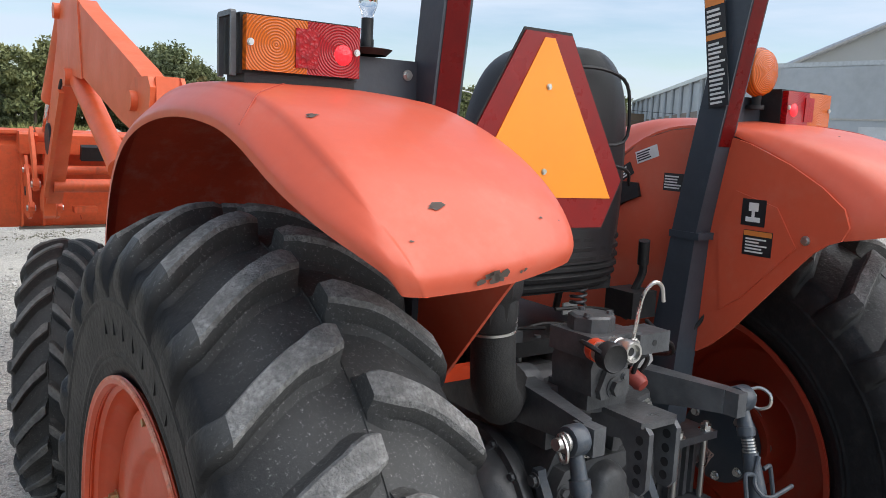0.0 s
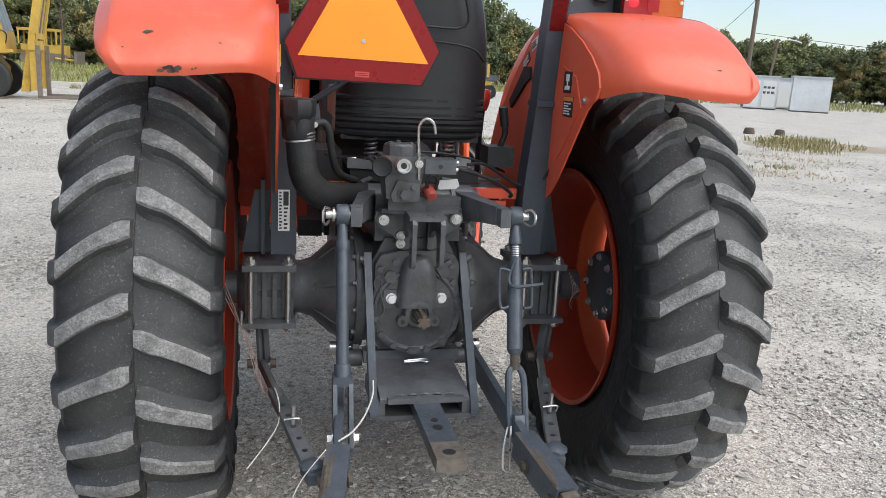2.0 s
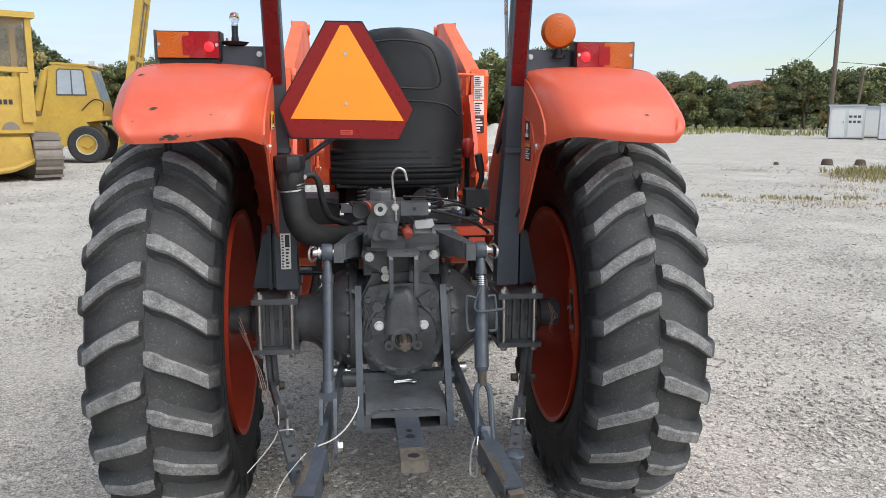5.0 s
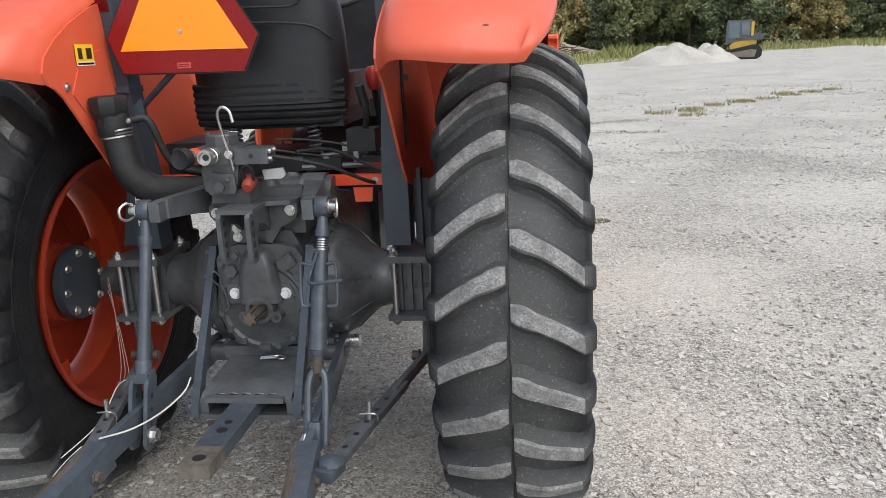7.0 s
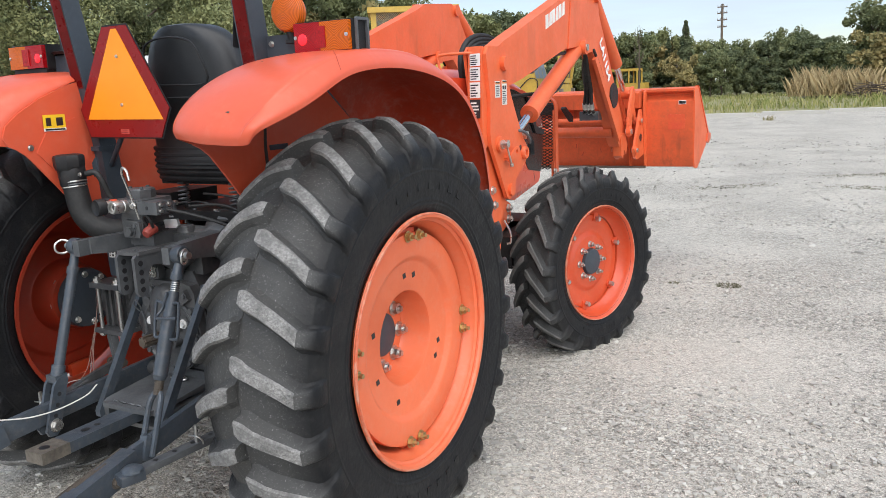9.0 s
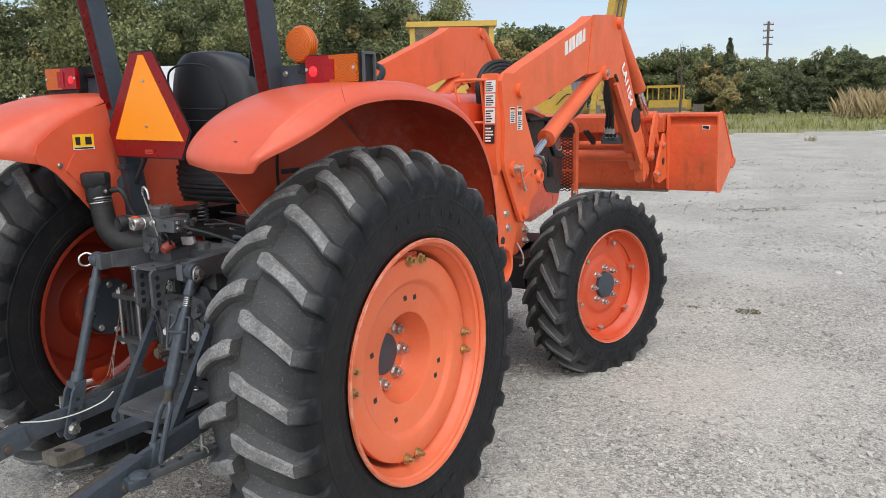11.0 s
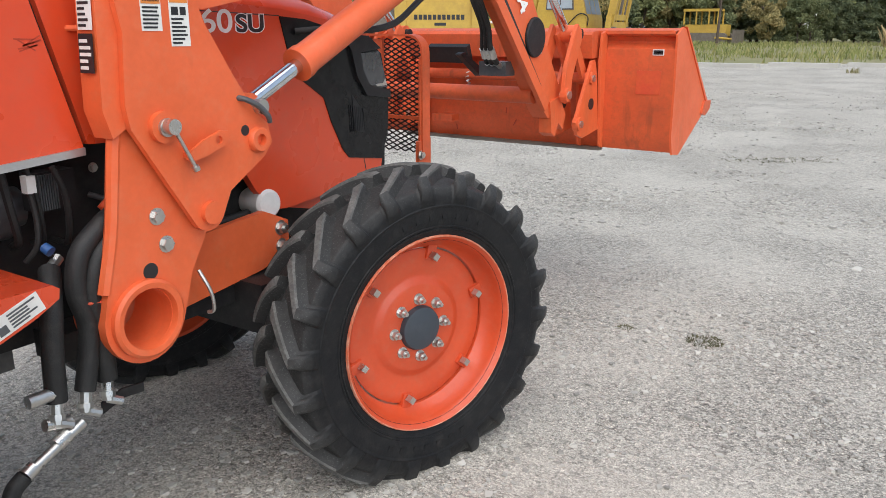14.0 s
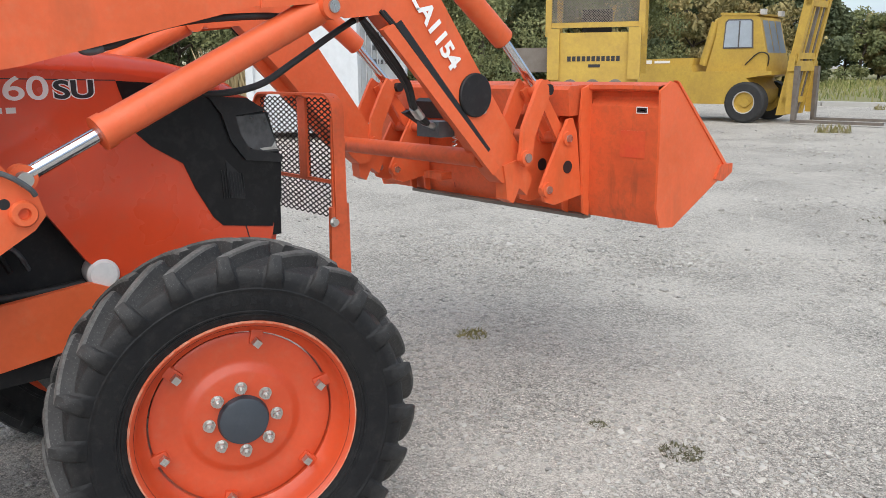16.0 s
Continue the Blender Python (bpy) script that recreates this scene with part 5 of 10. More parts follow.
rod(bm, (0.246, -0.370, 0.898), (0.245, -0.384, 0.860), 0.0125, 16)
rod(bm, (0.245, -0.382, 0.866), (0.240, -0.415, 0.765), 0.0165, 18, 0.0225)
rod(bm, (0.240, -0.415, 0.765), (0.236, -0.462, 0.622), 0.0225, 18)
rod(bm, (0.236, -0.462, 0.622), (0.236, -0.466, 0.608), 0.0225, 18, 0.017)
rr = part("lift_rod", bm, LINK, tractor, "blue-grey adjustable lift rod with crank loop")
for k in range(6):
    part("thread", rods(((0.2462, -0.3715 - k * 0.0021, 0.894 - k * 0.006), (0.2461, -0.3725 - k * 0.0021, 0.8908 - k * 0.006), 0.0142)), ZINC, rr)
for k in range(7):
    part("thread", rods(((0.236, -0.4665 - k * 0.0017, 0.606 - k * 0.005), (0.236, -0.4675 - k * 0.0017, 0.6032 - k * 0.005), 0.0150)), RUST, rr)
part("screw", rods(((0.236, -0.465, 0.612), (0.236, -0.480, 0.566), 0.0128)), RUST, rr)
part("fork", tube([(0.213, -0.545, 0.395), (0.213, -0.50, 0.525), (0.219, -0.482, 0.562), (0.236, -0.476, 0.574), (0.253, -0.482, 0.562), (0.259, -0.50, 0.525), (0.259, -0.545, 0.395)], 0.0095, 8, 5), LINK, rr)
part("fork_plate", slab((0.236, -0.530, 0.455), (0.236, -0.552, 0.385), 0.030, 0.040), LINK, rr)
part("crank_loop", tube([(0.262, -0.405, 0.835), (0.279, -0.405, 0.838), (0.286, -0.407, 0.828), (0.288, -0.425, 0.742), (0.280, -0.430, 0.730), (0.262, -0.432, 0.730)], 0.0048, 8, 4), LINK, rr)
part("crank_loop", tube([(0.224, -0.408, 0.832), (0.202, -0.408, 0.838), (0.193, -0.410, 0.828), (0.194, -0.428, 0.745), (0.203, -0.432, 0.730), (0.222, -0.430, 0.735)], 0.0048, 8, 4), LINK, rr)
part("crank_handle", tube([(0.240, -0.405, 0.868), (0.222, -0.412, 0.820), (0.219, -0.432, 0.800), (0.232, -0.446, 0.796), (0.27, -0.446, 0.799), (0.310, -0.444, 0.803)], 0.0048, 8, 5), LINK, rr)
part("linch_clip", tube([(0.205, -0.545, 0.425), (0.188, -0.575, 0.385), (0.183, -0.590, 0.335), (0.192, -0.598, 0.322), (0.202, -0.590, 0.330), (0.206, -0.572, 0.395), (0.212, -0.550, 0.43)], 0.0032, 6, 5), ZINC, rr)

# top-link bracket: a flat head, wings down to the case, two drilled ears
tb = part("top_link_bracket", plate([(-0.128, -0.155), (0.128, -0.155), (0.130, -0.19), (0.115, -0.212), (0.050, -0.230), (0.052, -0.335), (0.034, -0.345), (-0.034, -0.345), (-0.052, -0.335), (-0.050, -0.230), (-0.115, -0.212), (-0.130, -0.19)], 0.956, 0.968, "z", 0.004), CAST, tractor, "dark cast top link bracket with drilled ears")
for sx in (-1, 1):
    bolt_x, bolt_z = (-0.106, 0.933) if sx < 0 else (0.111, 0.938)
    part("wing", plate([(sx * 0.128, 0.958), (sx * 0.030, 0.958), (sx * 0.028, 0.845), (sx * 0.046, 0.842), (sx * 0.076, 0.885), (sx * 0.122, 0.912), (sx * 0.133, 0.935)], -0.196, -0.168, "y", 0.006), CAST, tb)
    part("bolt_boss", rods(((bolt_x, -0.165, bolt_z), (bolt_x, -0.204, bolt_z), 0.021), n=20), CAST, tb)
    bolt(tb, (bolt_x, -0.204, bolt_z), (0, -1, 0), 0.0115, 0.010, 0.006)
    xc = sx * 0.040
    ear_pts = [(-0.185, 0.960), (-0.340, 0.960), (-0.352, 0.948), (-0.352, 0.836), (-0.340, 0.820), (-0.318, 0.820), (-0.306, 0.834), (-0.298, 0.896), (-0.280, 0.918), (-0.235, 0.908), (-0.185, 0.872)]
    ear = part("ear", plate(ear_pts, xc - 0.0065, xc + 0.0065, "x"), GREY, tb)
    for z in (0.930, 0.900, 0.871, 0.843):
        part("hole", rods(((xc - 0.0072, -0.329, z), (xc + 0.0072, -0.329, z), 0.0095), n=16), BLACKINK, tb)
for z in (0.886, 0.861):
    part("bolt_boss", rods(((-0.053, -0.16, z), (-0.053, -0.196, z), 0.016), n=16), CAST, tb)
    bolt(tb, (-0.053, -0.196, z), (0, -1, 0), 0.0105, 0.010, 0.007)

# orange cross plates below the seat
for _x0, _x1, _z0 in ((-0.335, -0.135, 0.968), (0.085, 0.302, 0.956)):
    cp = part("cross_plate", bbox((_x0, 0.245, _z0), (_x1, 0.262, 0.999), 0.003), ORANGE, tractor, "narrow orange cross plate")
    for _k in (0.2, 0.85):
        bolt(cp, (_x0 + (_x1 - _x0) * _k, 0.245, 0.985), (0, -1, 0), 0.006, 0.004, 0, GREY)

# hydraulic valve block, couplers and filler pipe
vb = part("valve_block", bbox((-0.124, -0.262, 1.080), (0.010, -0.140, 1.126), 0.005), CAST, tractor, "grey hydraulic valve block with couplers")
part("valve_body", plate([(-0.108, 1.004), (-0.018, 1.004), (-0.010, 1.050), (-0.004, 1.084), (-0.106, 1.084), (-0.114, 1.060)], -0.252, -0.140, "y", 0.010), CAST, vb)
part("body_flange", plate([(-0.092, 0.998), (-0.020, 0.998), (-0.014, 1.012), (-0.018, 1.052), (-0.080, 1.058), (-0.098, 1.016)], -0.264, -0.250, "y", 0.004), CAST, vb)
part("valve_foot", bbox((-0.100, -0.235, 0.968), (0.012, -0.12, 1.008), 0.008), CAST, vb)
part("valve_end", bbox((-0.004, -0.274, 1.080), (0.086, -0.205, 1.122), 0.004), GREY, vb)
part("port", rods(((0.040, -0.2735, 1.102), (0.040, -0.2748, 1.102), 0.0065), n=12), BLACKINK, vb)
for dy_, dz_ in ((-0.258, 1.092), (-0.222, 1.092), (-0.258, 1.112), (-0.222, 1.112)):
    bolt(vb, (0.086, dy_, dz_), (1, 0, 0), 0.006, 0.006, 0, ZINC)
bm = bmesh.new()
lathe(bm, [(0.0, 0.032), (0.042, 0.032), (0.047, 0.027), (0.048, 0.0)], (-0.067, -0.198, 1.126), (0, 0, 1), 8)
cap = part("valve_cap", bm, CAST, vb)
for dx_, dy_ in ((-0.030, -0.018), (0.028, -0.022), (0.0, 0.03)):
    bolt(vb, (-0.067 + dx_, -0.198 + dy_, 1.156), (0, 0, 1), 0.007, 0.006, 0, GREY)
bolt(vb, (-0.058, -0.264, 1.020), (0, -1, 0), 0.016, 0.012, 0, CAST)
bolt(vb, (-0.034, -0.264, 1.040), (0, -1, 0), 0.006, 0.005, 0, GREY)
bm = bmesh.new()
lathe(bm, [(0.0, 0.0), (0.021, 0.0), (0.021, 0.018), (0.0185, 0.020), (0.0185, 0.028), (0.0225, 0.030), (0.0225, 0.052), (0.020, 0.058), (0.0155, 0.058), (0.0145, 0.048), (0.0, 0.046)], (-0.068, -0.262, 1.105), (-0.07, -1, 0.02), 28)
part("coupler", bm, ZINC, vb, "bare zinc hydraulic coupler")
part("coupler_bore", rods(((-0.0715, -0.3095, 1.106), (-0.0716, -0.311, 1.106), 0.0085), n=16), BLACKINK, vb)
part("coupler", rods(((-0.118, -0.255, 1.105), (-0.132, -0.318, 1.105), 0.020), n=24), ZINC, vb, "hydraulic coupler with orange ring")
part("orange_ring", rods(((-0.1195, -0.262, 1.105), (-0.1235, -0.280, 1.105), 0.0225), n=24), ORANGE, vb)
bm = bmesh.new()
lathe(bm, [(0.022, -0.03), (0.027, -0.026), (0.0285, 0.0), (0.026, 0.004), (0.022, 0.001), (0.0, 0.0)], (-0.134, -0.328, 1.105), (-0.2, -1, 0.0), 30)
part("dust_cap", bm, BLACK, vb, "black rubber dust cap")
part("cap_strap", tube([(-0.152, -0.318, 1.112), (-0.165, -0.29, 1.125), (-0.150, -0.255, 1.122), (-0.122, -0.245, 1.112)], 0.005, 6, 5), BLACK, vb)
part("hook_rod", tube([(-0.018, -0.258, 1.062), (-0.022, -0.272, 1.120), (-0.030, -0.288, 1.185), (-0.030, -0.298, 1.218), (-0.014, -0.306, 1.236), (0.006, -0.308, 1.226), (0.014, -0.308, 1.196)], 0.0042, 8, 6), ZINC, vb, "bent zinc wire hook")
bolt(vb, (-0.022, -0.272, 1.108), (0, -1, 0), 0.009, 0.008)
part("knob_stem", rods(((0.022, -0.20, 1.040), (0.020, -0.245, 1.036), 0.008), n=12), BLACK, vb)
bm = bmesh.new()
lathe(bm, [(0.0, 0.042), (0.013, 0.040), (0.018, 0.030), (0.017, 0.006), (0.021, 0.0), (0.0, 0.0)], (0.016, -0.236, 1.030), (0.1, -1, -0.45), 16)
part("red_knob", bm, mat("dull_red_plastic", (0.30, 0.05, 0.035), 0.5), vb, "dull red plastic knob")
part("latch_loop", tube([(0.010, -0.25, 1.030), (0.006, -0.262, 1.062), (0.022, -0.268, 1.078), (0.036, -0.262, 1.062), (0.032, -0.25, 1.034)], 0.005, 8, 5), BLACK, vb)
part("control_link", plate([(0.045, 1.055), (0.105, 1.060), (0.112, 1.040), (0.10, 1.030), (0.05, 1.028)], -0.215, -0.205, "y", 0.002), ALU, vb)
part("cable", tube([(0.088, -0.235, 1.095), (0.16, -0.20, 1.075), (0.24, -0.16, 1.045), (0.31, -0.10, 1.000), (0.33, 0.02, 0.97)], 0.0055, 8, 6), HOSE, tractor, "black control cable")
part("cable", tube([(0.14, -0.19, 1.10), (0.22, -0.10, 1.09), (0.36, -0.05, 1.02), (0.43, -0.10, 1.08), (0.437, -0.13, 1.28), (0.43, -0.10, 1.46)], 0.005, 8, 6), HOSE, tractor, "black lamp cable along the post")
for pts in (((0.02, 0.0, 1.115), (0.12, 0.0, 1.11), (0.24, 0.03, 1.085), (0.33, 0.06, 1.05)), ((-0.10, 0.02, 1.06), (-0.02, 0.0, 1.085), (0.10, 0.02, 1.065), (0.22, 0.05, 1.045)), ((-0.30, 0.08, 1.10), (-0.20, 0.03, 1.085), (-0.13, -0.02, 1.09), (-0.08, -0.08, 1.10)), ((0.13, -0.10, 1.00), (0.20, -0.06, 0.97), (0.27, 0.0, 0.945), (0.30, 0.08, 0.90))):
    part("thin_cable", tube(pts, 0.0042, 6, 5), HOSE, tractor, "thin black cable")
for x, z in ((-0.19, 1.085), (-0.155, 1.065), (-0.125, 1.080), (0.085, 1.050), (0.125, 1.045), (0.165, 1.050)):
    part("linkage_nut", rods(((x, -0.01, z), (x + 0.018, -0.01, z), 0.009), n=6), ZINC if x < 0 else GREY, tractor)
part("link_plate", plate([(-0.20, 1.095), (-0.10, 1.082), (-0.10, 1.058), (-0.20, 1.062)], -0.03, -0.02, "y", 0.002), GREY, tractor)

pipe = part("filler_pipe", tube([(-0.358, -0.238, 1.245), (-0.350, -0.236, 1.15), (-0.335, -0.225, 1.06), (-0.29, -0.19, 1.005), (-0.22, -0.12, 0.985), (-0.14, -0.05, 0.975)], 0.039, 20, 6, (0.039, 0.046)), HOSE, tractor, "black rubber filler pipe with screw cap")
bm = bmesh.new()
lathe(bm, [(0.0, 0.052), (0.034, 0.054), (0.049, 0.050), (0.0525, 0.042), (0.0515, 0.014), (0.048, 0.002), (0.043, -0.004), (0.041, -0.03), (0.038, -0.05)], (-0.360, -0.242, 1.222), (-0.02, 0.0, 1), 8)
bevel(bm, 0.003, 1, 30)
part("screw_cap", bm, BLACK, pipe, "black octagonal screw cap")
bm = bmesh.new()
lathe(bm, [(0.041, -0.05), (0.044, -0.045), (0.045, 0.010), (0.042, 0.018)], (-0.357, -0.238, 1.215), (-0.02, 0.0, 1), 28)
part("pipe_neck", bm, BLACK, pipe)
for z in (1.160, 1.168, 1.178):
    part("hose_clamp", rods(((-0.3525, -0.237, z), (-0.353, -0.237, z + 0.0045), 0.0432), n=28), ZINC if z != 1.168 else GREY, pipe)
part("vent_hose", tube([(-0.315, -0.215, 1.205), (-0.285, -0.20, 1.208), (-0.268, -0.19, 1.180), (-0.258, -0.17, 1.12), (-0.235, -0.14, 1.06), (-0.18, -0.08, 1.03)], 0.011, 10, 6), HOSE, pipe)
bolt(pipe, (-0.312, -0.24, 1.205), (0, -1, 0), 0.006, 0.006)
part("vent_bracket", plate([(-0.318, 1.19), (-0.292, 1.205), (-0.298, 1.262), (-0.322, 1.240)], -0.18, -0.174, "y", 0.001), ROPS, pipe)

# platform and cross rail in orange
rail = part("platform_rail", bbox((-0.385, 0.000, 0.984), (-0.10, 0.020, 1.014), 0.003), ORANGE, tractor, "orange cross rail")
rail2 = part("platform_rail", bbox((0.115, -0.040, 0.976), (0.345, -0.020, 1.008), 0.003), ORANGE, tractor, "orange cross rail")
for x in (0.18, 0.325):
    bolt(rail2, (x, -0.040, 0.990), (0, -1, 0), 0.007, 0.005)
part("rail_tab", plate([(0.255, 0.968), (0.315, 0.968), (0.310, 0.925), (0.26, 0.925)], -0.034, -0.026, "y"), ORANGE, rail2)
part("battery_box", bbox((-0.36, 0.06, 1.005), (-0.21, 0.30, 1.105), 0.012), BLACK, tractor, "black plastic box under the seat")
part("link_rod", rods(((-0.10, 0.0, 1.04), (0.20, 0.05, 1.06), 0.007), ((0.10, -0.02, 1.03), (0.30, 0.02, 1.03), 0.009), ((-0.16, -0.05, 1.02), (-0.05, 0.06, 1.05), 0.008), n=8), GREY, tractor, "dark linkage rods")
part("sticker_plate", bbox((0.185, 0.145, 1.02), (0.235, 0.150, 1.085), 0.001), FILTERWHITE, tractor, "white printed plate")
for k in range(6):
    part("link_bolt", rods(((-0.08 + 0.05 * k, 0.0, 1.005 + 0.012 * (k % 3)), (-0.08 + 0.05 * k, 0.0, 1.05 + 0.01 * (k % 2)), 0.006 + 0.002 * (k % 2)), n=8), ZINC if k % 3 == 0 else GREY, tractor)
red_knob = part("gear_lever", tube([(0.30, 0.30, 1.00), (0.29, 0.26, 1.14), (0.285, 0.22, 1.245)], 0.010, 8, 4), BLACK, tractor, "black gear lever with red knob")
bm = bmesh.new()
lathe(bm, [(0.0, 0.075), (0.018, 0.072), (0.027, 0.055), (0.022, 0.02), (0.014, 0.0)], (0.285, 0.22, 1.240), (0, 0, 1), 18)
part("knob", bm, mat("red_plastic_knob", (0.42, 0.03, 0.02), 0.4), red_knob, "red plastic knob")
part("platform", bbox((-0.405, 0.55, 0.88), (0.405, 0.98, 0.905), 0.004), BLACK, tractor, "black rubber-matted foot platform")
part("seat_support", bbox((-0.30, 0.135, 0.93), (0.34, 0.52, 0.985), 0.01), BLACK, tractor)
part("console_lever", tube([(0.285, 0.02, 1.10), (0.295, 0.01, 1.14), (0.305, 0.0, 1.18), (0.300, -0.005, 1.215)], 0.010, 8, 5), BLACK, tractor, "black control lever")
part("lever_knob", rods(((0.302, -0.002, 1.205), (0.290, -0.012, 1.265), 0.014)), BLACK, tractor)
part("lever_bracket", bbox((0.245, -0.03, 1.075), (0.33, 0.06, 1.14), 0.012), BLACK, tractor)
part("lever_slot", plate([(0.14, 1.395), (0.20, 1.395), (0.35, 1.275), (0.33, 1.25), (0.18, 1.34), (0.13, 1.36)], 0.418, 0.427, "x", 0.002), BLACK, tractor)

# drawbar, its plate and braces
dp = part("drawbar_plate", plate([(-0.165, 0.472), (-0.165, 0.486), (-0.385, 0.466), (-0.402, 0.456), (-0.402, 0.444), (-0.385, 0.452)], -0.128, 0.130, "x", 0.003), GREY, tractor, "worn grey drawbar plate")
part("lower_plate", bbox((-0.140, -0.402, 0.392), (0.142, -0.14, 0.406), 0.003), GREY, dp)
part("front_lip", bbox((-0.108, -0.418, 0.448), (0.112, -0.398, 0.464), 0.004), GREY, dp)
for sx in (-1, 1):
    part("spacer", bbox((sx * 0.128 - 0.016, -0.395, 0.406), (sx * 0.128 + 0.016, -0.18, 0.450), 0.003), GREY, dp)
    part("brace", plate([(-0.172, 0.812), (-0.168, 0.828), (-0.150, 0.828), (-0.148, 0.812), (-0.375, 0.425), (-0.390, 0.405), (-0.412, 0.405), (-0.414, 0.425)], sx * 0.146 - 0.011, sx * 0.146 + 0.011, "x", 0.002), LINK, dp, "flat steel brace")
    bolt(dp, (sx * 0.157, -0.160, 0.805), (sx, 0, 0), 0.012, 0.009, 0, GREY)
    bolt(dp, (sx * 0.157, -0.392, 0.424), (sx, 0, 0), 0.012, 0.010, 0, GREY)
    part("side_boss", rods(((sx * 0.15, -0.12, 0.478), (sx * 0.205, -0.12, 0.478), 0.026), n=20), CAST, dp)
    bolt(dp, (sx * 0.205, -0.12, 0.478), (sx, 0, 0), 0.016, 0.012, 0, GREY)
part("clip_pin", tube([(-0.026, -0.185, 0.488), (0.010, -0.186, 0.491), (0.030, -0.184, 0.492), (0.044, -0.190, 0.492), (0.052, -0.199, 0.491), (0.040, -0.206, 0.491), (0.024, -0.199, 0.492), (0.0, -0.197, 0.490), (-0.026, -0.196, 0.488)], 0.0034, 6, 5), ZINC, dp, "zinc hairpin clip")
rw_ = random.Random(14)
for k in range(5):
    x = -0.085 + k * 0.037
    part("weld_bead", tube([(x, -0.392, 0.464), (x + 0.012, -0.396, 0.468 + rw_.uniform(-0.001, 0.001)), (x + 0.024, -0.392, 0.464)], 0.0032, 6, 3), GREY, dp)
bm = bmesh.new()
box(bm, (-0.036, -0.745, 0.414), (0.040, -0.10, 0.448))
bevel(bm, 0.005)
db = part("drawbar", bm, LINK, tractor, "flat grey drawbar with rusty end and pin holes")
BARETIP = mat("worn_bare_steel_tip", (0.19, 0.165, 0.135), 0.55, metal=0.4, second=(0.075, 0.066, 0.058), amount=1.0, scale=26, fine_amount=0.3, bump=0.2)
part("drawbar_tip", bbox((-0.0365, -0.748, 0.4135), (0.0405, -0.655, 0.4490), 0.006), BARETIP, db, "worn yellow-brown drawbar tip")
for y, rx, ry in ((-0.712, 0.017, 0.015), (-0.572, 0.014, 0.014), (-0.528, 0.010, 0.010)):
    bm = bmesh.new()
    lathe(bm, [(0.0, 0.0006), (1.0, 0.0006), (1.0, 0.0)], (0, 0, 0), (0, 0, 1), 20)
    bmesh.ops.transform(bm, matrix=Matrix.Translation((0.002, y, 0.4490)) @ Matrix.Diagonal((rx, ry, 1, 1)), verts=bm.verts)
    part("pin_hole", bm, BLACKINK, db)

# lower links with telescopic ends, stabilisers
for sx, A, B_, S_, E in ((-1, Vector((-0.205, -0.05, 0.485)), Vector((-0.268, -0.67, 0.432)), Vector((-0.300, -0.865, 0.388)), Vector((-0.322, -0.955, 0.357))),
                         (1, Vector((0.200, -0.05, 0.490)), Vector((0.232, -0.60, 0.405)), Vector((0.264, -0.845, 0.372)), Vector((0.290, -0.955, 0.338)))):
    link = part("lower_link", slab(A, B_ + (S_ - B_) * 0.1, 0.022, 0.070), LINK, tractor, "blue-grey lower hitch link with rusty ball end")
    # open square sleeve
    m_ = facing((B_ + S_) / 2, (S_ - B_), (0, 0, 1))
    L = (S_ - B_).length / 2
    bm = bmesh.new()
    for lo, hi in (((-L, 0.030, -0.029), (L, 0.037, 0.029)), ((-L, -0.037, -0.029), (L, -0.030, 0.029)), ((-L, -0.030, -0.029), (L, 0.030, -0.022)), ((-L, -0.030, 0.022), (L, 0.030, 0.029))):
        box(bm, lo, hi, m=m_)
    part("link_sleeve", bm, LINK, link)
    bm = bmesh.new()
    for k in range(3):
        box(bm, (L - 0.17 + 0.022 * k + 0.012 * (k % 2), 0.0371, 0.006 + 0.007 * k), (L - 0.05 + 0.02 * k, 0.0375, 0.014 + 0.007 * k), m=m_)
    box(bm, (-L, 0.0371, 0.022), (L, 0.0375, 0.0285), m=m_)
    part("worn_edge", bm, RUST, link, "rust where the paint has worn off")
    d = (E - S_).normalized()
    part("link_slide", slab(S_ - (S_ - B_) * 0.25, E - d * 0.02, 0.026, 0.044, 0.003), RUST if sx > 0 else LINK, link)
    part("stop_clip", slab(S_ - d * 0.004, S_ + d * 0.018, 0.044, 0.060, 0.003), RUST, link)
    bm = bmesh.new()
    lathe(bm, [(0.022, -0.013), (0.040, -0.013), (0.043, -0.008), (0.043, 0.008), (0.040, 0.013), (0.022, 0.013)], E, (1, 0.12 * sx, 0), 28, closed=True)
    part("ball_end", bm, LINK, link)
    bm = bmesh.new()
    lathe(bm, [(0.012, -0.022), (0.017, -0.018), (0.0225, -0.008), (0.0225, 0.008), (0.017, 0.018), (0.012, 0.022)], E, (1, 0.12 * sx, 0), 20, closed=True)
    part("ball", bm, RUST, link)
    for k in (0.35, 0.92):
        c_ = B_.lerp(S_, k)
        bolt(link, c_ + Vector((-sx * 0.0295, 0, -0.012)), (-sx, 0, 0), 0.014, 0.010, 0.0, RUST)
        bolt(link, c_ + Vector((sx * 0.0295, 0, -0.012)), (sx, 0, 0), 0.014, 0.010, 0.0, RUST)
    part("link_pivot", rods(((sx * 0.15, -0.05, 0.488), (sx * 0.245, -0.05, 0.488), 0.020)), ZINC, link)
    part("link_bracket", plate([(-0.12, 0.45), (0.04, 0.44), (0.06, 0.60), (-0.06, 0.60)], sx * 0.165 - 0.01, sx * 0.165 + 0.01), CAST, link)
    # stabiliser: strap from the axle, pin, perforated bar out to the link
    P0, P1 = Vector((sx * 0.462, -0.085, 0.578)), Vector((sx * 0.455, -0.075, 0.450))
    P2 = Vector((0.304, -0.655, 0.398)) if sx > 0 else Vector((-0.330, -0.665, 0.395))
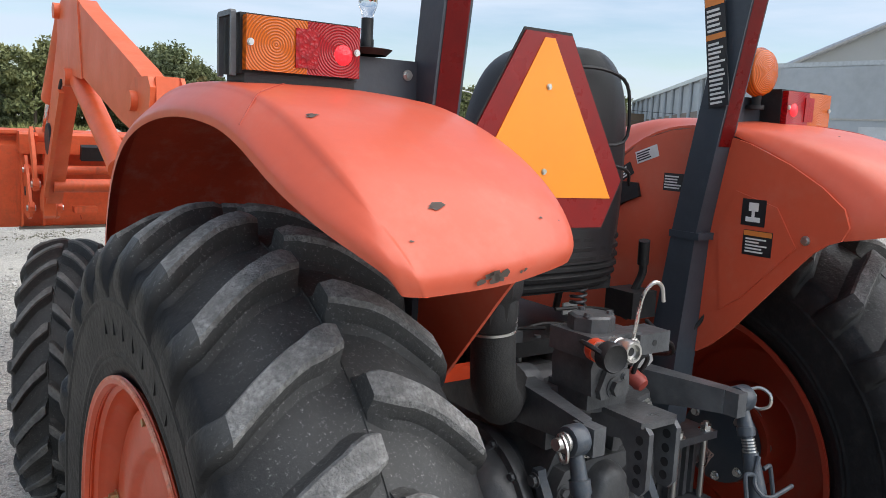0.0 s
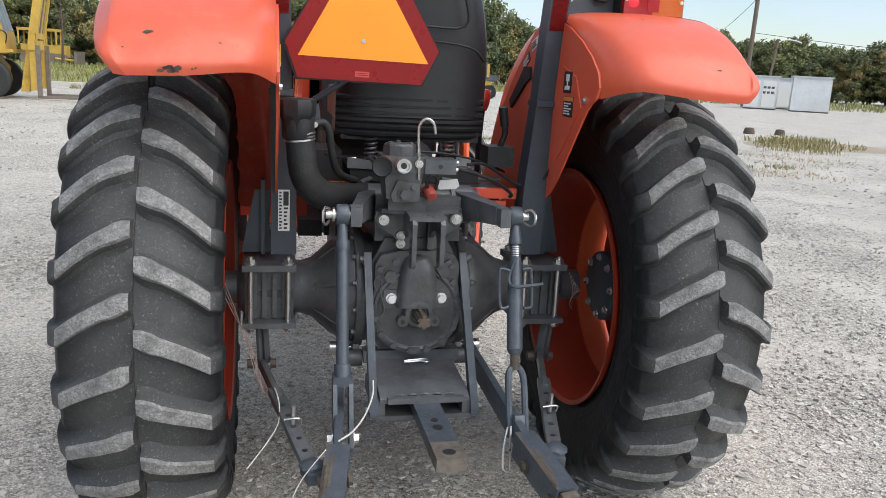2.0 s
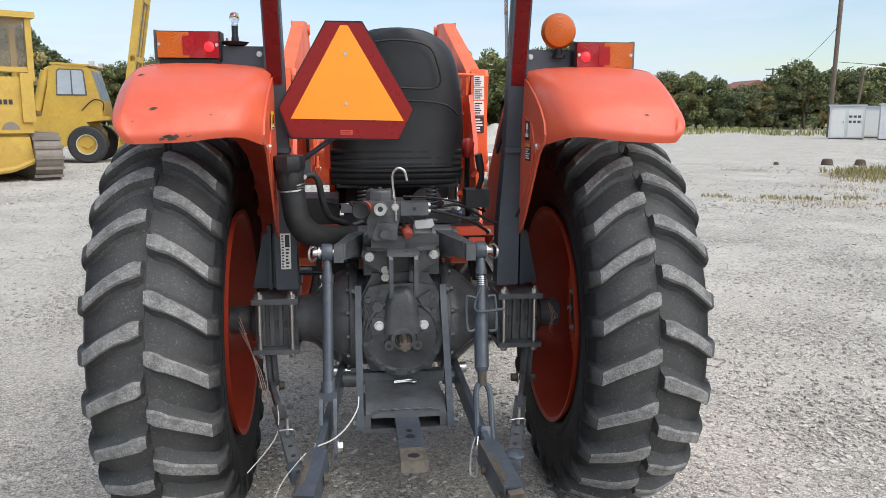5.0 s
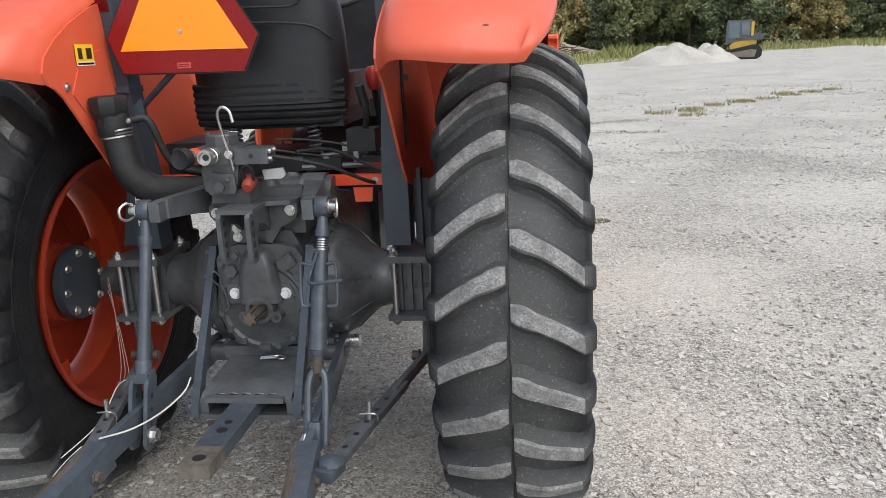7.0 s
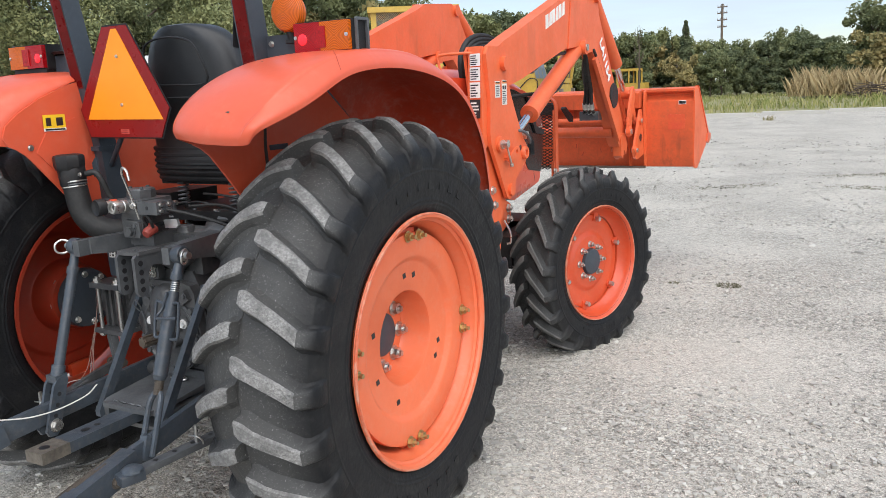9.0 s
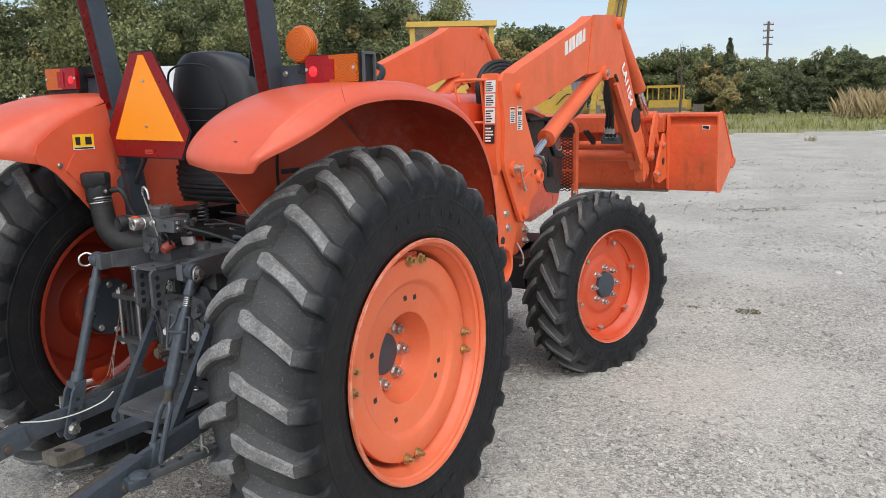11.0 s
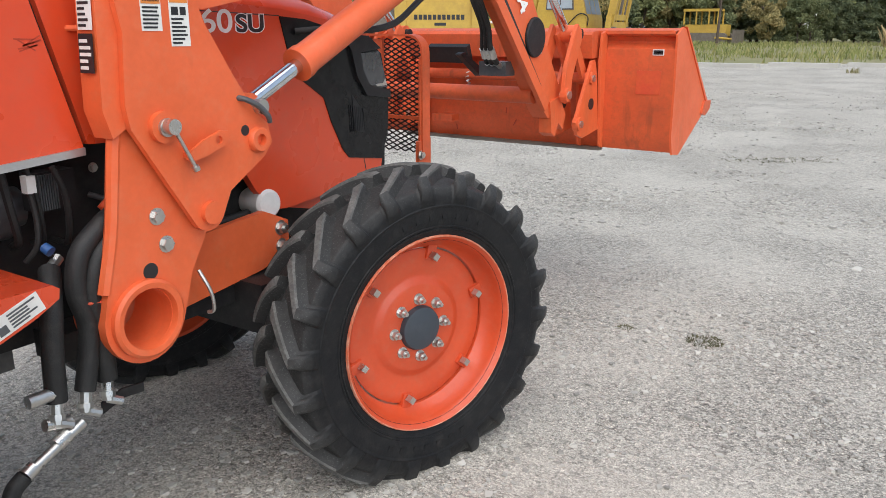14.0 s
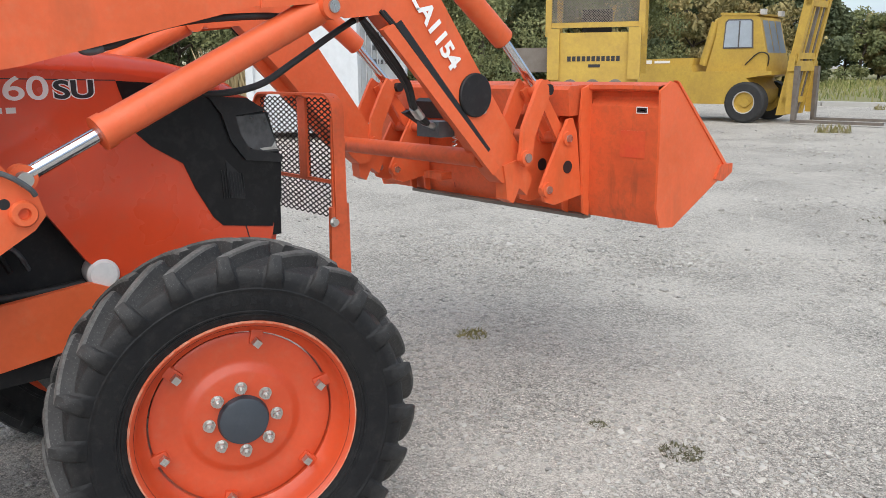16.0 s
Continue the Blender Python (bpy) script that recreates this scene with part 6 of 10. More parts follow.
    st_ = part("stabiliser", slab(P0, P1 + (P1 - P0) * 0.12, 0.012, 0.030), GREY, tractor, "dark stabiliser bar with adjusting holes")
    part("strap", slab(P0 + Vector((0.018, 0, 0)), P1 + Vector((0.018, 0, 0)), 0.006, 0.026), GREY, st_)
    Pm = P1.lerp(P2, 0.40)
    part("eye_bar", slab(P1, Pm, 0.018, 0.036), GREY, st_)
    part("channel", slab(P1.lerp(P2, 0.30), P2, 0.040, 0.022), GREY, st_)
    bolt(st_, P1 + Vector((0.026, 0, 0)), (1, 0, 0), 0.015, 0.016, 0.0, RUST)
    bolt(st_, P1 - Vector((0.020, 0, 0)), (-1, 0, 0), 0.015, 0.022, 0.0, RUST)
    for k in range(6):
        q = P1.lerp(P2, 0.38 + 0.10 * k) + Vector((0, 0, 0.0115))
        part("hole", rods((q, q + Vector((0, 0, 0.001)), 0.0075), n=12), BLACKINK, st_)
    Pk = P1.lerp(P2, 0.66) + Vector((0, 0, 0.012))
    part("locking_pin", rods((Pk + Vector((0, 0, -0.035)), Pk + Vector((0.004, 0, 0.052)), 0.006), n=10), ZINC, st_)
    part("safety_clip", tube([Pk + Vector((-0.022, -0.006, 0.016)), Pk + Vector((0.016, -0.010, 0.020)), Pk + Vector((0.024, 0.002, 0.004)), Pk + Vector((0.012, 0.012, -0.03)), Pk + Vector((-0.004, 0.010, -0.055)), Pk + Vector((-0.010, 0.0, -0.02))], 0.0026, 6, 4), ZINC, st_)
    part("link_foot", slab(P2 + Vector((0, 0.03, -0.004)), P2 + Vector((-sx * 0.018, -0.040, -0.004)), 0.062, 0.030), LINK, st_)
    bm = bmesh.new()
    lathe(bm, [(0.0, 0.016), (0.016, 0.016), (0.032, 0.006), (0.034, 0.0)], P2 + Vector((0, 0, 0.012)), (0, 0, 1), 8)
    part("pivot_head", bm, LINK, st_)
part("tie_wire", tube([(-0.150, -0.40, 0.515), (-0.155, -0.44, 0.490), (-0.185, -0.52, 0.468), (-0.225, -0.60, 0.462), (-0.268, -0.675, 0.474)], 0.0024, 6, 6), WIRE, tractor, "white tie wire")
part("tie_wire", tube([(-0.300, -0.70, 0.466), (-0.330, -0.72, 0.44), (-0.365, -0.74, 0.40), (-0.400, -0.77, 0.335), (-0.44, -0.80, 0.27)], 0.0014, 5, 6), WIRE, tractor, "white tie wire")
part("tie_wire", tube([(-0.425, -0.15, 0.41), (-0.415, -0.30, 0.455), (-0.405, -0.38, 0.44), (-0.41, -0.42, 0.405), (-0.44, -0.46, 0.37), (-0.49, -0.52, 0.33)], 0.0018, 5, 6), WIRE, tractor, "white tie wire")
for k in range(3):
    part("twine", tube([(-0.565, -0.04 - 0.006 * k, 0.70 - 0.02 * k), (-0.53, -0.09, 0.62 - 0.01 * k), (-0.495 + 0.006 * k, -0.15, 0.53), (-0.47 + 0.01 * k, -0.20, 0.46 - 0.02 * k), (-0.44, -0.28, 0.42 + 0.012 * k)], 0.0012, 5, 5), mat("frayed_pink_twine", (0.36, 0.24, 0.20), 0.9, bump=0) if k == 0 else bpy.data.materials["frayed_pink_twine"], tractor, "frayed baler twine round the axle")
for k in range(5):
    part("twine", tube([(0.552 + 0.008 * k, -0.035, 0.73 - 0.012 * k), (0.560 + 0.006 * k, -0.062, 0.672), (0.556 + 0.004 * k, -0.050, 0.625 + 0.01 * k), (0.575, -0.03, 0.60 + 0.012 * k)], 0.0012, 5, 5), bpy.data.materials["frayed_pink_twine"], tractor, "frayed baler twine round the axle")


# ---- hood, cowl and engine bay ----
HX = 0.292
LAMPGLASS = mat("smoked_lamp_glass", (0.055, 0.058, 0.065), 0.06, second=(0.012, 0.012, 0.014), amount=0.9, scale=14, bump=0.0, coat=0.8)
hood_side = [(1.10, 1.14), (1.55, 1.20), (1.70, 1.185), (1.80, 1.08), (1.90, 0.92), (1.97, 0.845), (2.03, 0.838), (2.50, 0.873), (2.535, 0.90), (2.56, 1.02), (2.565, 1.18), (2.53, 1.31), (2.47, 1.385), (2.30, 1.432), (2.05, 1.468), (1.70, 1.49), (1.10, 1.495)]


def hood():
    bm = bmesh.new()
    ys = [1.00, 1.25, 1.50, 1.75, 2.0, 2.2, 2.35, 2.45, 2.52, 2.56]
    top = [1.555, 1.560, 1.560, 1.555, 1.540, 1.515, 1.480, 1.440, 1.385, 1.31]
    low = [1.40, 1.40, 1.40, 1.40, 1.40, 1.40, 1.37, 1.33, 1.27, 1.20]
    wid = [0.285, 0.288, 0.290, 0.290, 0.288, 0.282, 0.270, 0.255, 0.225, 0.17]
    rings = []
    for y, t, l, w in zip(ys, top, low, wid):
        ring = []
        for k in range(17):
            a = math.pi * k / 16
            c, s = math.cos(a), math.sin(a)
            ring.append(bm.verts.new((w * math.copysign(abs(c) ** 0.42, c) if abs(c) > 1e-6 else 0.0, y, l + (t - l) * abs(s) ** 0.62)))
        rings.append(ring)
    for a, b in zip(rings, rings[1:]):
        for i in range(16):
            bm.faces.new((a[i], a[i + 1], b[i + 1], b[i]))
    bm.faces.new(rings[-1])
    bm.faces.new(rings[0][::-1])
    return part("hood", bm, ORANGE, tractor, "glossy orange hood with black side grille", 50)


hd = hood()
for sx in (1, -1):
    sp = part("side_panel", plate(hood_side, sx * (HX - 0.03), sx * HX, "x", 0.010), ORANGE, hd, "glossy orange hood side")
    black = [(2.040, 1.446), (2.045, 1.425), (2.085, 1.289), (2.13, 1.245), (2.228, 1.184), (2.262, 1.10), (2.318, 0.998), (2.35, 0.965), (2.537, 0.938), (2.575, 1.03), (2.585, 1.153), (2.545, 1.32), (2.478, 1.372), (2.323, 1.400), (2.152, 1.438)]
    gr = part("side_grille", plate(black, sx * (HX - 0.001), sx * (HX + 0.004), "x", 0.002), GLOSSBLACK, hd, "dusty gloss black grille panel")
    # lamp surround, swept round the lamp
    brow = [(2.323, 1.393), (2.459, 1.384), (2.530, 1.340), (2.415, 1.328), (2.430, 1.26), (2.462, 1.215), (2.582, 1.188), (2.582, 1.160), (2.444, 1.178), (2.393, 1.246), (2.366, 1.334)]
    part("lamp_surround", plate(brow, sx * (HX + 0.001), sx * (HX + 0.016), "x", 0.006), BLACK, gr, "matt black lamp surround")
    bm = bmesh.new()
    prism(bm, [(2.418, 1.324), (2.528, 1.330), (2.575, 1.200), (2.505, 1.199), (2.462, 1.220), (2.434, 1.26)], sx * (HX + 0.001), sx * (HX + 0.008), "x")
    bevel(bm, 0.004)
    part("head_lamp", bm, LAMPGLASS, gr, "clear head lamp with chrome reflector")
    part("reflector", plate([(2.512, 1.206), (2.570, 1.207), (2.560, 1.232), (2.548, 1.216), (2.500, 1.214)], sx * (HX + 0.006), sx * (HX + 0.0095), "x", 0.001), ZINC, gr, "silver lamp reflector edge")
    # pressed mesh window
    part("mesh_window", plate([(2.372, 1.185), (2.425, 1.13), (2.437, 1.045), (2.385, 1.055)], sx * (HX + 0.003), sx * (HX + 0.006), "x", 0.001), BLACK, gr, "fine dark mesh window")
    for k in range(9):
        y = 2.36 + 0.0095 * k
        part("grille_bar", rods(((sx * (HX + 0.006), y, 1.055), (sx * (HX + 0.006), y - 0.004, 1.15 - 0.002 * k), 0.0016), n=5), BLACK, gr)
    part("seam", plate([(2.433, 0.955), (2.437, 0.955), (2.453, 0.885), (2.449, 0.885)], sx * (HX - 0.001), sx * (HX + 0.0008), "x", 0.0), BLACKINK, sp)
    part("seam", plate([(1.60, 1.462), (2.04, 1.449), (2.04, 1.446), (1.60, 1.459)], sx * (HX - 0.001), sx * (HX + 0.0008), "x", 0.0), BLACKINK, sp)
    # model lettering in white bars and figures
    rgt = (0, sx, 0)
    text_mesh("model_number", "5660", 0.092, facing((sx * (HX + 0.0005), 1.728, 1.426), rgt, (0, 0, 1)), LETTER, sp, bold=0.001, wide=1.36)
    text_mesh("letter_outline", "SU", 0.070, facing((sx * (HX + 0.0002), 1.920, 1.421), rgt, (0, 0, 1)), LETTER, sp, bold=0.0045, wide=1.4)
    text_mesh("model_letters", "SU", 0.070, facing((sx * (HX + 0.0005), 1.920, 1.421), rgt, (0, 0, 1)), BLACKINK, sp, bold=0.002, wide=1.4)
    bm = bmesh.new()
    for k in range(4):
        box(bm, (sx * HX - 0.0005, 1.63 + k * 0.035, 1.362), (sx * HX + 0.0012, 1.655 + k * 0.035, 1.378))
    part("print", bm, WHITE, sp)
    bm = bmesh.new()
    for k in range(6):
        y = 1.05 + k * 0.075
        prism(bm, [(y, 1.455), (y + 0.055, 1.455), (y + 0.055, 1.495), (y + 0.02, 1.495)], sx * HX, sx * (HX + 0.0012), "x")
    part("maker_mark", bm, BLACKINK, sp)
# nose
bm = bmesh.new()
prism(bm, [(-0.27, 0.90), (0.27, 0.90), (0.28, 1.18), (0.22, 1.33), (-0.22, 1.33), (-0.28, 1.18)], 2.50, 2.585, "y")
bevel(bm, 0.02, 3)
part("front_grille", bm, GLOSSBLACK, hd, "black front grille")
part("nose_lip", plate([(2.03, 0.838), (2.50, 0.873), (2.53, 0.93), (2.58, 0.93), (2.56, 0.86), (2.20, 0.80)], -0.26, 0.26, "x", 0.01), ORANGE, hd)
# cowl side panels below the dash
for sx in (1, -1):
    cw = part("cowl_panel", plate([(0.93, 1.112), (1.258, 1.138), (1.162, 1.50), (1.02, 1.50), (0.86, 1.30), (0.80, 1.16)], sx * 0.405, sx * 0.425, "x", 0.004), ORANGE, tractor, "orange cowl side panel")
    part("trim_strip", plate([(0.985, 1.104), (1.257, 1.124), (1.257, 1.142), (0.985, 1.122)], min(sx * 0.424, sx * 0.431), max(sx * 0.424, sx * 0.431), "x", 0.001), ALU, cw, "pale aluminium trim strip")
    part("cowl_panel", plate([(1.280, 1.145), (1.60, 1.13), (1.62, 1.49), (1.188, 1.50)], sx * 0.385, sx * 0.405, "x", 0.004), ORANGE, tractor, "orange cowl side panel")
    # added black strip stands in for the shade in the panel gap
    part("panel_seal", plate([(1.245, 1.135), (1.290, 1.14), (1.200, 1.50), (1.150, 1.50)], sx * 0.372, sx * 0.384, "x", 0.002), HOSE, tractor, "black strip filling the dark gap between the cowl panels")
    part("step", plate([(0.80, 0.755), (0.885, 0.770), (1.020, 0.822), (1.072, 0.850), (1.076, 0.872), (1.060, 0.884), (0.80, 0.880)], min(sx * 0.28, sx * 0.565), max(sx * 0.28, sx * 0.565), "x", 0.010), ORANGE, tractor, "orange step plate with sticker")
rng = random.Random(3)
decal(tractor, (0.5655, 0.962, 0.832), (0, 1, 0.40), (0, -0.40, 1), 0.150, 0.046, WHITE, text_lines(0.04, 0.62, 0.92, 0.40, 2, BLACKINK, rng) + text_lines(0.04, 0.10, 0.55, 0.22, 4, GREY, rng) + text_lines(0.50, 0.1, 0.9, 0.44, 5, GREY, rng) + [(0.30, 0.12, 0.14, 0.40, GREY)], "white printed safety sticker")
# scuff mark on the cowl
bm = bmesh.new()
for k in range(7):
    y, z = 1.150 + rng.uniform(-0.022, 0.022), 1.378 + rng.uniform(-0.012, 0.012)
    box(bm, (0.4252, y - 0.022, z - 0.0015), (0.4258, y + 0.022, z + 0.0015), m=Matrix.Translation((0, y, z)) @ Matrix.Rotation(rng.uniform(-0.6, 0.6), 4, "X") @ Matrix.Translation((0, -y, -z)))
part("scuff", bm, LINER, tractor)

# dash, steering wheel
part("dash", bbox((-0.22, 0.92, 1.10), (0.22, 1.10, 1.56), 0.05), BLACK, tractor, "black dashboard")
bm = bmesh.new()
c = Vector((0.0, 0.78, 1.60))
pts = [c + Vector((0.19 * math.cos(t), 0.17 * math.sin(t), -0.085 * math.sin(t) * -1)) for t in [2 * math.pi * i / 28 for i in range(29)]]
sweep(bm, pts, 0.014, 10, 0)
stw = part("steering_wheel", bm, BLACK, tractor, "black steering wheel")
part("column", rods(((0.0, 0.98, 1.40), (0.0, 0.79, 1.585), 0.022), ((0, 0.78, 1.575), (0, 0.78, 1.60), 0.05)), BLACK, stw)
for k in range(3):
    t = radians(90 + 120 * k)
    part("spoke", rods((c + Vector((0, 0, -0.005)), c + Vector((0.19 * math.cos(t), 0.17 * math.sin(t), 0.085 * math.sin(t))), 0.009)), BLACK, stw)

# engine bay and chassis
part("engine_block", bbox((-0.19, 1.05, 0.62), (0.19, 2.25, 1.12), 0.04), BLACK, tractor, "dirty black engine block")
part("chassis_rail", bbox((-0.17, 0.70, 0.56), (0.17, 1.15, 0.92), 0.03), CAST, tractor)
for sx in (1, -1):
    part("frame_rail", bbox((min(sx * 0.19, sx * 0.30), 1.20, 0.585), (max(sx * 0.19, sx * 0.30), 2.75, 0.66), 0.008), BLACK, tractor)
    fr = part("loader_frame", plate([(1.30, 0.80), (1.90, 0.855), (2.0, 0.81), (2.0, 0.71), (1.88, 0.67), (1.30, 0.60)], sx * 0.30, sx * 0.325, "x"), LOADER, tractor, "orange loader mounting frame")
    for z in (0.79, 0.73):
        bolt(fr, (sx * 0.325, 1.965, z), (sx, 0, 0), 0.018, 0.018, 0.008)
bm = bmesh.new()
lathe(bm, [(0.0, 0.075), (0.038, 0.073), (0.047, 0.062), (0.048, -0.03), (0.040, -0.05), (0.0, -0.05)], (0.235, 1.955, 0.865), (1, -0.15, 0.05), 32)
part("oil_filter", bm, FILTERWHITE, tractor, "white spin-on oil filter")
part("bracket_box", bbox((0.26, 1.185, 0.985), (0.325, 1.285, 1.080), 0.004), BLACK, tractor, "finned grey relay box")
for k in range(8):
    part("fin", bbox((0.325, 1.190 + 0.006 * k, 0.990), (0.333, 1.193 + 0.006 * k, 1.075), 0.0), GREY, tractor)
part("grey_strut", rods(((0.40, 1.050, 1.12), (0.40, 1.045, 1.00), 0.0095), ((0.40, 1.045, 1.00), (0.40, 1.03, 0.87), 0.0055)), GREY, tractor, "grey gas strut")
part("white_plug", bbox((0.350, 1.138, 1.045), (0.375, 1.160, 1.085), 0.003), FILTERWHITE, tractor, "white wiring plug")
part("wiring", tube([(0.362, 1.150, 1.045), (0.365, 1.155, 0.98), (0.362, 1.150, 0.92), (0.34, 1.13, 0.88)], 0.007, 8, 5), HOSE, tractor, "black wiring")
part("blue_plug", rods(((0.372, 1.160, 0.915), (0.390, 1.165, 0.905), 0.013), n=10), mat("blue_plug_plastic", (0.03, 0.10, 0.28), 0.4), tractor, "blue wiring plug")
for k in range(5):
    part("wiring", tube([(0.30 + 0.02 * k, 1.00 + 0.05 * k, 1.10), (0.31 + 0.015 * k, 0.99 + 0.06 * k, 1.02), (0.30 + 0.01 * k, 1.02 + 0.055 * k, 0.95 - 0.01 * k), (0.25, 1.05 + 0.05 * k, 0.90)], 0.006 + 0.002 * (k % 3), 7, 4), HOSE, tractor, "black wiring")
part("starter_motor", rods(((0.20, 0.98, 0.985), (0.20, 1.16, 0.985), 0.075), ((0.20, 1.16, 0.985), (0.20, 1.20, 0.985), 0.05), n=24), GREY, tractor, "dusty grey starter motor")
part("coil_hose", tube([(0.23, 1.60, 0.83), (0.26, 1.75, 0.835), (0.25, 1.90, 0.84)], 0.014, 10, 5), HOSE, tractor)
for k in range(7):
    y = 1.40 + 0.05 * k
    part("engine_pipe", tube([(0.19, y, 0.98 - 0.02 * (k % 3)), (0.23, y + 0.03, 0.96), (0.215, y + 0.06, 0.90)], 0.008, 6, 4), HOSE if k % 2 else GREY, tractor)
    bolt(tractor, (0.191, y + 0.02, 1.05 - 0.05 * (k % 2)), (1, 0, 0), 0.010, 0.008)
# front axle
part("axle_beam", bbox((-0.40, 1.78, 0.50), (0.42, 2.30, 0.66), 0.03), BLACK, tractor, "black front axle beam")
part("front_axle", bbox((-0.52, 2.06, 0.42), (0.58, 2.24, 0.54), 0.04), BLACK, tractor, "black cast front axle")
for sx in (-0.55, 0.60):
    part("knuckle", rods(((sx, 2.15, 0.36), (sx, 2.15, 0.62), 0.07), n=20), CAST, tractor)
part("steering_rod", rods(((-0.5, 1.98, 0.47), (0.55, 1.98, 0.47), 0.018)), GREY, tractor)
# loader hydraulic hoses by the step
sleeves = (((0.44, 1.295, 0.972), (0.455, 1.255, 0.958), (0.462, 1.190, 0.905), (0.462, 1.172, 0.82), (0.462, 1.190, 0.74), (0.462, 1.182, 0.66), (0.465, 1.160, 0.575)),
           ((0.45, 1.325, 0.968), (0.462, 1.275, 0.935), (0.468, 1.222, 0.875), (0.466, 1.205, 0.79), (0.462, 1.222, 0.70), (0.462, 1.222, 0.58)),
           ((0.38, 1.16, 0.86), (0.45, 1.115, 0.80), (0.46, 1.098, 0.70), (0.465, 1.088, 0.575)))
for k, pts in enumerate(sleeves):
    h = part("hydraulic_hose", tube(pts, 0.025, 12, 6), HOSE, tractor, "black fabric-sleeved hydraulic hose")
    e = Vector(pts[-1])
    part("fitting", rods((e, e + Vector((0.012, -0.012, -0.05)), 0.014), (e + Vector((0.012, -0.012, -0.045)), e + Vector((0.02, 0.02, -0.062)), 0.011), (e + Vector((0.008, -0.008, -0.028)), e + Vector((0.011, -0.011, -0.04)), 0.019), n=8), ZINC, h, "zinc hose fitting")
    part("upper_fitting", rods((Vector(pts[0]), Vector(pts[0]) + Vector((-0.012, 0.034, 0.022)), 0.013), n=8), ZINC, h, "zinc hose fitting")
part("hose_tie", rods(((0.480, 1.168, 0.790), (0.492, 1.236, 0.786), 0.004), n=6), RIM, tractor, "red cable tie")
part("coupling_pipe", rods(((0.47, 1.02, 0.60), (0.47, 1.10, 0.598), 0.016), ((0.48, 1.135, 0.505), (0.50, 0.985, 0.452), 0.013), ((0.48, 1.095, 0.492), (0.485, 1.06, 0.48), 0.019), ((0.495, 1.0, 0.458), (0.50, 0.975, 0.448), 0.018), ((0.47, 1.05, 0.53), (0.47, 1.11, 0.515), 0.015), n=10), ZINC, tractor, "zinc hydraulic couplings")
part("hose_cap", tube([(0.50, 0.975, 0.448), (0.50, 0.945, 0.425), (0.50, 0.93, 0.38)], 0.020, 10, 4), HOSE, tractor)
part("bracket_strap", plate([(1.21, 0.515), (1.27, 0.53), (1.33, 0.525), (1.33, 0.50), (1.27, 0.505), (1.21, 0.485)], 0.44, 0.447, "x"), BLACK, tractor)
part("red_fitting", rods(((0.40, 1.30, 1.0), (0.415, 1.32, 0.975), 0.014)), RIM, tractor)


# ---- front loader ----
def boss(parent, x0, x1, y, z, r, pin=0.02, material=None):
    part("boss", rods(((x0, y, z), (x1, y, z), r), n=24), material or LOADER, parent)
    part("pin", rods(((x0 - 0.008, y, z), (x1 + 0.008, y, z), pin), n=18), ZINC, parent)


XR, XL = 0.505, -0.505   # centre planes of the two booms


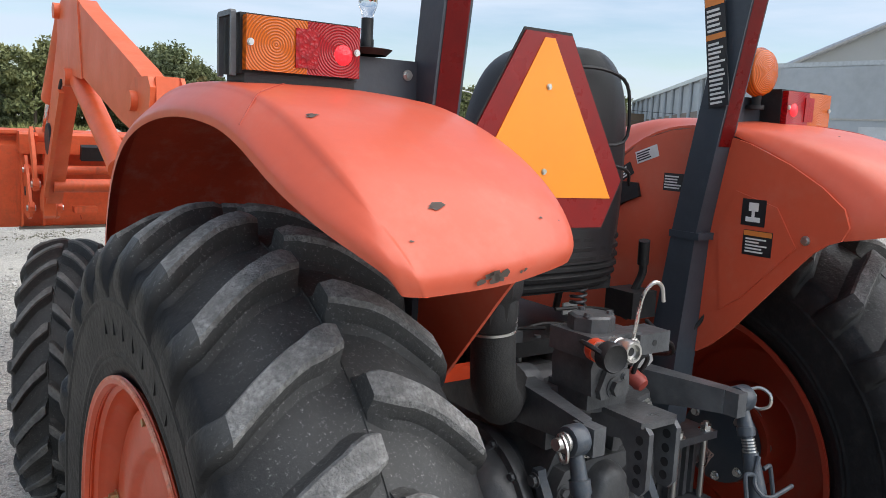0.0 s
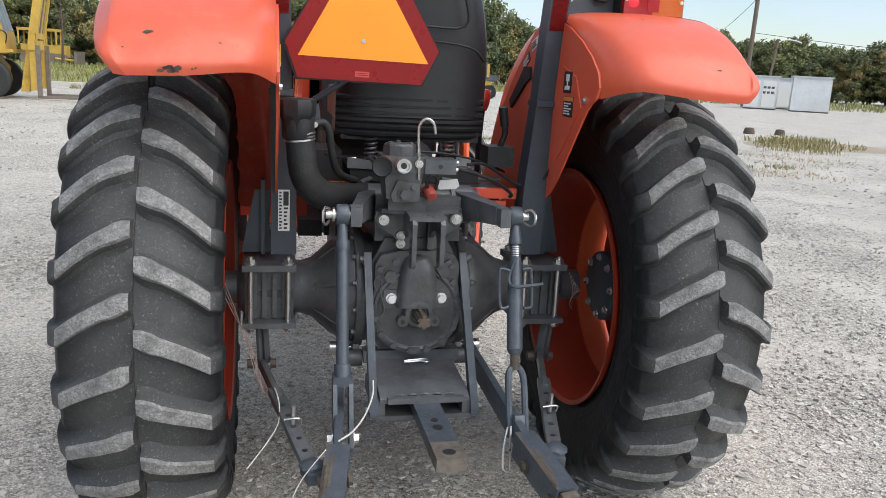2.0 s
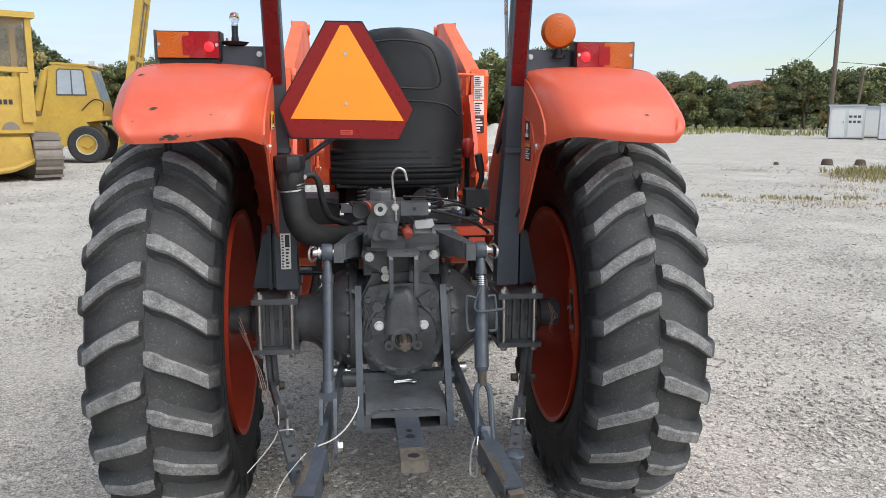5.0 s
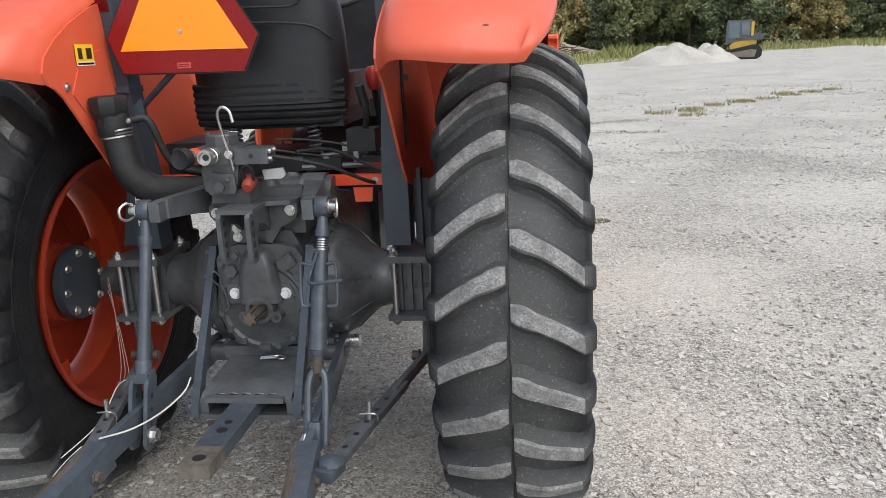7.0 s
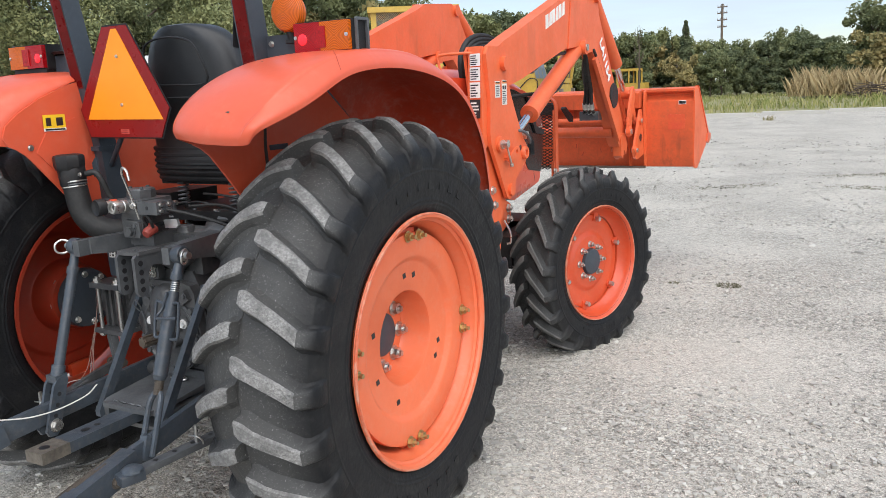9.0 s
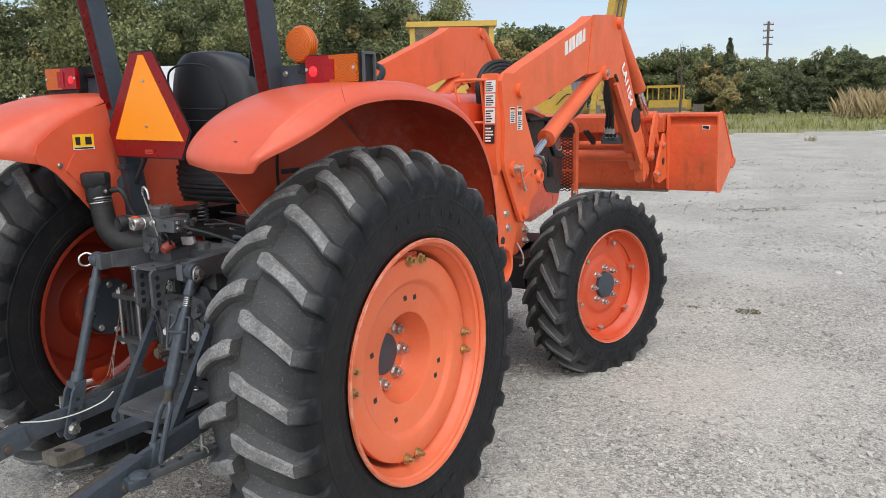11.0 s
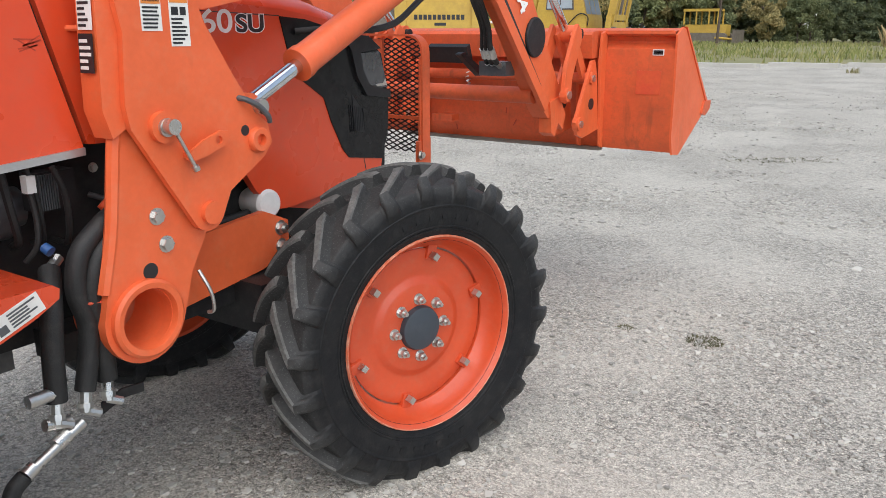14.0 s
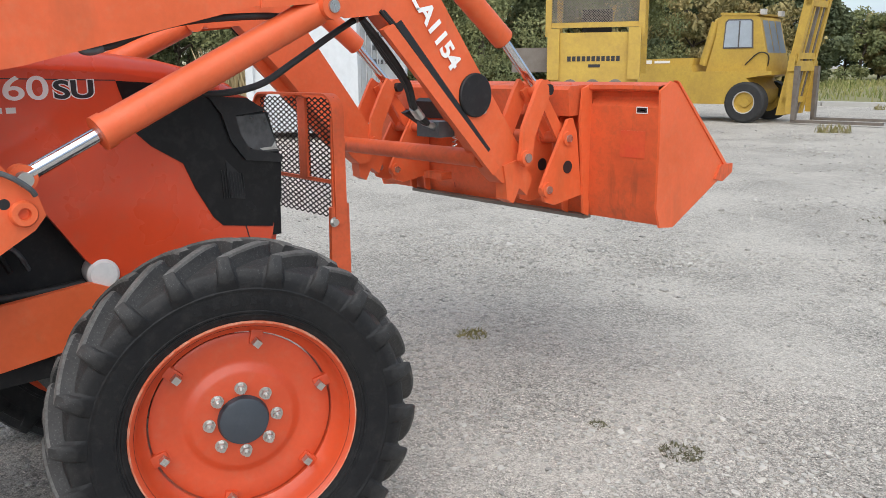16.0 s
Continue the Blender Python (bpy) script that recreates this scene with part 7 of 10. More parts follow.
def loader_side(xc, sx):
    o = sx   # outward
    # lower mount with the big round tube
    low = arc(1.317, 0.720, 0.115, 170, 340, 14) + [(1.465, 0.804), (1.540, 0.934), (1.580, 0.989), (1.520, 1.054), (1.450, 1.214), (1.405, 1.249), (1.350, 1.249), (1.305, 1.219), (1.285, 1.154), (1.255, 0.954)]
    bm = bmesh.new()
    a, b = sorted((xc - o * 0.024, xc + o * 0.006))
    ring_plate(bm, low, (1.315, 0.719), 0.075, a, b)
    bevel(bm, 0.006, 2, 30)
    mount = part("loader_mount", bm, LOADER, tractor, "orange loader mounting bracket")
    bm = bmesh.new()
    lathe(bm, [(0.075, -0.15), (0.100, -0.15), (0.100, 0.020), (0.092, 0.026), (0.078, 0.024), (0.075, 0.015)], (xc + o * 0.001, 1.317, 0.720), (o, 0, 0), 40, closed=True)
    part("cross_tube_end", bm, LOADER, mount)
    for p in ((1.372, 0.966), (1.392, 0.892)):
        bolt(mount, (xc + o * 0.006, *p), (o, 0, 0), 0.016, 0.012)
    part("round_hole", rods(((xc + o * 0.006, 1.340, 0.834), (xc + o * 0.007, 1.340, 0.834), 0.021), n=20), BLACKINK, mount)
    # outline flange along the rear edge
    part("edge_flange", tube([(xc - o * 0.009, y, z) for y, z in ((1.220, 0.804), (1.258, 0.954), (1.288, 1.154), (1.308, 1.217), (1.355, 1.247))], 0.018, 8, 5), LOADER, mount)
    part("retainer_clip", tube([(xc + o * 0.016, 1.475, 0.805), (xc + o * 0.040, 1.490, 0.745), (xc + o * 0.040, 1.495, 0.695), (xc + o * 0.021, 1.490, 0.685)], 0.005, 6, 5), ZINC, mount)
    # tower plate pair
    tower = arc(1.504, 0.960, 0.052, 200, 330, 8) + [(1.582, 1.000), (1.708, 1.075), (1.738, 1.110), (1.725, 1.160), (1.679, 1.200), (1.611, 1.300), (1.537, 1.420), (1.503, 1.500), (1.525, 1.600), (1.480, 1.635), (1.299, 1.635), (1.270, 1.600), (1.306, 1.400), (1.294, 1.240), (1.303, 1.185)]
    twr = part("loader_tower", plate(tower, xc + o * 0.022, xc + o * 0.040, "x", 0.004), LOADER, tractor, "orange loader tower")
    part("tower_plate", plate([(y - 0.0, z) for y, z in tower], xc - o * 0.075, xc - o * 0.062, "x", 0.004), LOADER, twr)
    part("tower_back", plate([(1.272, 1.635), (1.258, 1.45), (1.249, 1.23), (1.268, 1.166), (1.328, 1.20), (1.326, 1.62)], xc - o * 0.050, xc + o * 0.0215, "x", 0.004), LOADER, twr)
    boss(twr, xc + o * 0.020, xc + o * 0.056, 1.386, 1.184, 0.038, 0.022)
    part("handled_pin", rods(((xc + o * 0.05, 1.386, 1.187), (xc + o * 0.090, 1.386, 1.187), 0.0185), n=20), ZINC, twr, "zinc headed locking pin")
    part("pin_drop", rods(((xc + o * 0.076, 1.400, 1.168), (xc + o * 0.078, 1.446, 1.080), 0.0048), ((xc + o * 0.078, 1.443, 1.086), (xc + o * 0.078, 1.448, 1.076), 0.009), n=10), ZINC, twr, "drop bolt through the pin")
    bm = bmesh.new()
    outer_ = [(1.430, 1.102), (1.446, 1.096), (1.500, 1.108), (1.548, 1.128), (1.566, 1.146), (1.560, 1.160), (1.536, 1.163), (1.480, 1.144), (1.440, 1.122)]
    ring_plate(bm, outer_, (1.528, 1.140), 0.011, *sorted((xc + o * 0.062, xc + o * 0.071)), n=14)
    part("keeper", bm, LOADER, twr, "orange pin keeper ear")
    part("keeper_web", plate([(1.440, 1.104), (1.520, 1.124), (1.520, 1.136), (1.440, 1.116)], *sorted((xc + o * 0.040, xc + o * 0.064)), "x", 0.002), LOADER, twr)
    boss(twr, xc + o * 0.030, xc + o * 0.055, 1.508, 0.955, 0.030, 0.0, LOADER)
    bm = bmesh.new()
    lathe(bm, [(0.014, 0.0), (0.034, 0.0), (0.034, 0.016), (0.030, 0.022), (0.016, 0.022)], (xc + o * 0.036, 1.684, 1.122), (o, 0, 0), 28, closed=True)
    part("hole_boss", bm, LOADER, twr)
    part("small_hole", rods(((xc + o * 0.0395, 1.643, 1.150), (xc + o * 0.0405, 1.643, 1.150), 0.014), n=18), BLACKINK, twr)
    part("spring_clip", tube([(xc + o * 0.030, 1.625, 1.236), (xc + o * 0.056, 1.636, 1.232), (xc + o * 0.068, 1.668, 1.214), (xc + o * 0.068, 1.700, 1.186), (xc + o * 0.062, 1.712, 1.168)], 0.0075, 8, 5), GREY, twr, "dark steel spring clip")
    part("rod_pin", rods(((xc + o * 0.03, 1.695, 1.208), (xc + o * 0.060, 1.695, 1.208), 0.020), n=18), ZINC, twr)
    part("boss_bore", rods(((xc + o * 0.0365, 1.684, 1.122), (xc + o * 0.0375, 1.684, 1.122), 0.0155), n=18), BLACKINK, twr)
    boss(twr, xc - o * 0.08, xc + o * 0.062, 1.451, 1.558, 0.034, 0.0, LOADER)
    # boom
    boom = [(1.418, 1.520), (1.403, 1.580), (1.428, 1.630), (1.518, 1.665), (2.372, 1.945), (2.462, 1.985), (2.822, 2.015), (2.897, 1.985), (2.947, 1.900), (3.122, 1.685), (3.522, 1.160), (3.527, 1.115), (3.482, 1.030), (3.422, 1.025), (3.377, 1.060), (3.042, 1.440), (2.822, 1.655), (2.682, 1.640), (2.572, 1.685), (2.362, 1.655), (1.718, 1.487), (1.538, 1.452)]
    bmn = part("loader_boom", plate(boom, xc - o * 0.055, xc + o * 0.020, "x", 0.006), LOADER, tractor, "orange box-section loader boom")
    part("knee_seam", plate([(2.382, 1.660), (2.394, 1.660), (2.452, 1.975), (2.440, 1.975)], xc + o * 0.019, xc + o * 0.0225, "x", 0.0), WORN, bmn)
    part("knee_plate", plate([(2.382, 1.652), (2.572, 1.672), (2.682, 1.632), (2.822, 1.648), (2.947, 1.900), (2.897, 1.988), (2.822, 2.018), (2.452, 1.988)], xc + o * 0.020, xc + o * 0.026, "x", 0.002), LOADER, bmn)
    boss(bmn, xc - o * 0.07, xc + o * 0.055, 2.620, 1.665, 0.040, 0.020)
    boss(bmn, xc - o * 0.07, xc + o * 0.050, 2.885, 1.975, 0.036, 0.0, LOADER)
    # separate guard strip with the hose channel
    part("hose_guard", plate([(2.822, 1.600), (2.867, 1.620), (3.382, 1.095), (3.347, 1.065)], xc + o * 0.020, xc + o * 0.042, "x"), LOADER, bmn)
    part("hose_shadow", plate([(2.882, 1.615), (2.917, 1.635), (3.352, 1.165), (3.322, 1.140)], xc + o * 0.0195, xc + o * 0.0215, "x", 0.0), BLACKINK, bmn)
    for k in range(2):
        part("channel_hose", tube([(xc + o * 0.030, 2.822 + 0.012 * k, 1.66), (xc + o * 0.033, 2.90 + 0.012 * k, 1.585), (xc + o * 0.033, 3.10 + 0.012 * k, 1.37), (xc + o * 0.030, 3.27 + 0.012 * k, 1.19)], 0.007, 8, 4), HOSE, bmn)
    bm = bmesh.new()
    lathe(bm, [(0, 0.012), (0.078, 0.012), (0.082, 0.008), (0.082, 0.000)], (xc + o * 0.021, 3.266, 1.374), (o, 0, 0), 32)
    ec = part("end_cover", bm, BLACK, bmn, "round black cover disc")
    bolt(bmn, (xc + o * 0.021, 3.312, 1.315), (o, 0, 0), 0.010, 0.008)
    # lift cylinder
    p0, p1 = Vector((xc - o * 0.020, 1.695, 1.210)), Vector((xc - o * 0.010, 2.620, 1.665))
    dr = (p1 - p0).normalized()
    cyl = part("lift_cylinder", rods((p0 + dr * 0.235, p1 - dr * 0.02, 0.046), n=24), LOADER, tractor, "orange hydraulic lift cylinder")
    part("gland", rods((p0 + dr * 0.222, p0 + dr * 0.25, 0.050), n=24), LOADER, cyl)
    part("piston_rod", rods((p0, p0 + dr * 0.25, 0.0215), n=20), CHROME, cyl, "chromed piston rod")
    part("rod_eye", rods((p0 + Vector((-0.02, 0, 0)), p0 + Vector((0.02, 0, 0)), 0.035), n=20), LOADER, cyl)
    # curl cylinder
    q0, q1 = Vector((xc - o * 0.015, 2.885, 1.975)), Vector((xc - o * 0.015, 3.655, 1.386))
    dq = (q1 - q0).normalized()
    Lq = (q1 - q0).length
    cc = part("curl_cylinder", rods((q0 + Vector((0, 0.05, 0.0)), q0 + dq * (Lq * 0.70) + Vector((0, 0.03, 0.02)), 0.044), n=24), LOADER, tractor, "orange hydraulic curl cylinder")
    part("piston_rod", rods((q0 + dq * (Lq * 0.69) + Vector((0, 0.03, 0.02)), q1, 0.020), n=18), CHROME, cc, "chromed piston rod")
    part("rod_eye", rods((q1 + Vector((-0.05, 0, 0)), q1 + Vector((0.05, 0, 0)), 0.040), n=22), LOADER, cc)
    part("pin", rods((q1 + Vector((-0.075, 0, 0)), q1 + Vector((0.075, 0, 0)), 0.022), n=18), BLACK, cc)
    # linkage straps and pivot bracket on the bucket carrier
    for dx in (-0.062, 0.062):
        strap = [(3.61, 1.39), (3.64, 1.43), (3.68, 1.40), (3.685, 1.36), (3.60, 1.20), (3.585, 1.10), (3.545, 1.08), (3.515, 1.11), (3.53, 1.24)]
        lk = part("linkage_strap", plate(strap, xc + dx - 0.009, xc + dx + 0.009, "x"), LOADER, tractor, "orange linkage strap")
        boss(lk, xc + dx - 0.014, xc + dx + 0.018, 3.548, 1.118, 0.032, 0.018)
        link2 = [(3.63, 1.38), (3.67, 1.40), (3.80, 1.23), (3.83, 1.18), (3.79, 1.155), (3.76, 1.19)]
        part("linkage_strap", plate(link2, xc + dx * 0.6 - 0.008, xc + dx * 0.6 + 0.008, "x"), LOADER, tractor, "orange linkage strap")
        br = [(3.80, 1.26), (3.83, 1.265), (3.86, 1.20), (3.90, 0.93), (3.72, 0.905), (3.66, 0.925), (3.635, 0.985), (3.66, 1.03)]
        pb_ = part("carrier_plate", plate(br, xc + dx * 1.15 - 0.008, xc + dx * 1.15 + 0.008, "x"), LOADER, tractor, "orange carrier side plate")
        boss(pb_, xc + dx * 1.15 - 0.014, xc + dx * 1.15 + 0.018, 3.795, 1.182, 0.030, 0.016)
        boss(pb_, xc + dx * 1.15 - 0.014, xc + dx * 1.15 + 0.018, 3.672, 0.975, 0.032, 0.016)
        part("round_hole", rods(((xc + dx * 1.15 - 0.012, 3.80, 1.06), (xc + dx * 1.15 + 0.012, 3.80, 1.06), 0.027), n=22), BLACKINK, pb_)
    tip = [(3.46, 1.09), (3.56, 1.11), (3.63, 1.02), (3.60, 0.955), (3.555, 0.99), (3.52, 0.93), (3.48, 0.95), (3.475, 1.02)]
    part("boom_tip", plate(tip, xc - o * 0.03, xc + o * 0.03, "x", 0.004), LOADER, tractor, "orange boom end casting")
    # the boom and its cylinders reach a little further out than their pivots
    reach = Matrix.Translation((xc, 1.1, 1.42)) @ Matrix.Scale(1.018, 4) @ Matrix.Translation((-xc, -1.1, -1.42))
    for ob in (bmn, cyl, cc):
        ob.matrix_basis = reach
    return twr, bmn


tw_r, bm_r = loader_side(XR, 1)
loader_side(XL, -1)
part("boom_cross_tube", rods(((XL, 3.36, 1.125), (XR, 3.36, 1.125), 0.036), n=24), WORN, tractor, "worn orange boom cross tube")
part("carrier_tube", rods(((XL - 0.08, 3.795, 1.182), (XR + 0.08, 3.795, 1.182), 0.026), n=18), WORN, tractor)
part("quick_hitch_latch", bbox((-0.33, 3.78, 0.93), (-0.20, 3.85, 0.965), 0.004), WORN, tractor)
part("latch_spring", tube([(-0.10 + 0.012 * math.cos(i * 0.9), 3.78 + 0.012 * math.sin(i * 0.9), 1.05 + i * 0.003) for i in range(50)], 0.003, 5, 0), ZINC, tractor)
part("latch_handle", plate([(3.70, 1.32), (3.73, 1.335), (3.76, 1.25), (3.72, 1.24)], -0.30, -0.06, "x"), BLACK, tractor)
# hose bundle over the boom and down to the carrier
for k in range(3):
    part("carrier_hose", tube([(0.50, 2.80, 1.64), (0.475 - 0.015 * k, 2.93, 1.53), (0.46 - 0.02 * k, 3.03 + 0.01 * k, 1.42), (0.45 - 0.03 * k, 3.07 + 0.02 * k, 1.33), (0.44 - 0.035 * k, 3.14 + 0.02 * k, 1.27)], 0.012, 8, 6), HOSE, tractor, "black loader hose")
    part("fitting", rods(((0.45 - 0.03 * k, 3.07 + 0.02 * k, 1.33), (0.445 - 0.032 * k, 3.105 + 0.02 * k, 1.295), 0.016), ((0.44 - 0.035 * k, 3.14 + 0.02 * k, 1.27), (0.43 - 0.035 * k, 3.20 + 0.02 * k, 1.25), 0.013), n=8), ZINC, tractor)
part("coupler_block", bbox((0.33, 3.18, 1.215), (0.46, 3.26, 1.275), 0.006), GREY, tractor, "grey hydraulic coupler block")
part("coupler_handle", plate([(3.22, 1.30), (3.25, 1.31), (3.40, 1.235), (3.39, 1.20)], 0.18, 0.21, "x", 0.006), BLACK, tractor, "black coupler handle")
for k in range(5):
    part("tower_hose", tube([(0.33 + 0.012 * k, 1.52 + 0.02 * k, 1.30), (0.33 + 0.012 * k, 1.46 + 0.02 * k, 1.46), (0.33 + 0.012 * k, 1.44 + 0.015 * k, 1.60), (0.34 + 0.010 * k, 1.52 + 0.02 * k, 1.685 - 0.012 * k), (0.36 + 0.010 * k, 1.66 + 0.02 * k, 1.705 - 0.018 * k), (0.40, 1.76 + 0.02 * k, 1.66), (0.45, 1.80, 1.585)], 0.014, 10, 6), HOSE, tractor, "black loader hose loop")
part("hose_hoop", tube([(0.50, 1.30, 1.605), (0.45, 1.262, 1.607), (0.34, 1.240, 1.605), (0.315, 1.238, 1.585), (0.335, 1.242, 1.50), (0.355, 1.246, 1.425), (0.385, 1.255, 1.41), (0.47, 1.30, 1.41)], 0.007, 8, 4), LOADER, tractor, "orange hose hoop")
part("boom_hose", tube([(0.50, 1.905, 1.530), (0.50, 1.967, 1.543), (0.50, 2.064, 1.582), (0.50, 2.181, 1.611), (0.50, 2.36, 1.630), (0.48, 2.50, 1.636), (0.46, 2.62, 1.625)], 0.011, 10, 6), HOSE, tractor, "black boom hose")
part("boom_hose", tube([(0.46, 2.845, 1.662), (0.45, 2.718, 1.59), (0.45, 2.56, 1.498), (0.45, 2.432, 1.429), (0.44, 2.295, 1.404), (0.40, 2.20, 1.410), (0.30, 2.10, 1.40)], 0.011, 10, 6), HOSE, tractor, "black boom hose")
part("hose_fitting", rods(((0.46, 2.845, 1.662), (0.46, 2.80, 1.637), 0.013), ((0.46, 2.86, 1.672), (0.46, 2.84, 1.66), 0.017), n=10), ZINC, tractor, "zinc hose fitting")
part("hose_elbow", tube([(0.51, 1.872, 1.575), (0.51, 1.880, 1.535), (0.505, 1.905, 1.528), (0.50, 1.935, 1.535)], 0.014, 10, 4), GREY, tractor, "grey hose elbow")

# lettering and stickers on the loader
text_mesh("loader_number", "LA1154", 0.088, facing((XR + 0.0265, 3.072, 1.602), (0, 0.60, -0.80), (0, 0.80, 0.60)), LETTER, bm_r, bold=0.003, wide=1.12)
for k in range(6):
    bm = bmesh.new()
    y = 2.05 + k * 0.050
    z = 1.742 + k * 0.0165
    prism(bm, [(y, z), (y + 0.040, z + 0.013), (y + 0.040, z + 0.083), (y + (0.012 if k % 2 else 0.0), z + 0.070)], XR + 0.020, XR + 0.0222, "x")
    part("maker_mark", bm, WHITE, bm_r, "white block of the maker lettering")
rng = random.Random(5)
decal(tw_r, (XR + 0.0402, 1.385, 1.440), (0, 1, 0), (0, 0, 1), 0.055, 0.075, WHITE, [(0.04, 0.80, 0.92, 0.15, ORANGEDECAL)] + text_lines(0.08, 0.05, 0.75, 0.8, 6, BLACKINK, rng))
decal(tw_r, (XR + 0.0402, 1.462, 1.425), (0, 1, 0), (0, 0, 1), 0.055, 0.115, WHITE, [(0.04, 0.86, 0.92, 0.10, ORANGEDECAL), (0.1, 0.62, 0.35, 0.16, BLACKINK), (0.55, 0.62, 0.3, 0.16, BLACKINK)] + text_lines(0.08, 0.03, 0.58, 0.8, 7, BLACKINK, rng))
text_mesh("heading", "WARNING", 0.0095, facing((XR + 0.0425, 1.385, 1.4705), (0, 1, 0), (0, 0, 1)), BLACKINK, tw_r)
text_mesh("heading", "WARNING", 0.0095, facing((XR + 0.0425, 1.462, 1.4765), (0, 1, 0), (0, 0, 1)), BLACKINK, tw_r)
for z, h, gm in ((1.575, 0.055, WHITE), (1.512, 0.06, WHITE), (1.44, 0.07, WHITE), (1.355, 0.085, BLACKINK)):
    ink = BLACKINK if gm is WHITE else WHITE
    decal(tw_r, (XR - 0.012, 1.2665 - (1.635 - z) * 0.066, z), (1, 0, 0), (0, 0.05, 1), 0.052, h, gm, text_lines(0.08, 0.05, 0.9, 0.8, 5, ink, rng))

# ---- bucket ----
BX0, BX1 = -0.905, 0.935
back = [(3.912, 1.408), (3.916, 1.392), (3.960, 1.384), (3.966, 1.362), (3.925, 1.328), (3.925, 0.92), (3.955, 0.845), (4.03, 0.835), (4.43, 1.02), (4.425, 1.035), (4.03, 0.852), (3.965, 0.862), (3.94, 0.925), (3.94, 1.20), (3.96, 1.36), (4.01, 1.415), (4.00, 1.425)]
bk = part("loader_bucket", plate(back, BX0, BX1, "x", 0.002), WORN, tractor, "worn scraped orange loader bucket")
side = [(3.918, 1.30), (3.912, 1.395), (3.985, 1.430), (4.03, 1.42), (4.45, 1.055), (4.455, 1.02), (4.42, 1.0), (4.05, 0.825), (3.955, 0.835), (3.922, 0.92), (3.922, 1.20)]
for x0 in (BX0 - 0.010, BX1):
    sd = part("bucket_side", plate(side, x0, x0 + 0.010, "x", 0.002), LOADER, bk, "orange bucket end plate")
    part("edge_strip", plate([(4.02, 1.432), (4.04, 1.425), (4.46, 1.06), (4.455, 1.04)], x0 - 0.006, x0 + 0.016, "x", 0.002), LOADER, sd)
    part("side_cutter", plate([(4.36, 1.0), (4.40, 1.06), (4.50, 1.06), (4.50, 1.02), (4.42, 0.985)], x0 - 0.012, x0 + 0.022, "x", 0.003), WORN, sd)
bk.location = (0, 0.012, -0.013)
part("top_channel", plate([(3.80, 1.395), (3.815, 1.41), (3.96, 1.415), (3.955, 1.395), (3.93, 1.29), (3.81, 1.285)], BX0 + 0.30, BX1 - 0.365, "x", 0.004), WORN, bk, "orange top reinforcement channel")
part("top_lip", bbox((BX0, 3.906, 1.398), (BX1, 4.02, 1.414), 0.003), WORN, bk)
part("wear_strip", bbox((BX0 + 0.3, 3.915, 0.832), (BX1 - 0.35, 3.96, 0.848), 0.003), STEELTRACK, bk, "dark strip along the bucket's lower back")
part("cutting_edge", bbox((BX0, 4.36, 0.985), (BX1, 4.44, 1.005), 0.003), STEELTRACK, bk, "dark worn cutting edge")
for x0 in (XR - 0.03, XL + 0.03, XR + 0.085, XL - 0.085):
    part("rib", plate([(3.93, 1.42), (3.87, 1.40), (3.855, 1.27), (3.895, 0.86), (3.93, 0.845)], x0 - 0.006, x0 + 0.006, "x"), LOADER, bk)
decal(bk, (0.855, 3.9225, 1.315), (1, 0, 0), (0, 0, 1), 0.055, 0.028, WHITE, [(0.08, 0.15, 0.84, 0.7, BLACKINK), (0.3, 0.4, 0.5, 0.2, WHITE)])
part("primer_patch", bbox((0.755, 3.9215, 1.12), (0.875, 3.9245, 1.23), 0.0), mat("red_primer_patch", (0.62, 0.075, 0.03), 0.5, second=(0.68, 0.12, 0.03), amount=0.9, scale=14), bk, "redder repaint patch")
rng = random.Random(2)
for k in range(7):
    bm = bmesh.new()
    x, z = rng.uniform(-0.3, 0.6), rng.uniform(0.88, 1.0)
    L = rng.uniform(0.015, 0.045)
    box(bm, (x, 3.9228, z), (x + 0.006, 3.9245, z + L), m=Matrix.Translation((x, 0, z)) @ Matrix.Rotation(rng.uniform(-0.5, 0.5), 4, "Y") @ Matrix.Translation((-x, 0, -z)))
    part("scratch", bm, LINER, bk)

# ---- grille guard ----
gd = part("grille_guard", plate([(2.795, 0.76), (2.845, 0.76), (2.850, 1.30), (2.805, 1.30)], 0.2785, 0.2870, "x"), WORN, tractor, "orange steel grille guard with expanded mesh")
def flat_hoop(t):
    return [(-0.296 + t, 0.90), (-0.296 + t, 1.30)] + [(-0.226 + (0.070 - t) * math.cos(radians(180 - 15 * k)), 1.318 + (0.070 - t) * math.sin(radians(180 - 15 * k))) for k in range(7)] + [(0.226 + (0.070 - t) * math.cos(radians(90 - 15 * k)), 1.318 + (0.070 - t) * math.sin(radians(90 - 15 * k))) for k in range(7)] + [(0.296 - t, 1.30), (0.296 - t, 0.90)]


bm = bmesh.new()
prism(bm, flat_hoop(0.0) + flat_hoop(0.008)[::-1], 2.806, 2.856, "y")
part("guard_hoop", bm, WORN, gd)
part("guard_bar", bbox((0.030, 2.822, 1.064), (0.085, 2.840, 1.37), 0.003), WORN, gd)
part("guard_bar", bbox((-0.29, 2.82, 0.93), (-0.27, 2.85, 1.36), 0.003), WORN, gd)
part("guard_bar", bbox((-0.285, 2.825, 1.052), (0.285, 2.836, 1.066), 0.003), WORN, gd)
for x in (0.272, -0.29):
    lg = part("guard_leg", plate([(2.79, 0.97), (2.87, 0.98), (2.87, 0.60), (2.78, 0.60)], x, x + 0.018, "x"), WORN, gd)
    bolt(lg, (x + 0.018, 2.80, 0.915), (1, 0, 0), 0.014, 0.012)
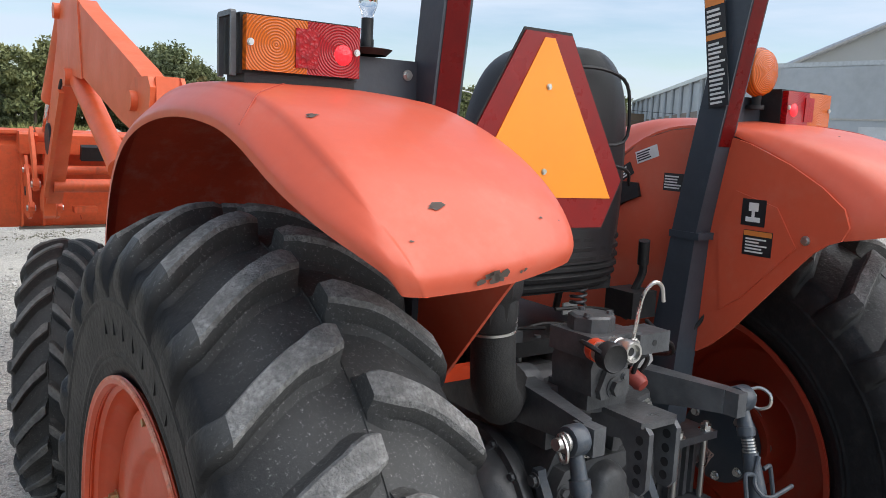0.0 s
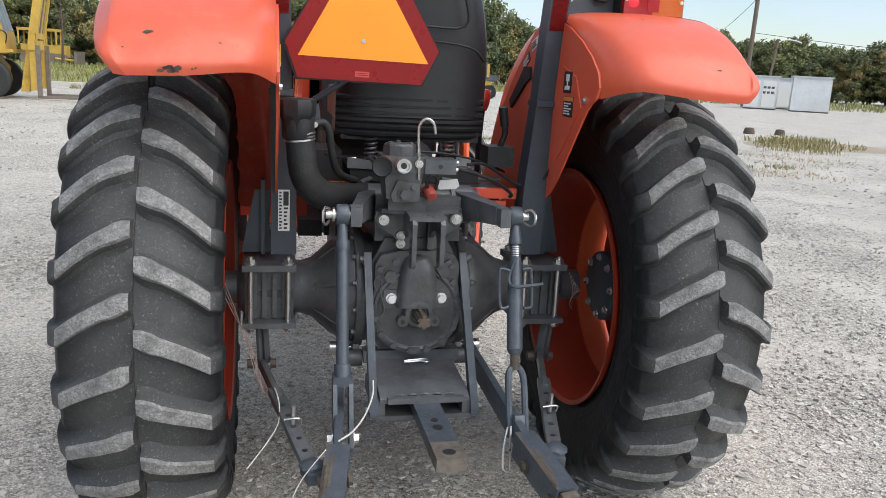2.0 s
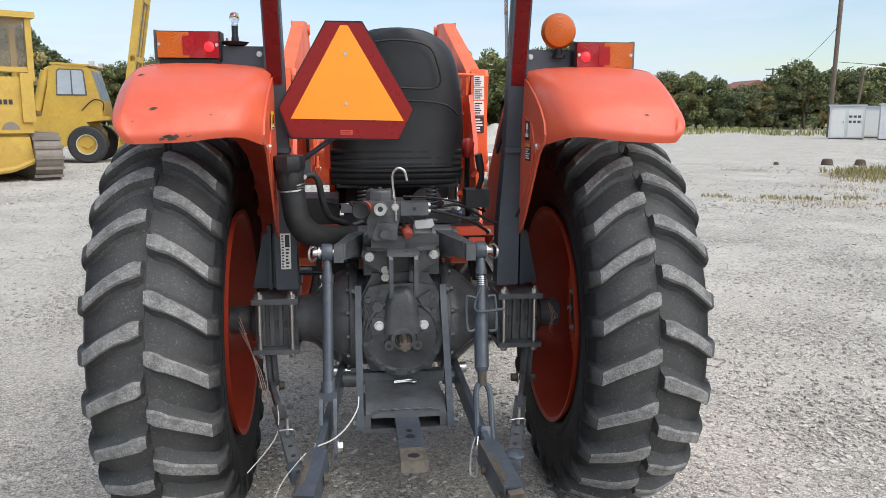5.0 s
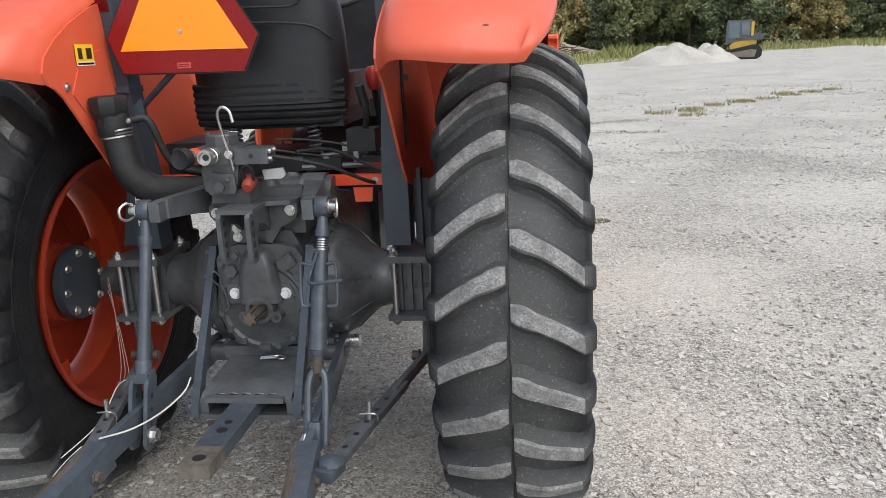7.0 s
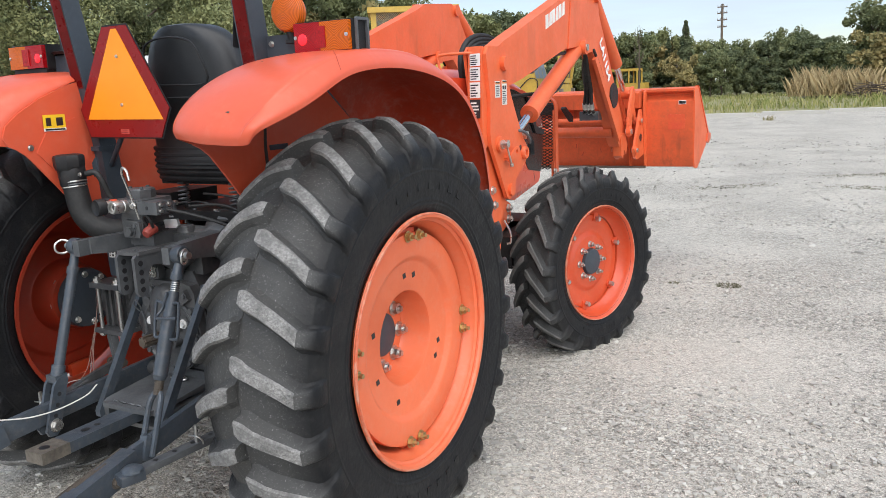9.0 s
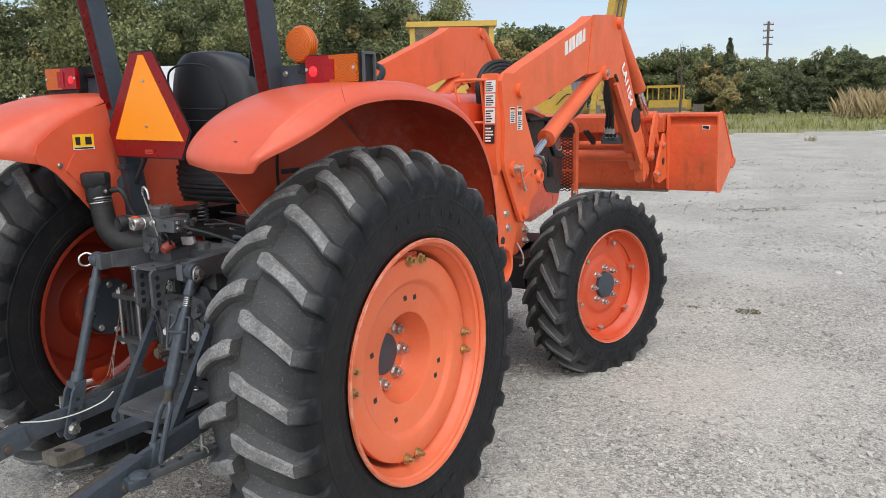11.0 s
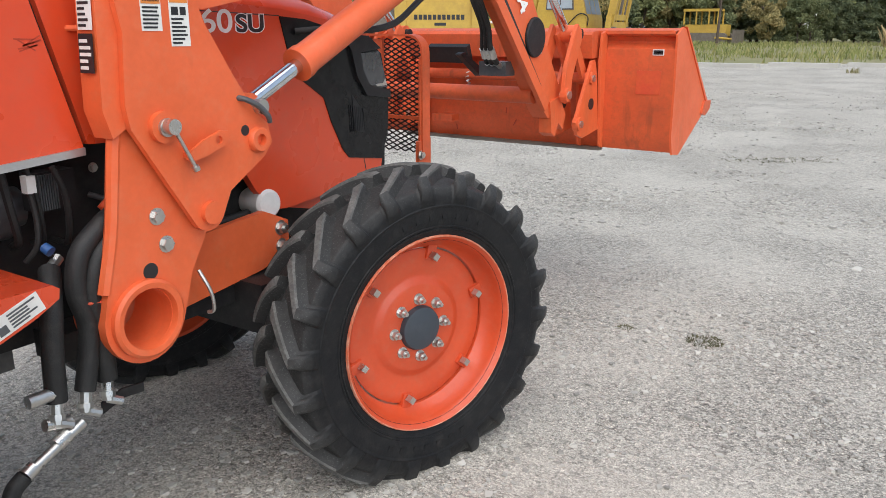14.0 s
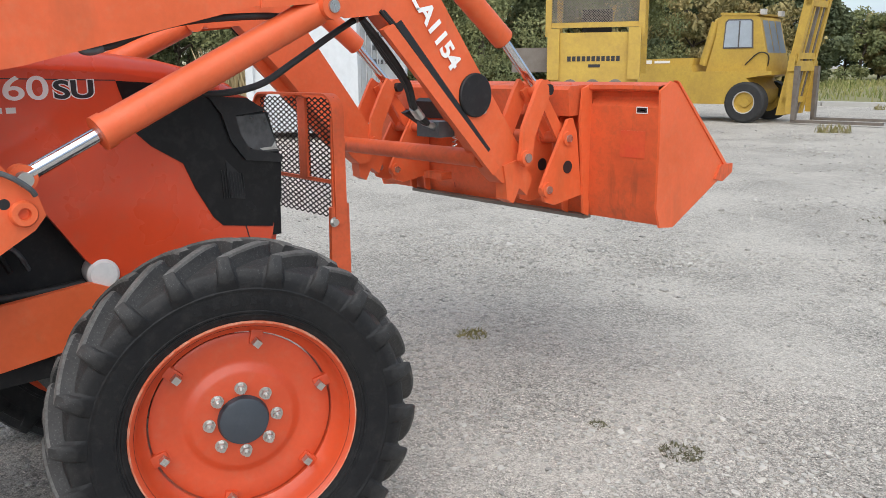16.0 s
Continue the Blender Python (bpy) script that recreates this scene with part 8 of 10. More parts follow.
part("guard_foot", bbox((-0.30, 2.55, 0.58), (0.30, 2.86, 0.62), 0.006), BLACK, gd)
bm = bmesh.new()
def strand(p, q):
    a, b = Vector(p), Vector(q)
    d = (b - a).normalized()
    n_ = Vector((d.z, 0, -d.x)) * 0.0031
    lo = [a - n_, b - n_, b + n_, a + n_]
    bm.faces.new([bm.verts.new(v) for v in lo])
pw, ph = 0.042, 0.0205
nx_, nz_ = 13, 22
for i in range(nx_):
    for j in range(nz_):
        x, z = -0.275 + i * pw, 0.93 + j * ph
        m_ = (x + pw / 2, 2.832, z)
        for q in ((x, 2.832, z + ph / 2), (x, 2.832, z - ph / 2)):
            strand(m_, q)
        for q in ((x + pw, 2.832, z + ph / 2), (x + pw, 2.832, z - ph / 2)):
            strand(m_, q)
tagged(part("expanded_mesh", bm, mat("dark_expanded_steel", (0.022, 0.019, 0.018), 0.6, second=(0.12, 0.035, 0.015), amount=0.35, scale=10), gd, "dark expanded steel mesh"), kind="stuff")

# ---- stickers on the rear ----
rng = random.Random(7)
decal(tractor, (-0.391, -0.0875, 0.937), (1, 0, 0), (0, 0, 1), 0.034, 0.125, WHITE, text_lines(0.1, 0.03, 0.97, 0.3, 12, BLACKINK, rng) + text_lines(0.5, 0.03, 0.6, 0.35, 6, BLACKINK, rng) + [(0.45, 0.62, 0.45, 0.34, BLACKINK)])
decal(fender_r, (0.4228, -0.213, 1.353), (0, -1, 0), (0, 0, 1), 0.062, 0.062, BLACKINK, [(0.3, 0.55, 0.4, 0.32, WHITE), (0.2, 0.15, 0.6, 0.18, WHITE), (0.44, 0.33, 0.12, 0.25, WHITE)])
decal(fender_r, (0.4228, -0.230, 1.283), (0, -1, 0), (0, 0, 1), 0.075, 0.058, BLACKINK, [(0.02, 0.78, 0.96, 0.2, ORANGEDECAL)] + text_lines(0.1, 0.08, 0.72, 0.75, 5, WHITE, rng))
decal(fender_l, (-0.4068, -0.245, 1.385), (0, 1, 0), (0, 0, 1), 0.086, 0.056, YELLOWDECAL, [(0.0, 0.0, 1.0, 0.18, WHITE), (0.05, 0.04, 0.9, 0.1, BLACKINK), (0.12, 0.32, 0.22, 0.5, BLACKINK), (0.58, 0.32, 0.30, 0.5, BLACKINK)])
decal(tractor, (0.4262, 0.12, 1.472), (0, -1, 0.35), (0, 0.35, 1), 0.075, 0.032, WHITE, text_lines(0.05, 0.1, 0.9, 0.85, 4, BLACKINK, rng))
decal(tractor, (0.4262, 0.20, 1.415), (0, -1, 0.6), (0, 0.6, 1), 0.075, 0.035, BLACKINK, text_lines(0.05, 0.1, 0.9, 0.85, 4, WHITE, rng))
decal(tractor, (0.4262, 0.02, 1.405), (0, -1, 0), (0, 0, 1), 0.075, 0.045, BLACKINK, text_lines(0.05, 0.1, 0.9, 0.85, 5, WHITE, rng))
decal(tractor, (0.366, -0.112, 1.72), (0, -1, 0.16), (0, 0.16, 1), 0.055, 0.26, BLACKINK, [(0.03, 0.90, 0.94, 0.08, ORANGEDECAL), (0.03, 0.60, 0.94, 0.05, ORANGEDECAL)] + text_lines(0.1, 0.66, 0.88, 0.8, 5, WHITE, rng) + text_lines(0.1, 0.02, 0.58, 0.8, 14, WHITE, rng))
# chips in the fender paint, and a dent's crease shaded in by colour
CHIP = mat("paint_chip", (0.10, 0.075, 0.06), 0.7)
cr_ = random.Random(12)
def on_fender(fd, x, y):
    """Height and slope of the fender's skin above a point of the plan."""
    hit, loc, nor, _ = fd.ray_cast(Vector((x, y, 2.0)), Vector((0, 0, -1))) if y > -5 else fd.ray_cast(Vector((x, -2.0, y + 10.0)), Vector((0, 1, 0)))
    return (loc, nor) if hit else (Vector((x, y, 1.5)), Vector((0, 0, 1)))


bpy.context.view_layer.update()
for fd, x, y, w, h, n in ((fender_l, -0.769, -0.362, 0.010, 0.016, 3), (fender_l, -0.695, -0.545, 0.014, 0.012, 3), (fender_l, -0.746, -0.574, 0.004, 0.006, 1), (fender_l, -0.645, -8.660, 0.040, 0.010, 9), (fender_l, -0.595, -8.655, 0.018, 0.004, 3), (fender_l, -0.53, -8.600, 0.050, 0.003, 4),
                          (fender_r, 0.70, -0.56, 0.008, 0.006, 2), (fender_r, 0.60, -0.30, 0.006, 0.006, 1)):
    loc, nor = on_fender(fd, x, y)
    ex = Vector((1, 0, 0)) - nor * nor.x
    ex.normalize()
    ey = nor.cross(ex)
    bm = bmesh.new()
    for _ in range(n):
        c = loc + ex * cr_.uniform(-w, w) * 0.5 + ey * cr_.uniform(-h, h) * 0.5 + nor * 0.0012
        a0 = cr_.uniform(0, 6.28)
        k_ = [(0.5 + cr_.random()) * min(w, h) * 0.42 for _q in range(7)]
        bm.faces.new([bm.verts.new(c + ex * (k_[q] * 1.9 * math.cos(a0 + q * 0.898)) + ey * (k_[q] * math.sin(a0 + q * 0.898))) for q in range(7)])
    part("paint_chip", bm, CHIP, fd, "dark chip or crease line in the paint")


# joint between the fender's two pressings
for fd, sx in ((fender_l, -1), (fender_r, 1)):
    pts = []
    for k in range(9):
        x, y = 0.846 - 0.018 * k, -0.286 + 0.0135 * k + 0.0012 * k * k
        loc, nor = on_fender(fd, sx * x + 0.008, y)
        pts.append(loc + nor * 0.0004)
    part("pressing_joint", tube(pts, 0.0011, 5, 2), LINER, fd, "fine dark joint in the pressing")


# ---- loose stones on the gravel ----
def stones(n, x0, x1, y0, y1, smin, smax, seed, name, material):
    rs = np.random.RandomState(seed)
    base = np.array([(x, y, z) for x in (-0.62, 0.62) for y in (-0.62, 0.62) for z in (-0.62, 0.62)])
    tri = np.array([(0, 1, 3), (0, 3, 2), (4, 7, 5), (4, 6, 7), (0, 4, 5), (0, 5, 1), (2, 7, 6), (2, 3, 7), (0, 6, 4), (0, 2, 6), (1, 5, 7), (1, 7, 3)])
    sz = smin * (smax / smin) ** (rs.rand(n) ** 2.2)
    cand = np.c_[rs.uniform(x0, x1, 3 * n), rs.uniform(y0, y1, 3 * n), np.zeros(3 * n)]
    cx_, cy_ = cand[:, 0], cand[:, 1]
    drift = np.sin(1.3 * cx_ + 0.7 * cy_) + np.sin(0.6 * cx_ - 1.9 * cy_ + 2) + np.sin(3.1 * cx_ + 2.3 * cy_ + 1) * 0.6 + np.sin(4.7 * cy_ - 2.9 * cx_) * 0.5
    pos = cand[np.argsort(-(drift + rs.normal(0, 1.6, 3 * n)))[:n]]
    v = base[None] * rs.uniform(0.7, 1.3, (n, 1, 3)) * rs.uniform(0.75, 1.15, (n, 8, 1)) + rs.uniform(-0.34, 0.34, (n, 8, 3))
    a = rs.uniform(0, 6.28, n)
    c, s = np.cos(a), np.sin(a)
    x = v[..., 0] * c[:, None] - v[..., 1] * s[:, None]
    y = v[..., 0] * s[:, None] + v[..., 1] * c[:, None]
    v = np.stack([x, y, v[..., 2] * 0.6], -1) * sz[:, None, None] + pos[:, None, :]
    v[..., 2] += (sz * 0.10)[:, None]
    f = (tri[None] + (np.arange(n) * 8)[:, None, None]).reshape(-1, 3)
    me = bpy.data.meshes.new(name)
    me.from_pydata(v.reshape(-1, 3).tolist(), [], f.tolist())
    me.materials.append(material)
    ob = new(name, me)
    return tagged(ob, "loose angular limestone gravel on the yard", "gravel", kind="stuff")


def island_material(name, a, b, rough=0.9, bump=0.0):
    m = bpy.data.materials.new(name)
    m.use_nodes = True
    nt = m.node_tree
    bs = nt.nodes["Principled BSDF"]
    geo = nt.nodes.new("ShaderNodeNewGeometry")
    mx = nt.nodes.new("ShaderNodeMixRGB")
    mx.inputs["Color1"].default_value, mx.inputs["Color2"].default_value = (*a, 1), (*b, 1)
    nt.links.new(geo.outputs["Random Per Island"], mx.inputs["Fac"])
    nt.links.new(mx.outputs["Color"], bs.inputs["Base Color"])
    bs.inputs["Roughness"].default_value = rough
    bs.inputs["Specular IOR Level"].default_value = 0.25
    return m


STONE = island_material("limestone_chips", (0.29, 0.277, 0.252), (0.58, 0.555, 0.505))
stones(105000, -3.5, 6.0, -2.6, 7.5, 0.0038, 0.017, 11, "loose_gravel", STONE)
stones(9000, -3.5, 6.5, -2.6, 9.0, 0.008, 0.018, 12, "coarse_gravel", STONE)
stones(9000, -12, 12, 5, 20, 0.012, 0.035, 13, "far_gravel", STONE)

# dark weed spots and grass tufts
GRASS = island_material("yard_grass", (0.15, 0.15, 0.055), (0.36, 0.30, 0.15))
DRYGRASS = island_material("dry_reed", (0.30, 0.22, 0.11), (0.52, 0.42, 0.24))
FIELDGRASS = island_material("field_grass", (0.13, 0.17, 0.045), (0.36, 0.33, 0.14))
WEED = island_material("dark_weed", (0.09, 0.085, 0.05), (0.16, 0.15, 0.09))


def blades(name, centres, n, spread, h, w, material, label, category, seed, stuff=True, lean=0.5, uneven=0.0):
    rs = np.random.RandomState(seed)
    cs = np.array(centres, float)
    k = len(cs)
    V, Fc = [], []
    idx = rs.randint(0, k, n) if n >= k else np.arange(n)
    ang = rs.uniform(0, 6.28, n)
    rad = np.sqrt(rs.rand(n)) * spread
    px_, py_ = cs[idx, 0] + rad * np.cos(ang), cs[idx, 1] + rad * np.sin(ang)
    pz = cs[idx, 2] if cs.shape[1] > 2 else np.zeros(n)
    hh = h * rs.uniform(0.4, 1.15, n)
    hh *= 1.0 - uneven * np.sin(idx * 2.3 + 0.8) ** 2
    ww = w * rs.uniform(0.6, 1.3, n)
    t = rs.uniform(0, 6.28, n)
    lx, ly = rs.uniform(-lean, lean, n) * hh, rs.uniform(-lean, lean, n) * hh
    v = np.stack([np.stack([px_ - ww * np.cos(t), py_ - ww * np.sin(t), pz], -1), np.stack([px_ + ww * np.cos(t), py_ + ww * np.sin(t), pz], -1),
                  np.stack([px_ + lx * 0.4 + ww * 0.7 * np.cos(t), py_ + ly * 0.4 + ww * 0.7 * np.sin(t), pz + hh * 0.6], -1), np.stack([px_ + lx, py_ + ly, pz + hh], -1)], 1)
    f = (np.array([(0, 1, 2), (0, 2, 3)])[None] + (np.arange(n) * 4)[:, None, None]).reshape(-1, 3)
    me = bpy.data.meshes.new(name)
    me.from_pydata(v.reshape(-1, 3).tolist(), [], f.tolist())
    me.materials.append(material)
    return tagged(new(name, me), label, category, kind="stuff" if stuff else "")


blades("weed_patch", [(1.24, 3.74)], 230, 0.085, 0.014, 0.004, WEED, "small dark flattened weed on the gravel", "weed", 1, False, 1.6)
blades("weed_patch", [(0.87, 3.70)], 70, 0.045, 0.010, 0.004, WEED, "small dark flattened weed on the gravel", "weed", 2, False, 1.6)
blades("weed_patch", [(-0.33, 4.12)], 110, 0.09, 0.03, 0.005, GRASS, "sparse green weed on the gravel", "weed", 3, False, 1.2)
tufts = [(2.9 + 0.42 * i + 0.25 * math.sin(i * 2.1), 12.3 + 0.46 * i + 0.2 * math.cos(i * 1.7)) for i in range(11)] + [(6.2, 10.4), (7.1, 10.1), (7.6, 9.9), (8.3, 9.8), (3.4, 11.9)]
blades("grass_strip", tufts, 1500, 0.26, 0.07, 0.010, GRASS, "thin grass growing along a seam in the yard", "grass", 4)
blades("grass_tuft", [(12.4, 15.6), (13.0, 15.8), (13.6, 16.4), (12.0, 14.6), (11.4, 13.6), (12.8, 14.4)], 1500, 0.9, 0.17, 0.011, GRASS, "rough tuft of yellow-green grass", "grass", 5)
blades("dry_grass", [(6.73, 9.6), (7.25, 9.12), (7.88, 9.06), (8.1, 8.6), (10.0, 16.8), (10.6, 12.8), (11.5, 13.0), (9.5, 11.7), (10.2, 11.2), (8.8, 10.2)], 1000, 0.65, 0.05, 0.009, DRYGRASS, "thin dry grass over bare earth", "grass", 7)
blades("weed_line", [(1.5 + 0.15 * i, 11.03 + 0.06 * i) for i in range(7)] + [(1.75 + 0.14 * i, 9.75 - 0.03 * i) for i in range(6)] + [(0.13 * i, 9.3 + 0.09 * i) for i in range(7)], 700, 0.22, 0.02, 0.008, WEED, "thin dark weeds in a seam", "weeds", 8, True, 1.4)
blades("grass_tuft", [(-4.9, 19.6), (-4.6, 19.8), (-7.6, 30.5), (-1.5, 30.2)], 260, 0.22, 0.2, 0.010, GRASS, "rough tuft of yellow-green grass", "grass", 6)
DIRT = mat("bare_brown_earth", (0.33, 0.27, 0.20), 0.95, second=(0.22, 0.18, 0.13), scale=1.2, fine=20, bump=0.5, bump_scale=20)


def mound(name, c, rx, ry, h, material, label, category, seed, n=34):
    bm = bmesh.new()
    rows = []
    rnd = random.Random(seed)
    o = Vector((rnd.uniform(0, 50), rnd.uniform(0, 50), 0))
    for i in range(n + 1):
        row = []
        for j in range(n + 1):
            u, v = 2 * i / n - 1, 2 * j / n - 1
            r = math.hypot(u, v)
            k = max(0.0, 1 - r ** 1.3)
            z = h * k * (0.75 + 0.5 * noise.noise(o + Vector((u * 2.2, v * 2.2, 0)))) + 0.10 * h * k * noise.noise(o + Vector((u * 9, v * 9, 0)))
            row.append(bm.verts.new((c[0] + u * rx, c[1] + v * ry, z - 0.02)))
        rows.append(row)
    for a, b in zip(rows, rows[1:]):
        for j in range(n):
            bm.faces.new((a[j], b[j], b[j + 1], a[j + 1]))
    return tagged(part(name, bm, material), label, category)


mound("gravel_mound", (7.0, 38.2), 2.6, 1.8, 1.35, GRAVEL, "pale heap of dumped gravel", "gravel pile", 3)
mound("gravel_mound", (9.0, 39.2), 1.6, 1.4, 1.15, GRAVEL, "pale heap of dumped gravel", "gravel pile", 8)
mound("earth_patch", (13.2, 14.8), 2.6, 1.8, 0.10, DIRT, "bare brown earth patch with grass", "earth", 4)
mound("brush_mound", (1.5, 69.0), 5.5, 2.6, 1.7, DIRT, "brown mound of earth and brush", "earth mound", 9)

# field beyond the yard, kerb slabs
FIELD = mat("field_ground", (0.24, 0.23, 0.10), 0.95, second=(0.33, 0.28, 0.15), amount=0.7, scale=0.12, fine=1.5, fine_amount=0.4, bump=0.4, bump_scale=4)
bm = bmesh.new()
fx = [(-140, 33.0), (-60, 33.5), (-30, 33.0), (-8, 35.2), (1.5, 41.5), (3.2, 43.5), (14, 56), (30, 66), (60, 92), (120, 120)]
near_ = [bm.verts.new((x, y, 0.03)) for x, y in fx]
far_ = [bm.verts.new((x * 2.2, 420, 0.03)) for x, y in fx]
for i in range(len(fx) - 1):
    bm.faces.new((near_[i], near_[i + 1], far_[i + 1], far_[i]))
low_ = [bm.verts.new((x, y - 0.05, -0.05)) for x, y in fx]
for i in range(len(fx) - 1):
    bm.faces.new((near_[i], low_[i], low_[i + 1], near_[i + 1]))
tagged(part("field", bm, FIELD), "rough yellow-green grass field beyond the yard", "field", kind="structure")
rk = random.Random(4)
for i in range(13):
    x0, x1 = -31 + i * 2.6, -31 + i * 2.6 + 2.5
    y0 = 32.4 + max(0, (x0 + 8)) * 0.62
    bm = bmesh.new()
    box(bm, (x0, y0 - 0.35, -0.05), (x1, y0 + 0.35, 0.15 + rk.uniform(-0.02, 0.02)))
    bevel(bm, 0.02)
    tagged(part("concrete_slab", bm, KERB), "pale weathered concrete kerb slab", "kerb", "kerb slabs at the field edge")
rs = np.random.RandomState(21)
fc = []
while len(fc) < 900:
    x, y = rs.uniform(-75, 30), rs.uniform(33, 84)
    if y > 33.5 + max(0, x + 8) * 0.85:
        fc.append((x, y, 0.03))
blades("field_grass", fc, 26000, 1.4, 0.42, 0.03, FIELDGRASS, "tall rough grass over the field", "grass", 22)
blades("dry_reeds", [(-3.2 + 0.5 * i, 66.5 + 0.8 * math.sin(i * 1.3), 0.2) for i in range(11)], 2300, 1.1, 2.1, 0.022, DRYGRASS, "stand of tall dry reeds on a mound", "reeds", 23, lean=0.5, uneven=0.65)
blades("dry_reeds", [(6.0 + 0.6 * i, 54.5 + 0.5 * i, 0) for i in range(7)], 1600, 1.4, 0.9, 0.03, FIELDGRASS, "stand of rough green weeds by the yard", "weeds", 24, lean=0.5, uneven=0.5)
# heap of dead branches beside the reeds
rb_ = random.Random(31)
bm = bmesh.new()
for i in range(85):
    a, u = rb_.uniform(0, 6.28), rb_.uniform(-1, 1)
    p = Vector((2.05 + u * 1.9, 63.2 + rb_.uniform(-0.6, 0.6), rb_.uniform(0.05, 1.25) * (1 - 0.6 * abs(u))))
    L = rb_.uniform(0.5, 1.3)
    d = Vector((math.cos(a), 0.4 * math.sin(a), rb_.uniform(-0.25, 0.3))) * L
    q = p + d
    q.z = max(0.03, q.z)
    sweep(bm, [p, (p + q) / 2 + Vector((0, 0, rb_.uniform(-0.08, 0.1))), q], 0.04, 5, 2, (rb_.uniform(0.03, 0.07), 0.015))
tagged(part("brush_pile", bm, BARK), "tangled heap of dead brown branches by the field", "brush pile")
blades("dry_reeds", [(-21 - 0.7 * i, 13.5 + 0.5 * i, 0) for i in range(12)], 7000, 0.8, 2.0, 0.02, DRYGRASS, "stand of tall dry reeds beside the yard", "reeds", 25, lean=0.25)
edge = []
for i in range(150):
    a = radians(-70 + 0.82 * i)
    r = 70 + 8 * math.sin(i * 0.7)
    if a > radians(2) or a < radians(-18):
        edge.append((r * math.sin(a), r * math.cos(a) if a < radians(40) else r * math.cos(a) + 4, 0))
blades("wood_edge_scrub", edge, 6000, 2.4, 0.5, 0.05, FIELDGRASS, "scrub and weeds along the wood's edge", "scrub", 26, lean=0.4)


# ---- trees ----
def leaf_material(name, a, b):
    m = island_material(name, a, b, 0.75)
    bs = m.node_tree.nodes["Principled BSDF"]
    bs.inputs["Transmission Weight"].default_value = 0.0
    bs.inputs["Subsurface Weight"].default_value = 0.0
    # whole sprays turn paler or yellower
    nt = m.node_tree
    nz = nt.nodes.new("ShaderNodeTexNoise")
    nz.inputs["Scale"].default_value, nz.inputs["Detail"].default_value = 0.9, 3
    co = nt.nodes.new("ShaderNodeTexCoord")
    nt.links.new(co.outputs["Object"], nz.inputs["Vector"])
    r = nt.nodes.new("ShaderNodeMapRange")
    r.inputs["From Min"].default_value, r.inputs["From Max"].default_value = 0.38, 0.66
    nt.links.new(nz.outputs["Fac"], r.inputs["Value"])
    mx = nt.nodes.new("ShaderNodeMixRGB")
    nt.links.new(r.outputs["Result"], mx.inputs["Fac"])
    nt.links.new(bs.inputs["Base Color"].links[0].from_socket, mx.inputs["Color1"])
    mx.inputs["Color2"].default_value = (b[0] * 1.15, b[1] * 1.05, b[2], 1)
    nt.links.new(mx.outputs["Color"], bs.inputs["Base Color"])
    return m


# leaf tones raised, with the haze of distance put into their colour
LEAF = [leaf_material("leaf_dark", (0.07, 0.088, 0.046), (0.17, 0.20, 0.095)), leaf_material("leaf_mid", (0.085, 0.11, 0.052), (0.24, 0.265, 0.12)),
        leaf_material("leaf_yellow", (0.12, 0.12, 0.052), (0.34, 0.29, 0.13)), leaf_material("leaf_conifer", (0.055, 0.074, 0.044), (0.14, 0.17, 0.09))]


